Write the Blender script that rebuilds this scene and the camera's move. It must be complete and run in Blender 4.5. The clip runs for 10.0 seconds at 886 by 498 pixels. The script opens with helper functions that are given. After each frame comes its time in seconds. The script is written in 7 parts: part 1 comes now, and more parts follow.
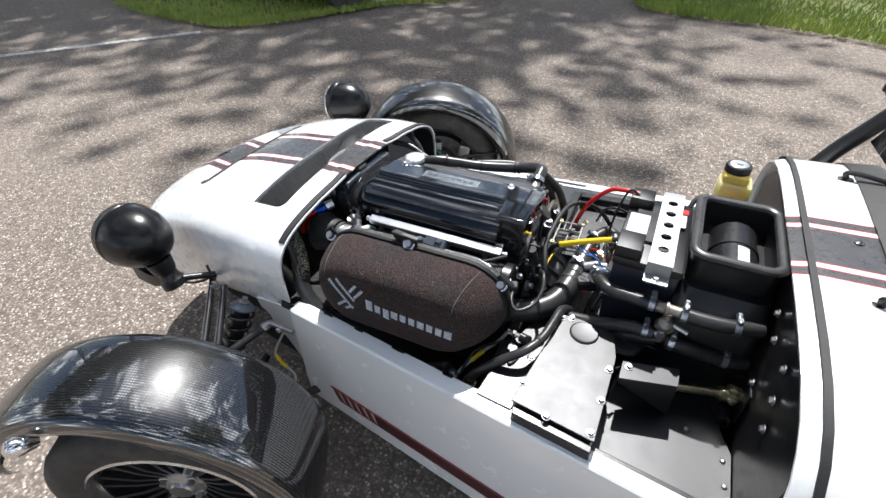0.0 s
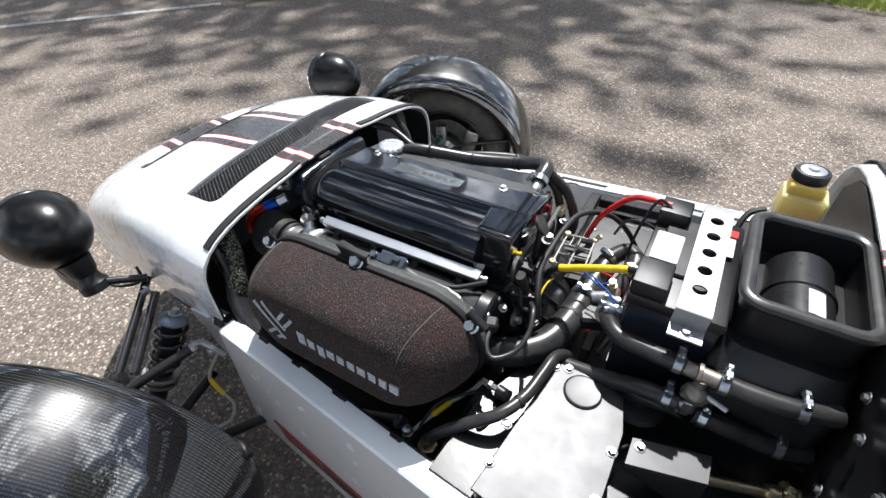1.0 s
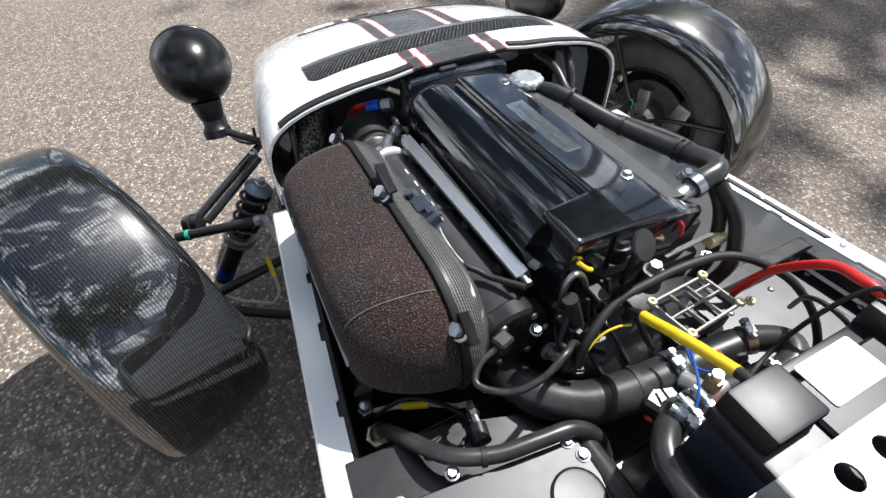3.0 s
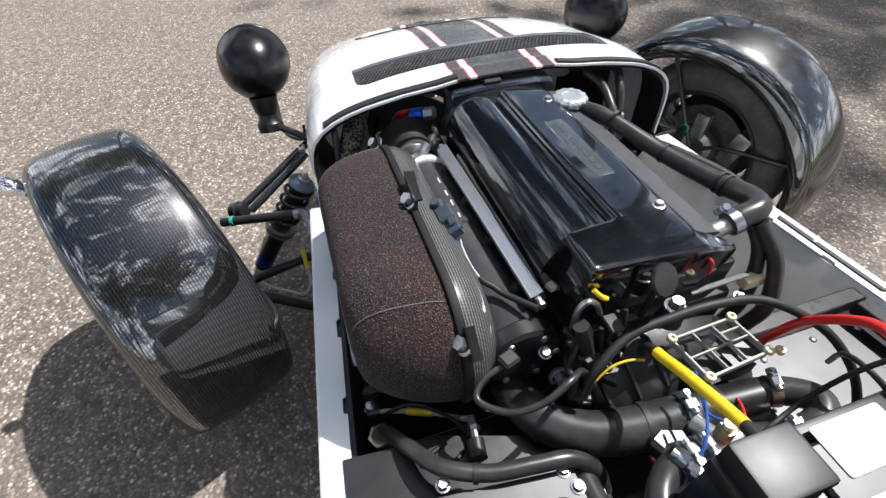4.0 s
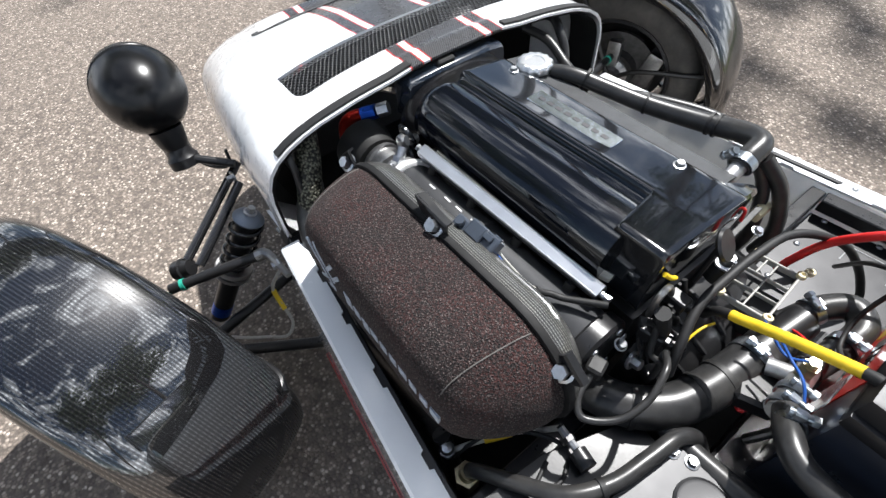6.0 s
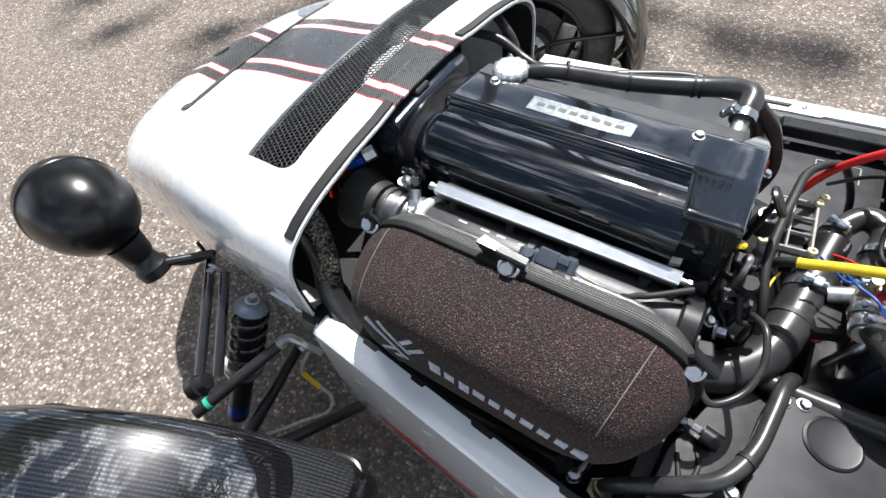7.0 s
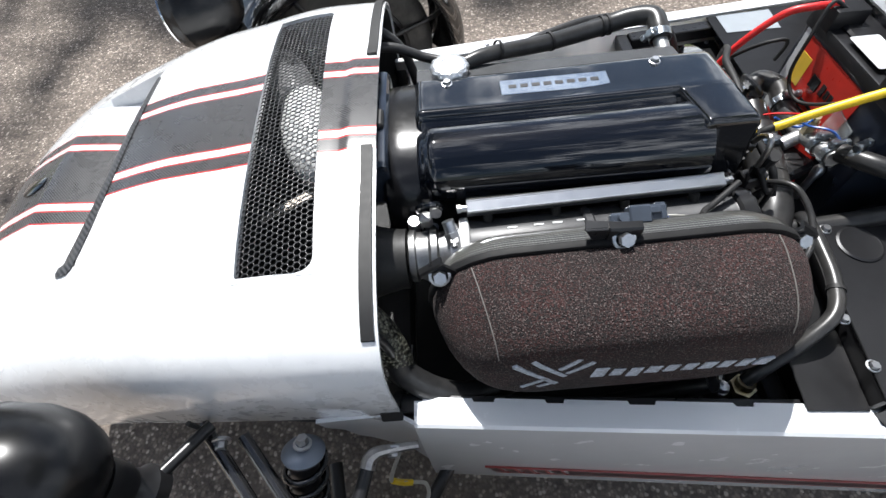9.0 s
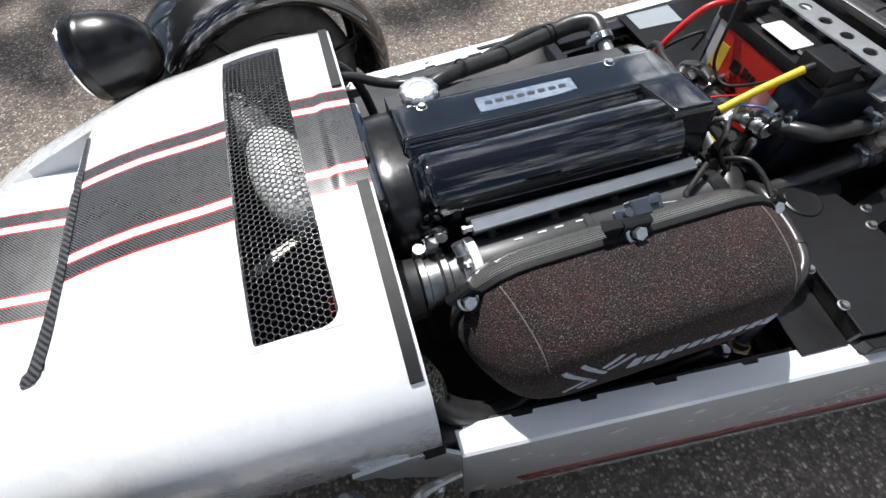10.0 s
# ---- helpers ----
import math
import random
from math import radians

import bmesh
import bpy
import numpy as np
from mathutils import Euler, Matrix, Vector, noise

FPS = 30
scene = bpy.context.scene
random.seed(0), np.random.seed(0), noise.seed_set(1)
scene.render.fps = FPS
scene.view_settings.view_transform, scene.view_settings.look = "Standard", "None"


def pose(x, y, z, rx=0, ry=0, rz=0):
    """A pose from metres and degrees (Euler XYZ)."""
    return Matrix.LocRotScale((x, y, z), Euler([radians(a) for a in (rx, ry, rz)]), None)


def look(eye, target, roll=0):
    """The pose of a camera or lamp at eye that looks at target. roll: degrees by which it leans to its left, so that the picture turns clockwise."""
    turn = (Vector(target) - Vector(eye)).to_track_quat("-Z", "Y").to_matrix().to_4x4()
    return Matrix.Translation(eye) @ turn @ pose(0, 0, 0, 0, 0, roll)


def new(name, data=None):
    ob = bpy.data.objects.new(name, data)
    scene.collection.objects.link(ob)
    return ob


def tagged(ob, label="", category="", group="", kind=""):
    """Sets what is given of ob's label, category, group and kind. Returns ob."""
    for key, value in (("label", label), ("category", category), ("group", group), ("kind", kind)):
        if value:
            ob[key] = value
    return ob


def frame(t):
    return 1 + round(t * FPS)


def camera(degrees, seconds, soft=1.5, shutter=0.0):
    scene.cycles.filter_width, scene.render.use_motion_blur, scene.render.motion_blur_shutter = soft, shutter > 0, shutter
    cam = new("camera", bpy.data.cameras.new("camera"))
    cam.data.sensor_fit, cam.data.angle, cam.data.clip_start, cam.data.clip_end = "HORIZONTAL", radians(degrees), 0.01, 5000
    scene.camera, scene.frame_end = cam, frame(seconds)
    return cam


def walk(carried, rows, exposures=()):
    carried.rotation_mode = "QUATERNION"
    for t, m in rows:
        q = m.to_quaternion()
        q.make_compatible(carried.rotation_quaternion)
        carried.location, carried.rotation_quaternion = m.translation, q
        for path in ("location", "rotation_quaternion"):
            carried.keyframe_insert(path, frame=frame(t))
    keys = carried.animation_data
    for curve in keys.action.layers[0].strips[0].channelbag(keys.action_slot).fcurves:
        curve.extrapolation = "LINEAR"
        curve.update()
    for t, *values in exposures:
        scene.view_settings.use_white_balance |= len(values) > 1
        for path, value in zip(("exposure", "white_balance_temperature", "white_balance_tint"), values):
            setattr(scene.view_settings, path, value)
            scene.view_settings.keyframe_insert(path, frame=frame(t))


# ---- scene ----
cam = camera(88.0, 10.0)
PATH = [
    (0, (0.705, -0.91, 1.273), (-0.024, 0.461, 0.013), -1.9),
    (0.5, (0.689, -0.803, 1.217), (-0.079, 0.525, -0.066), -2.2),
    (1, (0.7, -0.657, 1.167), (-0.117, 0.614, -0.143), -2.3),
    (1.5, (0.688, -0.559, 1.13), (-0.233, 0.57, -0.239), -2.5),
    (2, (0.679, -0.513, 1.105), (-0.362, 0.433, -0.316), -2.2),
    (2.5, (0.711, -0.448, 1.07), (-0.445, 0.298, -0.381), -1.4),
    (3, (0.736, -0.399, 1.046), (-0.517, 0.194, -0.395), -1.2),
    (3.2, (0.746, -0.386, 1.04), (-0.547, 0.135, -0.393), -1.6),
    (4.5, (0.747, -0.366, 1.062), (-0.595, 0.04, -0.363), -1.2),
    (5, (0.737, -0.371, 1.059), (-0.568, 0.056, -0.396), -1.5),
    (5.5, (0.677, -0.404, 1.062), (-0.496, 0.163, -0.455), -2.1),
    (5.7, (0.64, -0.424, 1.065), (-0.468, 0.203, -0.478), -2.6),
    (6.8, (0.439, -0.536, 1.106), (-0.4, 0.317, -0.496), -9.3),
    (7, (0.412, -0.524, 1.108), (-0.361, 0.366, -0.508), -10.0),
    (7.5, (0.357, -0.505, 1.092), (-0.233, 0.479, -0.546), -10.2),
    (8, (0.222, -0.541, 1.1), (-0.186, 0.506, -0.554), -9.7),
    (8.5, (0.134, -0.563, 1.109), (-0.114, 0.518, -0.555), -9.0),
    (9, (0.096, -0.548, 1.101), (0.03, 0.557, -0.564), -7.7),
    (9.5, (0.02, -0.518, 1.096), (0.146, 0.589, -0.564), -5.3),
    (10, (-0.015, -0.51, 1.111), (0.257, 0.577, -0.546), -3.3),
]
walk(cam, [(t, look(eye, target, roll)) for t, eye, target, roll in PATH], [(0, 0.65), (2.5, 0.6), (4.5, 0.58), (7, 0.76), (8, 0.74), (9, 0.6), (10, 0.3)])

# ---- light ----
SUN_DIR = Vector((-0.127, 0.475, 0.872)).normalized()
world = bpy.data.worlds.new("sky")
scene.world = world
world.use_nodes = True
wn = world.node_tree
sky = wn.nodes.new("ShaderNodeTexSky")
sky.sky_type = "NISHITA"
sky.sun_disc = False
sky.sun_elevation = math.asin(SUN_DIR.z)
sky.sun_rotation = math.atan2(SUN_DIR.x, SUN_DIR.y)
# drifting cloud over the blue
wpos = wn.nodes.new("ShaderNodeTexCoord")
cloud = wn.nodes.new("ShaderNodeTexNoise")
cloud.inputs["Scale"].default_value, cloud.inputs["Detail"].default_value, cloud.inputs["Roughness"].default_value = 3.6, 9.0, 0.66
cloud.inputs["Distortion"].default_value = 0.9
drift_by = wn.nodes.new("ShaderNodeVectorMath")
drift_by.inputs[1].default_value = (0.31, 0.12, 0.2)
wn.links.new(wpos.outputs["Generated"], drift_by.inputs[0])
wn.links.new(drift_by.outputs[0], cloud.inputs["Vector"])
cover_of = wn.nodes.new("ShaderNodeValToRGB")
cover_of.color_ramp.elements[0].position, cover_of.color_ramp.elements[1].position = 0.503, 0.622
wn.links.new(cloud.outputs[0], cover_of.inputs[0])
veil = wn.nodes.new("ShaderNodeMix")
veil.data_type = "RGBA"
veil.inputs[7].default_value = (30.0, 31.4, 33.6, 1)
wn.links.new(cover_of.outputs[0], veil.inputs[0])
wn.links.new(sky.outputs[0], veil.inputs[6])
wn.links.new(veil.outputs[2], wn.nodes["Background"].inputs[0])
wn.nodes["Background"].inputs[1].default_value = 0.054
sun = new("sun", bpy.data.lights.new("sun", "SUN"))
sun.data.energy, sun.data.angle, sun.data.color = 5.0, radians(0.8), (1.0, 0.992, 0.98)
sun.matrix_basis = look(SUN_DIR * 30, (0, 0, 0))


# ---- materials ----
def material(name, colour, rough=0.5, metal=0.0, coat=0.0, spec=0.5):
    m = bpy.data.materials.new(name)
    m.use_nodes = True
    b = m.node_tree.nodes["Principled BSDF"]
    b.inputs["Base Color"].default_value = (*colour, 1)
    b.inputs["Roughness"].default_value = rough
    b.inputs["Metallic"].default_value = metal
    b.inputs["Coat Weight"].default_value = coat
    b.inputs["Coat Roughness"].default_value = 0.04
    b.inputs["Specular IOR Level"].default_value = spec
    return m


class Nodes:
    """Short hand for building a node tree."""

    def __init__(self, m):
        self.t = m.node_tree
        self.b = self.t.nodes["Principled BSDF"]
        self.pos = self.t.nodes.new("ShaderNodeTexCoord").outputs["Object"]

    def node(self, kind, out=0, **ins):
        n = self.t.nodes.new(kind)
        for k, v in ins.items():
            key = int(k[1:]) if k[0] == "i" and k[1:].isdigit() else k
            self.feed(v, n.inputs[key])
        return n.outputs[out]

    def feed(self, v, socket):
        if isinstance(v, bpy.types.NodeSocket):
            self.t.links.new(v, socket)
        else:
            socket.default_value = v

    def noise(self, scale, detail=4, rough=0.6, vec=None, out=0):
        return self.node("ShaderNodeTexNoise", out, Vector=vec or self.pos, Scale=scale, Detail=detail, Roughness=rough)

    def math(self, op, a, b=0.0, c=0.0):
        n = self.t.nodes.new("ShaderNodeMath")
        n.operation = op
        for s, v in zip(n.inputs, (a, b, c)):
            self.feed(v, s)
        return n.outputs[0]

    def ramp(self, fac, stops):
        n = self.t.nodes.new("ShaderNodeValToRGB")
        self.feed(fac, n.inputs[0])
        while len(n.color_ramp.elements) < len(stops):
            n.color_ramp.elements.new(0.5)
        for e, (p, c) in zip(n.color_ramp.elements, stops):
            e.position = p
            e.color = (c, c, c, 1) if isinstance(c, (int, float)) else (*c, 1)
        return n.outputs[0]

    def mix(self, fac, a, b):
        n = self.t.nodes.new("ShaderNodeMix")
        n.data_type = "RGBA"
        self.feed(fac, n.inputs[0])
        for s, v in ((6, a), (7, b)):
            self.feed((*v, 1) if isinstance(v, tuple) else v, n.inputs[s])
        return n.outputs[2]

    def bump(self, height, strength=0.3, distance=0.002):
        n = self.t.nodes.new("ShaderNodeBump")
        n.inputs["Strength"].default_value = strength
        n.inputs["Distance"].default_value = distance
        self.feed(height, n.inputs["Height"])
        self.t.links.new(n.outputs[0], self.b.inputs["Normal"])

    def axis(self, i):
        return self.node("ShaderNodeSeparateXYZ", i, Vector=self.pos)

    def base(self, c):
        self.feed(c, self.b.inputs["Base Color"])

    def rough(self, r):
        self.feed(r, self.b.inputs["Roughness"])


def grained(name, colour, rough=0.5, metal=0.0, coat=0.0, spec=0.5, vary=0.25, scale=40, dust=0.0, bump=0.0, bscale=300):
    """Colour with blotches, fine grain in the gloss, a film of dust and fine relief."""
    m = material(name, colour, rough, metal, coat, spec)
    n = Nodes(m)
    lo = tuple(c * (1 - vary) for c in colour)
    hi = tuple(min(1, c * (1 + vary) + dust * 0.02) for c in colour)
    c = n.mix(n.ramp(n.noise(scale, 5), [(0.3, 0.0), (0.7, 1.0)]), lo, hi)
    if dust:
        d = n.math("MULTIPLY", n.ramp(n.noise(scale * 0.3, 6, 0.7), [(0.45, 0.0), (0.8, 1.0)]), dust)
        c = n.mix(d, c, (0.32, 0.29, 0.25))
    n.base(c)
    n.rough(n.math("ADD", rough - 0.08, n.math("MULTIPLY", n.noise(scale * 3, 4), 0.16)))
    if bump:
        n.bump(n.noise(bscale, 3), bump, 0.001)
    return m


def carbon(name, pitch, lo, hi, coat=1.0, axes=(0, 1), turn=0.0, ribbed=False, spec=0.3, gloss=0.3, ior=1.5):
    """Twill weave of carbon tows under clear lacquer."""
    m = material(name, lo, 0.35, 0.0, coat, spec)
    m.node_tree.nodes["Principled BSDF"].inputs["Coat Roughness"].default_value = 0.02
    m.node_tree.nodes["Principled BSDF"].inputs["Coat IOR"].default_value = ior
    n = Nodes(m)
    a, b = n.axis(axes[0]), n.axis(axes[1])
    c, s = math.cos(radians(turn)), math.sin(radians(turn))
    u = n.math("DIVIDE", n.math("ADD", n.math("MULTIPLY", a, c), n.math("MULTIPLY", b, s)), pitch)
    v = n.math("DIVIDE", n.math("SUBTRACT", n.math("MULTIPLY", b, c), n.math("MULTIPLY", a, s)), pitch)
    # each row is shifted by one tow: the twill's diagonal
    row = n.math("FLOOR", v)
    tow = n.math("FRACT", n.math("DIVIDE", n.math("ADD", n.math("FLOOR", u), row), 4.0))
    over = n.math("GREATER_THAN", tow, 0.4)
    if ribbed:
        # fine bright threads along the wing, broken into dots
        line = n.math("GREATER_THAN", n.math("FRACT", v), 0.62)
        over = n.math("MULTIPLY", line, n.math("ADD", 0.45, n.math("MULTIPLY", n.math("GREATER_THAN", n.math("FRACT", u), 0.45), 0.55)))
    n.base(n.mix(n.math("ADD", n.math("MULTIPLY", over, 0.8), n.math("MULTIPLY", n.noise(200), 0.2)), lo, hi))
    n.rough(n.math("ADD", gloss, n.math("MULTIPLY", over, 0.15)))
    if ribbed:
        # lacquer pools between the threads
        n.feed(n.math("ADD", 0.45, n.math("MULTIPLY", over, 0.55)), n.b.inputs["Coat Weight"])
        # the threads stand a little proud and break up the gloss
        n.bump(n.math("MULTIPLY", over, n.ramp(n.noise(7, 4), [(0.35, 0.25), (0.7, 1.0)])), 0.1, 0.0006)
    return m


def anodised(name, sheen, rough):
    """Black satin finish with a broad, quickly fading sheen."""
    m = material(name, (0.012, 0.012, 0.013), 0.5)
    n = Nodes(m)
    blot = n.ramp(n.noise(11, 5), [(0.3, 0.8), (0.7, 1.15)])
    g = n.t.nodes.new("ShaderNodeBsdfAnisotropic")
    g.distribution = "BECKMANN"
    n.t.links.new(n.mix(blot, (0, 0, 0), (sheen, sheen, sheen * 1.02)), g.inputs["Color"])
    n.t.links.new(n.math("ADD", rough - 0.05, n.math("MULTIPLY", n.noise(30, 4), 0.1)), g.inputs["Roughness"])
    d = n.t.nodes.new("ShaderNodeBsdfDiffuse")
    d.inputs["Color"].default_value = (0.014, 0.014, 0.015, 1)
    both = n.t.nodes.new("ShaderNodeAddShader")
    n.t.links.new(g.outputs[0], both.inputs[0])
    n.t.links.new(d.outputs[0], both.inputs[1])
    n.t.links.new(both.outputs[0], n.t.nodes["Material Output"].inputs["Surface"])
    return m


def streaked(name, colour, axis_scale):
    """Gloss black moulding with long shallow draw lines in it."""
    m = material(name, colour, 0.07, coat=0.6)
    n = Nodes(m)
    v = n.node("ShaderNodeVectorMath", 0, i0=n.pos, i1=axis_scale)
    v.node.operation = "MULTIPLY"
    lines = n.noise(1.0, 3, 0.55, v)
    n.bump(lines, 0.3, 0.0012)
    n.t.links.new(n.b.inputs["Normal"].links[0].from_socket, n.b.inputs["Coat Normal"])
    return m


M = {}
M["white"] = grained("white_paint", (0.82, 0.84, 0.86), 0.25, coat=1.0, vary=0.03, scale=6)
M["gloss"] = grained("black_gloss", (0.005, 0.006, 0.008), 0.12, coat=1.0, vary=0.4, scale=20)
M["satin"] = grained("black_satin", (0.010, 0.010, 0.011), 0.34, vary=0.3, scale=30, dust=0.02, bump=0.05)
M["ring"] = grained("dull_black_rubber_ring", (0.012, 0.012, 0.0125), 0.6, spec=0.22, vary=0.3, scale=30, dust=0.03)
M["mesh"] = grained("black_coated_mesh", (0.035, 0.035, 0.036), 0.3, vary=0.3, scale=60)
M["matt"] = grained("black_matt", (0.009, 0.009, 0.0095), 0.6, vary=0.3, scale=30, dust=0.02)
M["powder"] = grained("black_powder_coat", (0.013, 0.013, 0.014), 0.3, vary=0.2, scale=25, dust=0.02, bump=0.1, bscale=900)
M["rubber"] = grained("black_rubber", (0.013, 0.013, 0.013), 0.55, vary=0.3, scale=60, dust=0.05, bump=0.1)
M["hose"] = grained("hose_rubber", (0.024, 0.024, 0.0245), 0.33, vary=0.3, scale=60, dust=0.09, bump=0.06, bscale=600)
M["alu"] = grained("brushed_aluminium", (0.5, 0.5, 0.51), 0.42, 1.0, vary=0.12, scale=60)
M["cast"] = grained("cast_aluminium", (0.5, 0.5, 0.5), 0.45, 1.0, vary=0.2, scale=80, bump=0.15, bscale=700)
M["alloy"] = grained("dull_die_casting", (0.33, 0.33, 0.33), 0.4, 1.0, vary=0.3, scale=70, bump=0.2, bscale=500)
M["rail_alu"] = grained("satin_aluminium_bar", (0.72, 0.74, 0.77), 0.34, 1.0, vary=0.06, scale=25)
M["ledge"] = grained("satin_grey_ledge", (0.05, 0.052, 0.055), 0.42, vary=0.2, scale=40, dust=0.03, bump=0.12, bscale=800)
M["dull_cast"] = grained("dull_brown_casting", (0.28, 0.25, 0.22), 0.45, 0.8, vary=0.3, scale=70, bump=0.15, bscale=700)
M["drum_black"] = grained("satin_drum_black", (0.008, 0.008, 0.009), 0.22, vary=0.2, scale=30, dust=0.02, bump=0.06, bscale=900)
M["zinc"] = grained("zinc_plate", (0.55, 0.56, 0.58), 0.36, 1.0, vary=0.15, scale=150)
M["steel"] = grained("bare_steel", (0.42, 0.41, 0.4), 0.35, 1.0, vary=0.2, scale=120)
M["brass"] = grained("brass", (0.68, 0.6, 0.4), 0.35, 1.0, vary=0.2, scale=120)
M["battery_case"] = grained("battery_case", (0.012, 0.016, 0.026), 0.3, vary=0.2, scale=12, dust=0.05)
M["galvanised"] = grained("galvanised_sheet", (0.4, 0.41, 0.42), 0.5, 0.9, vary=0.12, scale=45)
M["plate_carbon"] = carbon("plate_carbon_weave", 0.0034, (0.008, 0.008, 0.009), (0.2, 0.2, 0.185), 0.6, (0, 1), ribbed=True)
M["grey"] = grained("grey_panel", (0.34, 0.35, 0.36), 0.4, vary=0.08, scale=12)
M["yellow"] = grained("yellow_sleeve", (0.75, 0.52, 0.02), 0.4, vary=0.1, scale=80)
M["red"] = grained("red_cable", (0.6, 0.02, 0.02), 0.35, vary=0.1, scale=80)
M["blue"] = grained("blue_cable", (0.02, 0.09, 0.35), 0.35, vary=0.1, scale=80)
M["grass"] = grained("grass", (0.05, 0.09, 0.02), 0.8, vary=0.4, scale=20)


# ---- mesh tools ----
def sharpen(bm, angle):
    for f in bm.faces:
        f.smooth = True
    for e in bm.edges:
        e.smooth = not (len(e.link_faces) == 2 and e.calc_face_angle(3.0) > angle)


def mesh_of(name, bm, mat, angle=0.6, fix=True):
    if fix:
        bmesh.ops.recalc_face_normals(bm, faces=bm.faces)
    sharpen(bm, angle)
    me = bpy.data.meshes.new(name)
    bm.to_mesh(me)
    bm.free()
    for m in mat if isinstance(mat, (list, tuple)) else (mat,):
        me.materials.append(m)
    return me


def hang(ob, parent):
    if parent is not None:
        ob.parent = parent
        if parent.type == "EMPTY":
            ob.matrix_parent_inverse = parent.matrix_basis.inverted()
    return ob


def part(name, bm, mat, parent, label="", angle=0.6, fix=True):
    """One mesh object, in world coordinates, under a thing or a part."""
    ob = hang(new(name, mesh_of(name, bm, mat, angle, fix)), parent)
    return tagged(ob, label)


def stamp(name, me, parent, m, label=""):
    """An object of its own on a shared mesh at the pose m."""
    ob = hang(new(name, me), parent)
    ob.matrix_basis = m
    return tagged(ob, label)


def thing(name, m, label, category, group="", kind=""):
    e = new(name)
    e.empty_display_size = 0.02
    e.matrix_basis = m if isinstance(m, Matrix) else Matrix.Translation(m)
    return tagged(e, label, category, group, kind)


def solo(name, bm, mat, label, category, group="", kind="", angle=0.6):
    return tagged(new(name, mesh_of(name, bm, mat, angle)), label, category, group, kind)


def V(*a):
    return Vector(a)


def loft(bm, rings, closed=True, cap=True, mat=0):
    """Skin rings of equally many points."""
    vs = [[bm.verts.new(p) for p in r] for r in rings]
    k = len(vs[0])
    made = []
    for a, b in zip(vs, vs[1:]):
        for i in range(k if closed else k - 1):
            j = (i + 1) % k
            made.append(bm.faces.new((a[i], a[j], b[j], b[i])))
    if cap and closed:
        made.append(bm.faces.new(vs[0][::-1]))
        made.append(bm.faces.new(vs[-1]))
    for f in made:
        f.material_index = mat
    return vs


def box(bm, c, s, m=None, bevel=0.0, seg=2):
    """Box of centre c and size s, turned by m about its centre."""
    t = Matrix.Translation(c) @ (m or Matrix()) @ Matrix.Diagonal((*s, 1))
    r = bmesh.ops.create_cube(bm, size=1, matrix=t)
    if bevel:
        es = list({e for v in r["verts"] for e in v.link_edges})
        bmesh.ops.bevel(bm, geom=es, offset=bevel, segments=seg, profile=0.6, affect="EDGES")


def frame_of(d):
    d = Vector(d).normalized()
    a = Vector((0, 0, 1)) if abs(d.z) < 0.9 else Vector((1, 0, 0))
    u = d.cross(a).normalized()
    return u, d.cross(u).normalized()


def cyl(bm, p, q, r, r2=None, seg=16):
    p, q = Vector(p), Vector(q)
    u, w = frame_of(q - p)
    r2 = r if r2 is None else r2
    ring = lambda c, s: [c + (u * math.cos(a) + w * math.sin(a)) * s for a in (2 * math.pi * i / seg for i in range(seg))]
    loft(bm, [ring(p, r), ring(q, r2)])


def lathe(bm, p, axis, prof, seg=24):
    """Turn a profile of (distance along the axis, radius) about the axis through p."""
    p, d = Vector(p), Vector(axis).normalized()
    u, w = frame_of(d)
    rings = []
    for h, r in prof:
        r = max(r, 1e-4)
        rings.append([p + d * h + (u * math.cos(a) + w * math.sin(a)) * r for a in (2 * math.pi * i / seg for i in range(seg))])
    if min(prof[0][1], prof[-1][1]) > 1e-3:
        loft(bm, rings + [rings[0]], cap=False)
        bmesh.ops.remove_doubles(bm, verts=bm.verts, dist=1e-6)
    else:
        loft(bm, rings)


def spline(pts, n=8):
    """Catmull-Rom through the points."""
    P = [Vector(p) for p in pts]
    P = [P[0] * 2 - P[1]] + P + [P[-1] * 2 - P[-2]]
    out = []
    for i in range(1, len(P) - 2):
        a, b, c, d = P[i - 1 : i + 3]
        for k in range(n):
            t = k / n
            out.append(0.5 * (2 * b + (c - a) * t + (2 * a - 5 * b + 4 * c - d) * t * t + (3 * b - a - 3 * c + d) * t**3))
    return out + [P[-2]]


def tube(bm, pts, r, seg=10, n=8, cap=True):
    """A round tube along a spline; r is one radius or one for each point given."""
    path = spline(pts, n)
    rs = [r] * len(path)
    if isinstance(r, (list, tuple)):
        rs = [r[min(i // n, len(r) - 1)] + (r[min(i // n + 1, len(r) - 1)] - r[min(i // n, len(r) - 1)]) * (i % n) / n for i in range(len(path))]
    t0 = (path[1] - path[0]).normalized()
    u, w = frame_of(t0)
    rings = []
    for i, p in enumerate(path):
        t1 = (path[min(i + 1, len(path) - 1)] - path[max(i - 1, 0)]).normalized()
        q = t0.rotation_difference(t1)
        u = (q @ u).normalized()
        w = t1.cross(u).normalized()
        t0 = t1
        rings.append([p + (u * math.cos(a) + w * math.sin(a)) * rs[i] for a in (2 * math.pi * k / seg for k in range(seg))])
    loft(bm, rings, cap=cap)


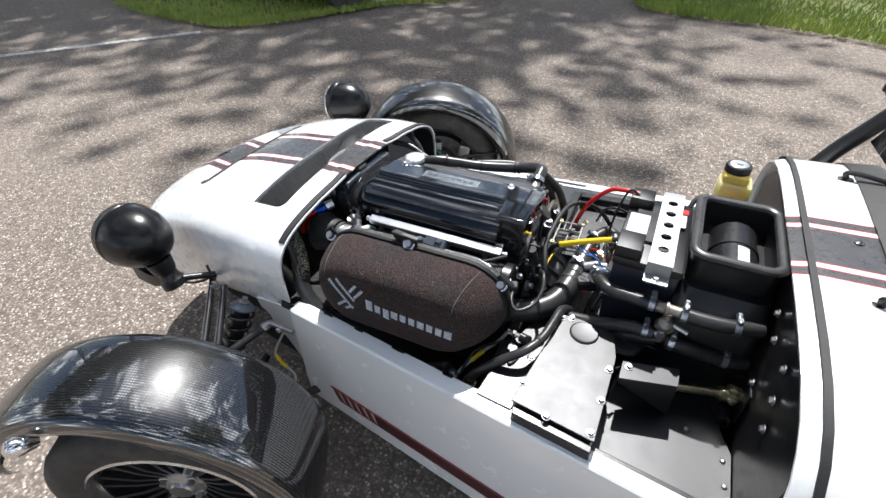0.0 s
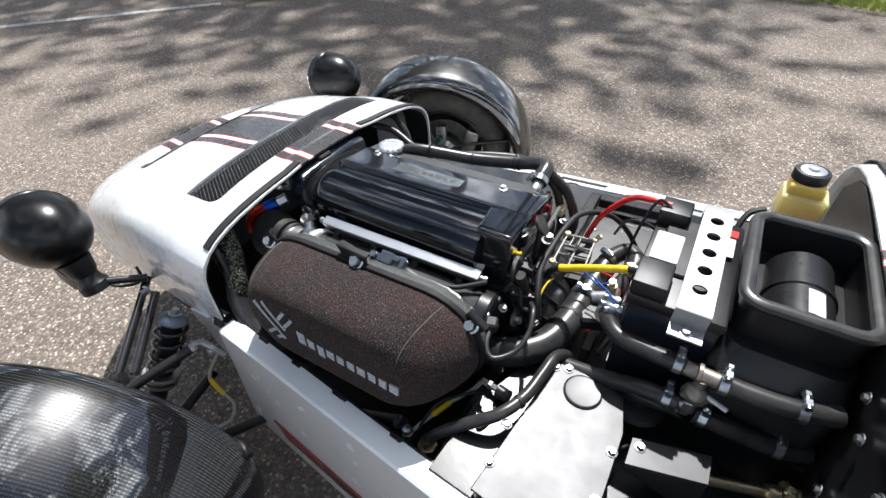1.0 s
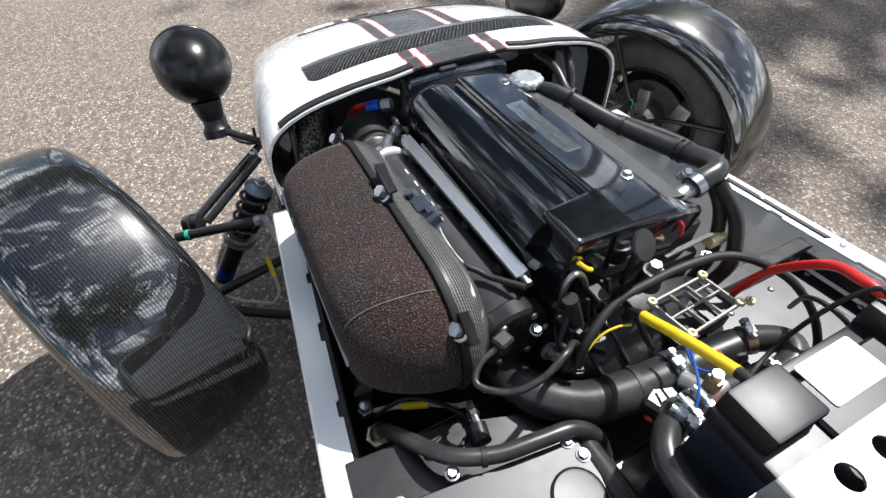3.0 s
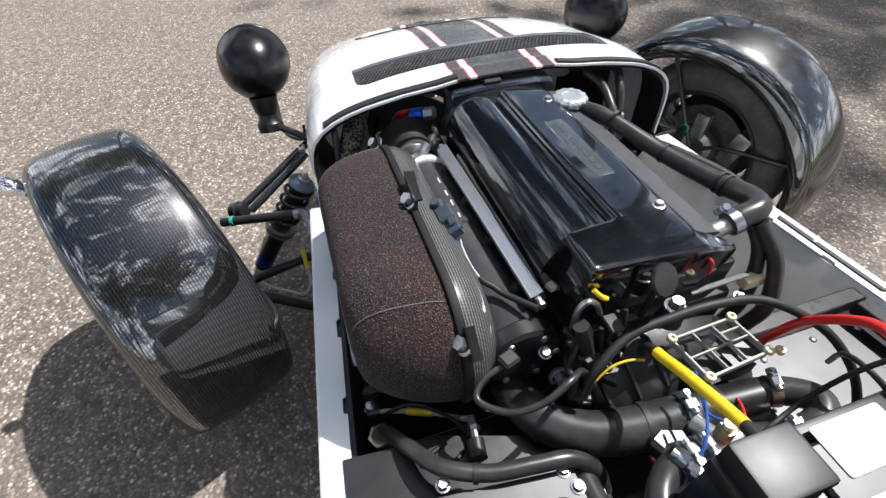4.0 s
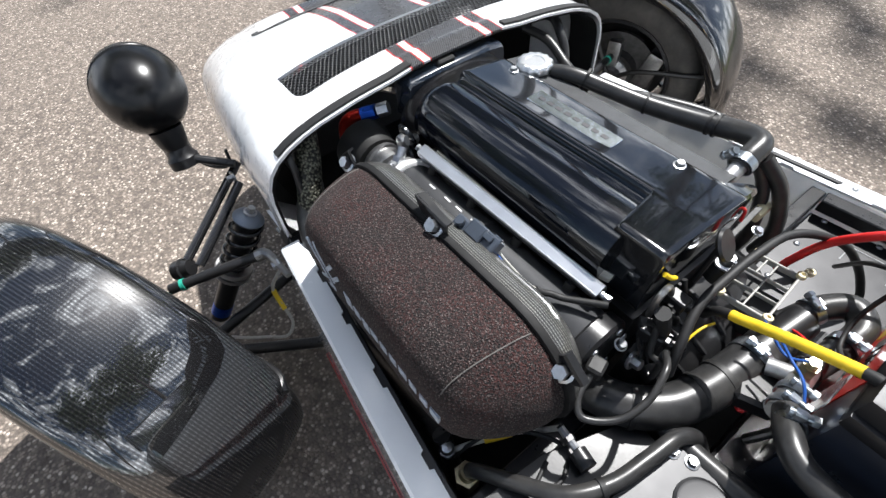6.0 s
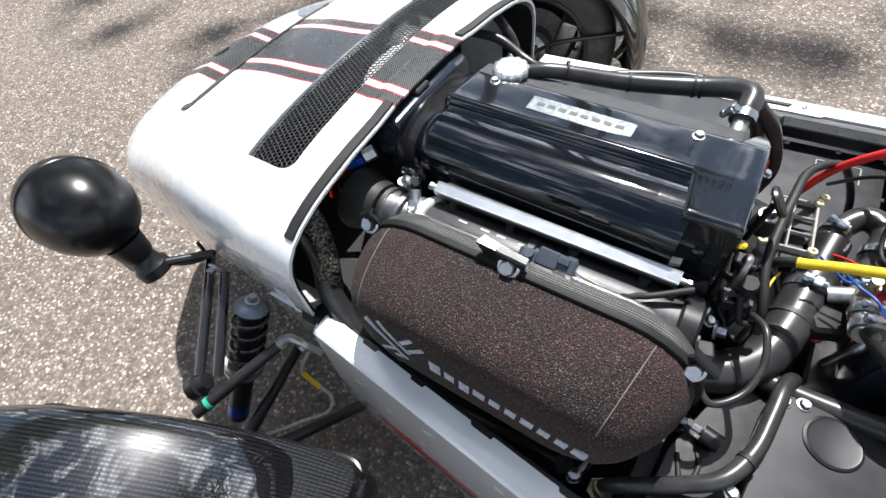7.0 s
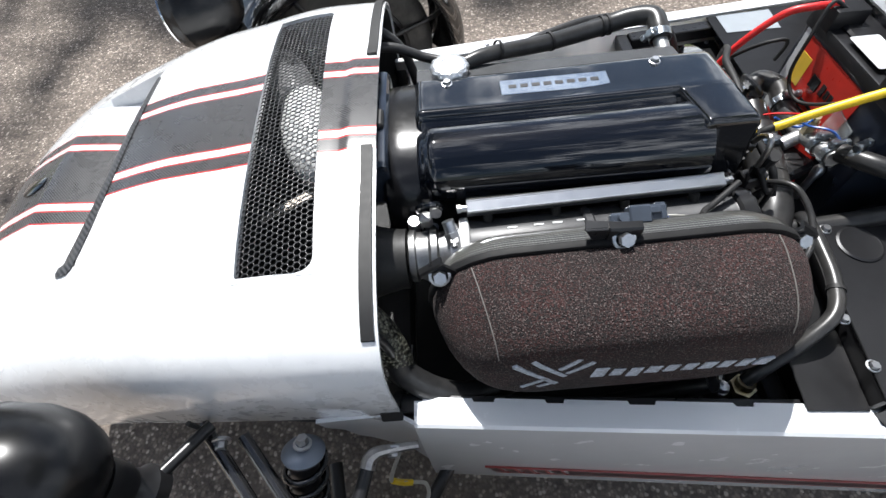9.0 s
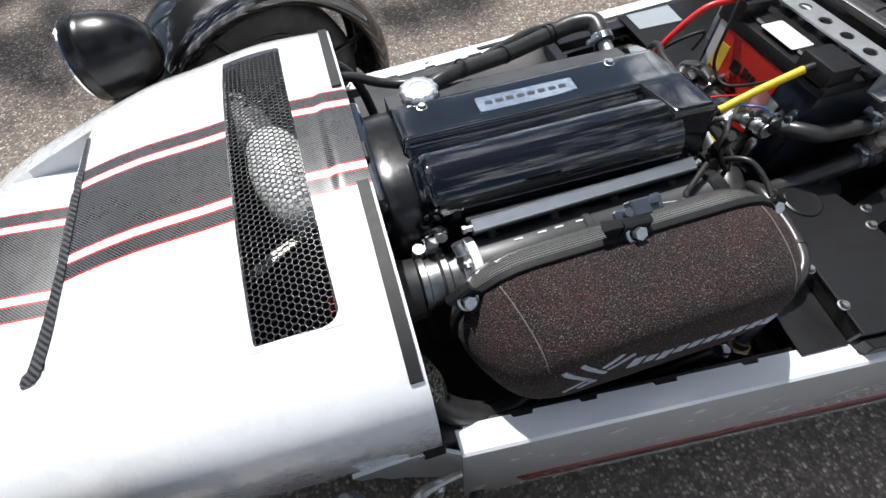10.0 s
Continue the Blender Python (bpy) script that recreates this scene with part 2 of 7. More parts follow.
def prism(bm, poly, d, bevel=0.0, seg=2):
    """Extrude a flat polygon (world points) by the vector d."""
    vs = [bm.verts.new(p) for p in poly]
    f = bm.faces.new(vs)
    r = bmesh.ops.extrude_face_region(bm, geom=[f])
    top = [v for v in r["geom"] if isinstance(v, bmesh.types.BMVert)]
    bmesh.ops.translate(bm, verts=top, vec=d)
    if bevel:
        es = list({e for v in vs + top for e in v.link_edges})
        bmesh.ops.bevel(bm, geom=es, offset=bevel, segments=seg, profile=0.6, affect="EDGES")


def rounded(cx, cy, sx, sy, r, n=5):
    """Points of a rounded rectangle in a plane."""
    out = []
    for k, (x, y) in enumerate(((1, 1), (-1, 1), (-1, -1), (1, -1))):
        for i in range(n + 1):
            a = math.pi / 2 * (k + i / n)
            out.append((cx + x * (sx / 2 - r) + r * math.cos(a), cy + y * (sy / 2 - r) + r * math.sin(a)))
    return out


def lerp_table(rows, x):
    """Smooth table: rows of (x, values...) in falling or rising x."""
    rows = sorted(rows)
    xs = [r[0] for r in rows]
    out = []
    for k in range(1, len(rows[0])):
        ys = [r[k] for r in rows]
        i = max(0, min(len(xs) - 2, sum(1 for v in xs if v <= x) - 1))
        h = xs[i + 1] - xs[i]
        t = min(1, max(0, (x - xs[i]) / h))
        m0 = (ys[i + 1] - ys[max(i - 1, 0)]) / (xs[i + 1] - xs[max(i - 1, 0)]) * h
        m1 = (ys[min(i + 2, len(xs) - 1)] - ys[i]) / (xs[min(i + 2, len(xs) - 1)] - xs[i]) * h
        out.append((2 * t**3 - 3 * t * t + 1) * ys[i] + (t**3 - 2 * t * t + t) * m0 + (3 * t * t - 2 * t**3) * ys[i + 1] + (t**3 - t * t) * m1)
    return out


def stripe_paint(name):
    """White lacquer with the lengthwise stripes: woven dark bands edged in red."""
    m = material(name, (0.78, 0.79, 0.8), 0.28, coat=0.8)
    n = Nodes(m)
    ay = n.math("ABSOLUTE", n.math("ADD", n.axis(1), 0.005))
    u = n.math("DIVIDE", n.math("ADD", n.axis(0), n.axis(1)), 0.0044)
    weave = n.math("GREATER_THAN", n.math("FRACT", u), 0.5)
    dark = n.mix(weave, (0.012, 0.012, 0.013), (0.11, 0.11, 0.115))

    def band(a, b):
        return n.math("MULTIPLY", n.math("GREATER_THAN", ay, a), n.math("LESS_THAN", ay, b))

    c = n.mix(n.ramp(n.noise(5, 4), [(0.3, 0.0), (0.7, 1.0)]), (0.75, 0.76, 0.77), (0.8, 0.81, 0.82))
    c = n.mix(band(-1.0, 0.056), c, dark)
    c = n.mix(band(0.073, 0.095), c, dark)
    for a in (0.056, 0.0715, 0.0945):
        c = n.mix(band(a, a + 0.0028), c, (0.5, 0.03, 0.03))
    dull = n.math("MAXIMUM", band(-1.0, 0.056), band(0.073, 0.095))
    n.feed(n.math("SUBTRACT", 0.8, n.math("MULTIPLY", dull, 0.6)), n.b.inputs["Coat Weight"])
    n.base(c)
    n.rough(n.math("ADD", 0.22, n.math("MULTIPLY", n.noise(40, 3), 0.12)))
    return m


def foam_material():
    m = material("filter_foam", (0.03, 0.026, 0.025), 0.95)
    n = Nodes(m)
    cells = n.node("ShaderNodeTexVoronoi", 0, Vector=n.pos, Scale=420.0)
    red = n.math("MULTIPLY", n.ramp(n.noise(9, 3), [(0.42, 0.2), (0.7, 1.0)]), n.ramp(n.noise(380, 2), [(0.42, 0.0), (0.6, 1.0)]))
    grit = n.ramp(n.noise(520, 2, 0.7), [(0.55, 0.0), (0.69, 1.0)])
    c = n.mix(n.math("MULTIPLY", grit, n.ramp(cells, [(0.05, 1.0), (0.5, 0.25)])), (0.008, 0.0065, 0.0062), (0.28, 0.225, 0.21))
    c = n.mix(red, c, (0.052, 0.014, 0.012))
    n.base(n.mix(n.math("MULTIPLY", grit, 0.3), c, (0.26, 0.21, 0.2)))
    n.bump(n.ramp(cells, [(0.0, 1.0), (0.55, 0.0)]), 0.9, 0.003)
    return m


def asphalt_material():
    m = material("asphalt", (0.12, 0.11, 0.1), 0.9)
    n = Nodes(m)
    p = n.t.nodes.new("ShaderNodeTexVoronoi")
    p.inputs["Scale"].default_value = 120
    n.t.links.new(n.pos, p.inputs["Vector"])
    tone = n.node("ShaderNodeSeparateColor", 0, Color=p.outputs["Color"])
    big = n.ramp(n.noise(0.9, 5), [(0.3, 0.0), (0.7, 1.0)])
    stone = n.ramp(tone, [(0.0, (0.085, 0.068, 0.056)), (0.45, (0.19, 0.156, 0.130)), (0.82, (0.32, 0.268, 0.224)), (0.97, (0.62, 0.54, 0.465))])
    tar = n.mix(n.noise(60, 4), (0.07, 0.058, 0.049), (0.155, 0.129, 0.109))
    edge = n.ramp(p.outputs["Distance"], [(0.35, 1.0), (0.7, 0.0)])
    drift = n.ramp(n.noise(26, 7, 0.75), [(0.36, 0.66), (0.64, 1.36)])
    c = n.mix(edge, tar, stone)
    c = n.mix(n.math("MULTIPLY", big, 0.35), c, (0.22, 0.183, 0.154))
    scaled = n.node("ShaderNodeVectorMath", 0, i0=c)
    scaled.node.operation = "MULTIPLY"
    n.t.links.new(drift, scaled.node.inputs[1])
    n.base(scaled)
    n.bump(n.math("ADD", edge, n.math("MULTIPLY", n.noise(400, 3), 0.5)), 0.5, 0.003)
    return m


def mottled(name, stops, scale, rough, metal=0.0):
    m = material(name, stops[0][1], rough, metal)
    n = Nodes(m)
    n.base(n.ramp(n.noise(scale, 6, 0.65), stops))
    return m


M["strip"] = grained("pale_casting", (0.74, 0.71, 0.62), 0.5, 0.2, vary=0.15, scale=60)
M["stripes"] = stripe_paint("striped_white_paint")
M["foam"] = foam_material()
M["asphalt"] = asphalt_material()
M["shell"] = grained("cowl_inside", (0.012, 0.012, 0.012), 0.6, vary=0.3, scale=20)
M["logo"] = grained("pale_print", (0.4, 0.44, 0.5), 0.8, vary=0.45, scale=260)
# silver plate; the blue of the mirrored sky is tinted into its colour
M["badge"] = grained("badge_plate", (0.78, 0.86, 0.94), 0.2, 1.0, vary=0.1, scale=60)
M["chrome"] = grained("chrome", (0.8, 0.8, 0.8), 0.12, 1.0, vary=0.08, scale=200)
M["label_white"] = grained("white_label", (0.6, 0.61, 0.62), 0.35, vary=0.05, scale=30)
M["label_pale"] = grained("pale_grey_label", (0.3, 0.33, 0.36), 0.4, vary=0.05, scale=30)
M["label_red"] = grained("red_label", (0.55, 0.03, 0.02), 0.3, vary=0.1, scale=30)
M["label_yellow"] = grained("yellow_label", (0.75, 0.5, 0.05), 0.3, vary=0.1, scale=30)
M["seam"] = grained("foam_seam", (0.12, 0.112, 0.105), 0.8, vary=0.2, scale=60)
M["cover_gloss"] = streaked("streaked_black_gloss", (0.004, 0.005, 0.008), (4.0, 150.0, 150.0))
M["inner_alu"] = grained("bare_aluminium_skin", (0.74, 0.72, 0.67), 0.34, 0.75, vary=0.12, scale=9)
M["casting"] = grained("black_casting", (0.014, 0.014, 0.015), 0.4, vary=0.25, scale=40, dust=0.06, bump=0.12, bscale=800)
M["cap_alu"] = grained("polished_cap", (0.82, 0.83, 0.84), 0.3, 0.9, vary=0.06, scale=120)
M["plug_grey"] = grained("grey_plug", (0.045, 0.056, 0.075), 0.35, vary=0.15, scale=60)
M["terminal"] = anodised("black_terminal_cover", 0.045, 0.45)
M["clip"] = grained("clip_steel", (0.48, 0.52, 0.56), 0.3, 1.0, vary=0.2, scale=150)
M["slit_carbon"] = carbon("slit_carbon_weave", 0.0022, (0.008, 0.008, 0.009), (0.09, 0.09, 0.092), 0.25)
M["duct_grey"] = grained("grey_hose", (0.2, 0.2, 0.2), 0.45, vary=0.2, scale=40)
M["duct"] = grained("pale_duct", (0.85, 0.85, 0.84), 0.4, vary=0.04, scale=20)
M["smoke"] = grained("smoked_plastic", (0.02, 0.027, 0.04), 0.16, coat=1.0, vary=0.2, scale=30)
M["pouch"] = material("clear_pouch", (0.85, 0.88, 0.88), 0.12)
M["pouch"].node_tree.nodes["Principled BSDF"].inputs["Transmission Weight"].default_value = 0.8
# black plastic; the shine on its edges is put into the pale base colour
M["tray_shine"] = grained("black_plastic_with_shine", (0.34, 0.335, 0.31), 0.4, vary=0.2, scale=60)
M["cream"] = grained("cream_plastic", (0.7, 0.62, 0.4), 0.45, vary=0.1, scale=50)
M["fluid"] = grained("yellow_fluid_plastic", (0.82, 0.56, 0.12), 0.35, vary=0.1, scale=40)
M["tank"] = grained("milky_plastic", (0.95, 0.70, 0.30), 0.35, vary=0.06, scale=30)
M["tank"].node_tree.nodes["Principled BSDF"].inputs["Subsurface Weight"].default_value = 1.0
M["tank"].node_tree.nodes["Principled BSDF"].inputs["Subsurface Radius"].default_value = (0.06, 0.05, 0.035)
M["tank"].node_tree.nodes["Principled BSDF"].inputs["Subsurface Scale"].default_value = 1.0
M["maroon"] = grained("maroon_stripe", (0.05, 0.008, 0.012), 0.3, coat=0.5, vary=0.15, scale=60)
M["redline"] = grained("red_pinstripe", (0.26, 0.05, 0.045), 0.35, vary=0.1, scale=60)
M["green"] = grained("green_marker", (0.02, 0.35, 0.25), 0.5, vary=0.1, scale=60)
M["grey_wire"] = grained("grey_wire", (0.42, 0.41, 0.38), 0.45, vary=0.15, scale=100)
M["dark_grey"] = grained("grey_coated_casting", (0.035, 0.036, 0.039), 0.4, vary=0.2, scale=40, dust=0.02, bump=0.12, bscale=800)
M["red_anodised"] = grained("red_anodised", (0.55, 0.03, 0.02), 0.3, 0.9, vary=0.1, scale=60)
M["blue_anodised"] = grained("blue_anodised", (0.02, 0.1, 0.55), 0.3, 0.9, vary=0.1, scale=60)
M["braid"] = material("braided_hose", (0.2, 0.2, 0.16), 0.45, 0.5)
n = Nodes(M["braid"])
cells = n.node("ShaderNodeTexVoronoi", 0, Vector=n.pos, Scale=210.0)
n.base(n.ramp(cells, [(0.1, (0.34, 0.34, 0.27)), (0.45, (0.12, 0.12, 0.09)), (0.65, (0.015, 0.015, 0.013))]))
n.bump(n.ramp(cells, [(0.0, 1.0), (0.6, 0.0)]), 0.8, 0.003)
M["floor_sheet"] = anodised("black_anodised_sheet", 0.046, 0.42)
M["lid"] = anodised("black_anodised_lid", 0.048, 0.43)
M["lamp_black"] = material("lamp_black", (0.004, 0.004, 0.0045), 0.27, spec=0.42)
M["tyre"] = grained("tyre_rubber", (0.028, 0.027, 0.026), 0.7, vary=0.3, scale=30, dust=0.25, bump=0.1)
M["rim"] = grained("black_alloy", (0.02, 0.02, 0.022), 0.3, 0.2, vary=0.2, scale=30)
M["polished"] = grained("polished_rim", (0.6, 0.6, 0.6), 0.2, 1.0, vary=0.1, scale=40)
M["soil"] = mottled("grass_soil", [(0.3, (0.10, 0.09, 0.045)), (0.7, (0.12, 0.15, 0.04))], 6, 0.9)
M["blade"] = mottled("grass_blade", [(0.3, (0.19, 0.28, 0.05)), (0.6, (0.34, 0.41, 0.09)), (0.8, (0.46, 0.43, 0.18))], 3, 0.6)
M["leaf"] = mottled("leaf", [(0.3, (0.03, 0.07, 0.015)), (0.7, (0.07, 0.12, 0.03))], 2, 0.5)
M["bark"] = mottled("bark", [(0.3, (0.08, 0.06, 0.045)), (0.7, (0.17, 0.14, 0.11))], 14, 0.9)
M["line"] = mottled("worn_white_line", [(0.35, (0.2, 0.19, 0.17)), (0.55, (0.62, 0.61, 0.58))], 25, 0.8)
glass = material("windscreen_glass", (0.9, 0.95, 0.97), 0.02)
glass.node_tree.nodes["Principled BSDF"].inputs["Transmission Weight"].default_value = 1.0
M["glass"] = glass


# ---- small shared pieces ----
def bolt_mesh(name, r, h, mat, flange=1.5):
    """Hexagon head on a washer, standing on z = 0."""
    bm = bmesh.new()
    lathe(bm, (0, 0, 0), (0, 0, 1), [(0, r * flange), (h * 0.22, r * flange), (h * 0.3, r * 1.15)], 14)
    bmesh.ops.create_cone(bm, cap_ends=True, segments=6, radius1=r, radius2=r * 0.93, depth=h * 0.75, matrix=Matrix.Translation((0, 0, h * 0.62)))
    return mesh_of(name, bm, mat, 0.4)


BOLT = bolt_mesh("bolt", 0.0055, 0.0065, M["zinc"])
BIG_BOLT = bolt_mesh("bolt", 0.008, 0.014, M["zinc"], 1.6)
bm = bmesh.new()
lathe(bm, (0, 0, 0), (0, 0, 1), [(0, 0.0052), (0.0016, 0.005), (0.003, 0.0035), (0.0036, 0.0)], 12)
RIVET = mesh_of("rivet", bm, M["zinc"])


def facing(p, d):
    """Pose at p whose z axis points along d."""
    return Matrix.Translation(p) @ Vector(d).to_track_quat("Z", "Y").to_matrix().to_4x4()


def bolt(parent, p, d=(0, 0, 1), me=None, name="bolt"):
    return stamp(name, me or BOLT, parent, facing(p, d))


def clamp(parent, p, d, r, w=0.011, up=(0, 0, 1), mat=None):
    """Worm-drive hose clip with its screw housing."""
    p, d = Vector(p), Vector(d).normalized()
    bm = bmesh.new()
    lathe(bm, p - d * w / 2, d, [(0, r), (0, r + 0.0014), (w, r + 0.0014), (w, r)], 24)
    u = (Vector(up) - d * Vector(up).dot(d)).normalized()
    s = d.cross(u)
    q = p + u * (r + 0.0045)
    m = Matrix((d, s, u)).transposed().to_4x4()
    box(bm, q, (w * 1.05, 0.013, 0.009), m, 0.0018, 1)
    cyl(bm, q - s * 0.012, q + s * 0.010, 0.0046, seg=12)
    cyl(bm, q - s * 0.0165, q - s * 0.0105, 0.0062, seg=6)
    cyl(bm, q - s * 0.0172, q - s * 0.0164, 0.0035, seg=10)
    return part("hose_clip", bm, mat or M["clip"], parent, "bright worm-drive hose clip")


def band(parent, p, d, r, w=0.006, mat=None, name="cable_tie"):
    bm = bmesh.new()
    p, d = Vector(p), Vector(d).normalized()
    lathe(bm, p - d * w / 2, d, [(0, r), (0, r + 0.0015), (w, r + 0.0015), (w, r)], 20)
    return part(name, bm, mat or M["matt"], parent)


def hose(name, pts, r, mat, label, category="hose", seg=14, n=8):
    t = thing(name, pts[0], label, category)
    bm = bmesh.new()
    tube(bm, pts, r, seg, n)
    part("tube", bm, mat, t, angle=1.2)
    return t


def cable(name, pts, r, mat, label, seg=8):
    bm = bmesh.new()
    tube(bm, pts, r, seg, 8)
    return solo(name, bm, mat, label, "cable", angle=1.2)


def plate(bm, pts, z, thick, bevel=0.001):
    prism(bm, [V(x, y, z - thick) for x, y in pts], V(0, 0, thick), bevel, 1)


# ---- ground ----
bm = bmesh.new()
bmesh.ops.create_grid(bm, x_segments=60, y_segments=60, size=150)
solo("ground", bm, M["asphalt"], "worn grey asphalt with pale stones in it", "ground", kind="structure")

# ---- the car: x to its tail, y to its right-hand side, z up; the bonnet is off ----
car = thing("sports_car", (0, 0, 0), "white open two-seat kit sports car with its bonnet off", "car")

COWL = [
    # x, half width, top, lower edge
    (0.0, 0.388, 0.680, 0.47), (-0.1, 0.386, 0.684, 0.46), (-0.2, 0.379, 0.671, 0.45), (-0.32, 0.369, 0.658, 0.43),
    (-0.454, 0.352, 0.623, 0.395), (-0.577, 0.340, 0.581, 0.36), (-0.68, 0.298, 0.529, 0.32), (-0.762, 0.218, 0.45, 0.29), (-0.803, 0.165, 0.42, 0.28),
]
FRACS = [0, 0.077, 0.144, 0.188, 0.245, 0.36, 0.515, 0.60, 0.705, 0.78, 0.86, 0.92, 0.96, 0.985, 0.997, 1.0]
VENT = (-0.178, -0.081, 0.272)
SLIT_X = -0.408


def scoop_edge(x):
    """Half width of the scoop in front of the slit."""
    return 0.209 - 0.24 * min(0.14, max(0.0, SLIT_X - x))


def cowl_z(x, y):
    """Height of the nose cone's skin."""
    w, h, lo = lerp_table(COWL, x)
    k = min(1.0, abs(y) / w)
    z = lo + (h - lo) * (1 - k**2.1) ** 0.165
    # the scoop in front of the slit
    if SLIT_X - 0.14 < x < SLIT_X:
        z -= 0.06 * (1 - (SLIT_X - x) / 0.14) * min(1.0, max(0.0, (scoop_edge(x) - abs(y)) / 0.006))
    # the joggle behind the vent
    j = min(1.0, max(0.0, (x + 0.052) / 0.016)) * min(1.0, max(0.0, (0.145 - abs(y)) / 0.05))
    z += 0.0045 * j * j * (3 - 2 * j)
    return z


def skew(x):
    """The vent lies a little askew across the nose."""
    return -0.033 * max(0.0, min(1.0, (x + 0.26) / 0.08, (-0.046 - x) / 0.034))


def cowl_section(x, inset=0.0):
    w, h, lo = lerp_table(COWL, x)
    s = 0.0 if inset else skew(x)
    e = scoop_edge(x)
    fr = FRACS[:6] + [min(0.585, (e - 0.006) / w), min(0.6, e / w)] + FRACS[8:]
    top = [V(x - s * w * f, -w * f, cowl_z(x - s * w * f, -w * f)) for f in fr[::-1]]
    low = [V(x, -w * 0.6, lo - 0.15), V(x, -w * 0.8, lo - 0.115), V(x, -w * 0.94, lo - 0.06), V(x, -w * 0.985, lo - 0.025)]
    half = low + top
    full = half + [V(2 * x - p.x, -p.y, p.z) for p in half[-2::-1]]
    if inset:
        w2 = w - inset
        full = [V(x, p.y * w2 / w, p.z - inset * min(1.0, max(0.0, (p.z - lo) / 0.05))) for p in full]
    return full


stations = [0.0, -0.012, -0.03, -0.036, -0.040, -0.044, -0.048, -0.052, -0.065, -0.081, -0.11, -0.135, -0.16, -0.178, -0.22, -0.26, -0.3, -0.34, -0.37, -0.395, SLIT_X]
stations += [SLIT_X - 0.0015, -0.43, -0.46, -0.49, -0.52, -0.548, -0.551, -0.58, -0.61, -0.64, -0.67, -0.7, -0.73, -0.755, -0.78, -0.803]
bm = bmesh.new()
rings = [cowl_section(-0.02, inset=0.004), cowl_section(0.0, inset=0.004)] + [cowl_section(x) for x in stations]
c = V(-0.82, 0, 0.34)
for k, d in ((0.75, -0.012), (0.4, -0.018)):
    rings.append([V(-0.803 + d, p.y * k, c.z + (p.z - c.z) * k) for p in rings[-1]])
vs = loft(bm, rings, closed=False, cap=False)
kill = []
for f in bm.faces:
    c = f.calc_center_median()
    if VENT[0] < c.x - skew(c.x) * c.y < VENT[1] and abs(c.y) < 0.705 * 0.386 and c.z > 0.55:
        kill.append(f)
bmesh.ops.delete(bm, geom=kill, context="FACES")
nose = part("nose_cone", bm, M["stripes"], car, "white gloss nose cone with dark red-edged stripes", angle=0.5)

bm = bmesh.new()
loft(bm, [cowl_section(x, inset=0.009) for x in [-0.003, -0.02, -0.05, -0.077]], closed=False, cap=False)
loft(bm, [cowl_section(x, inset=0.009) for x in [-0.19, -0.26, -0.34, -0.398]], closed=False, cap=False)
part("liner", bm, M["shell"], nose, "black inner face of the nose cone")

# the return edge round the vent, and the honeycomb mesh in it
bm = bmesh.new()
cut = [(x - 0.033 * y, y) for x, y in ((VENT[0], -VENT[2]), (VENT[1], -VENT[2]), (VENT[1], VENT[2]), (VENT[0], VENT[2]))]
for (xa, ya), (xb, yb) in zip(cut, cut[1:] + cut[:1]):
    ps = [(xa + (xb - xa) * i / 12, ya + (yb - ya) * i / 12) for i in range(13)]
    loft(bm, [[V(x, y, cowl_z(x, y) + 0.0005) for x, y in ps], [V(x, y, cowl_z(x, y) - 0.012) for x, y in ps]], closed=False, cap=False)
part("vent_edge", bm, M["white"], nose)
# rounded corners of the cut-out
for i, (x, y) in enumerate(cut):
    sx, sy = (1 if x < -0.13 else -1), (1 if y < 0 else -1)
    r = 0.02 if i == 1 else 0.009
    arc = [(x + sx * r * (1 - math.cos(a)), y + sy * r * (1 - math.sin(a))) for a in (math.pi / 2 * k / 6 for k in range(7))]
    bm = bmesh.new()
    outline = [(x + sx * r, y - sy * 0.003), (x - sx * 0.003, y - sy * 0.003), (x - sx * 0.003, y + sy * r)] + arc
    prism(bm, [V(px, py, cowl_z(px, py) + 0.0006) for px, py in outline], V(0, 0, -0.005))
    part("vent_corner", bm, M["white"], nose)


def honeycomb(bm, x0, x1, y0, y1, pitch, wall, height, drop):
    """Hexagon cells of thin walls lying on a curved surface."""
    rows = int((x1 - x0) / (pitch * 0.866)) + 1
    cols = int((y1 - y0) / pitch) + 1
    r = pitch / math.sqrt(3)
    for i in range(rows):
        for j in range(cols):
            cx = x0 + i * pitch * 0.866
            cy = y0 + (j + 0.5 * (i % 2)) * pitch
            if cx > x1 or cy > y1:
                continue
            outer, inner, deep = [], [], []
            for k in range(6):
                a = math.pi / 3 * k
                for ring, s, dz in ((outer, r, 0.0), (inner, r - wall, 0.0), (deep, r - wall, -0.0016)):
                    x, y = cx + s * math.cos(a), cy + s * math.sin(a)
                    ring.append(bm.verts.new((x, y, height(x, y) - drop + dz)))
            for k in range(6):
                q = (k + 1) % 6
                bm.faces.new((outer[k], outer[q], inner[q], inner[k]))
                bm.faces.new((inner[k], inner[q], deep[q], deep[k]))


bm = bmesh.new()
honeycomb(bm, VENT[0] + 0.004, VENT[1] - 0.004, -VENT[2] + 0.003, VENT[2] - 0.005, 0.0084, 0.00065, cowl_z, 0.004)
for v in bm.verts:
    v.co.x -= 0.033 * v.co.y
tagged(part("vent_mesh", bm, M["mesh"], nose, "black honeycomb mesh", fix=False), kind="stuff")
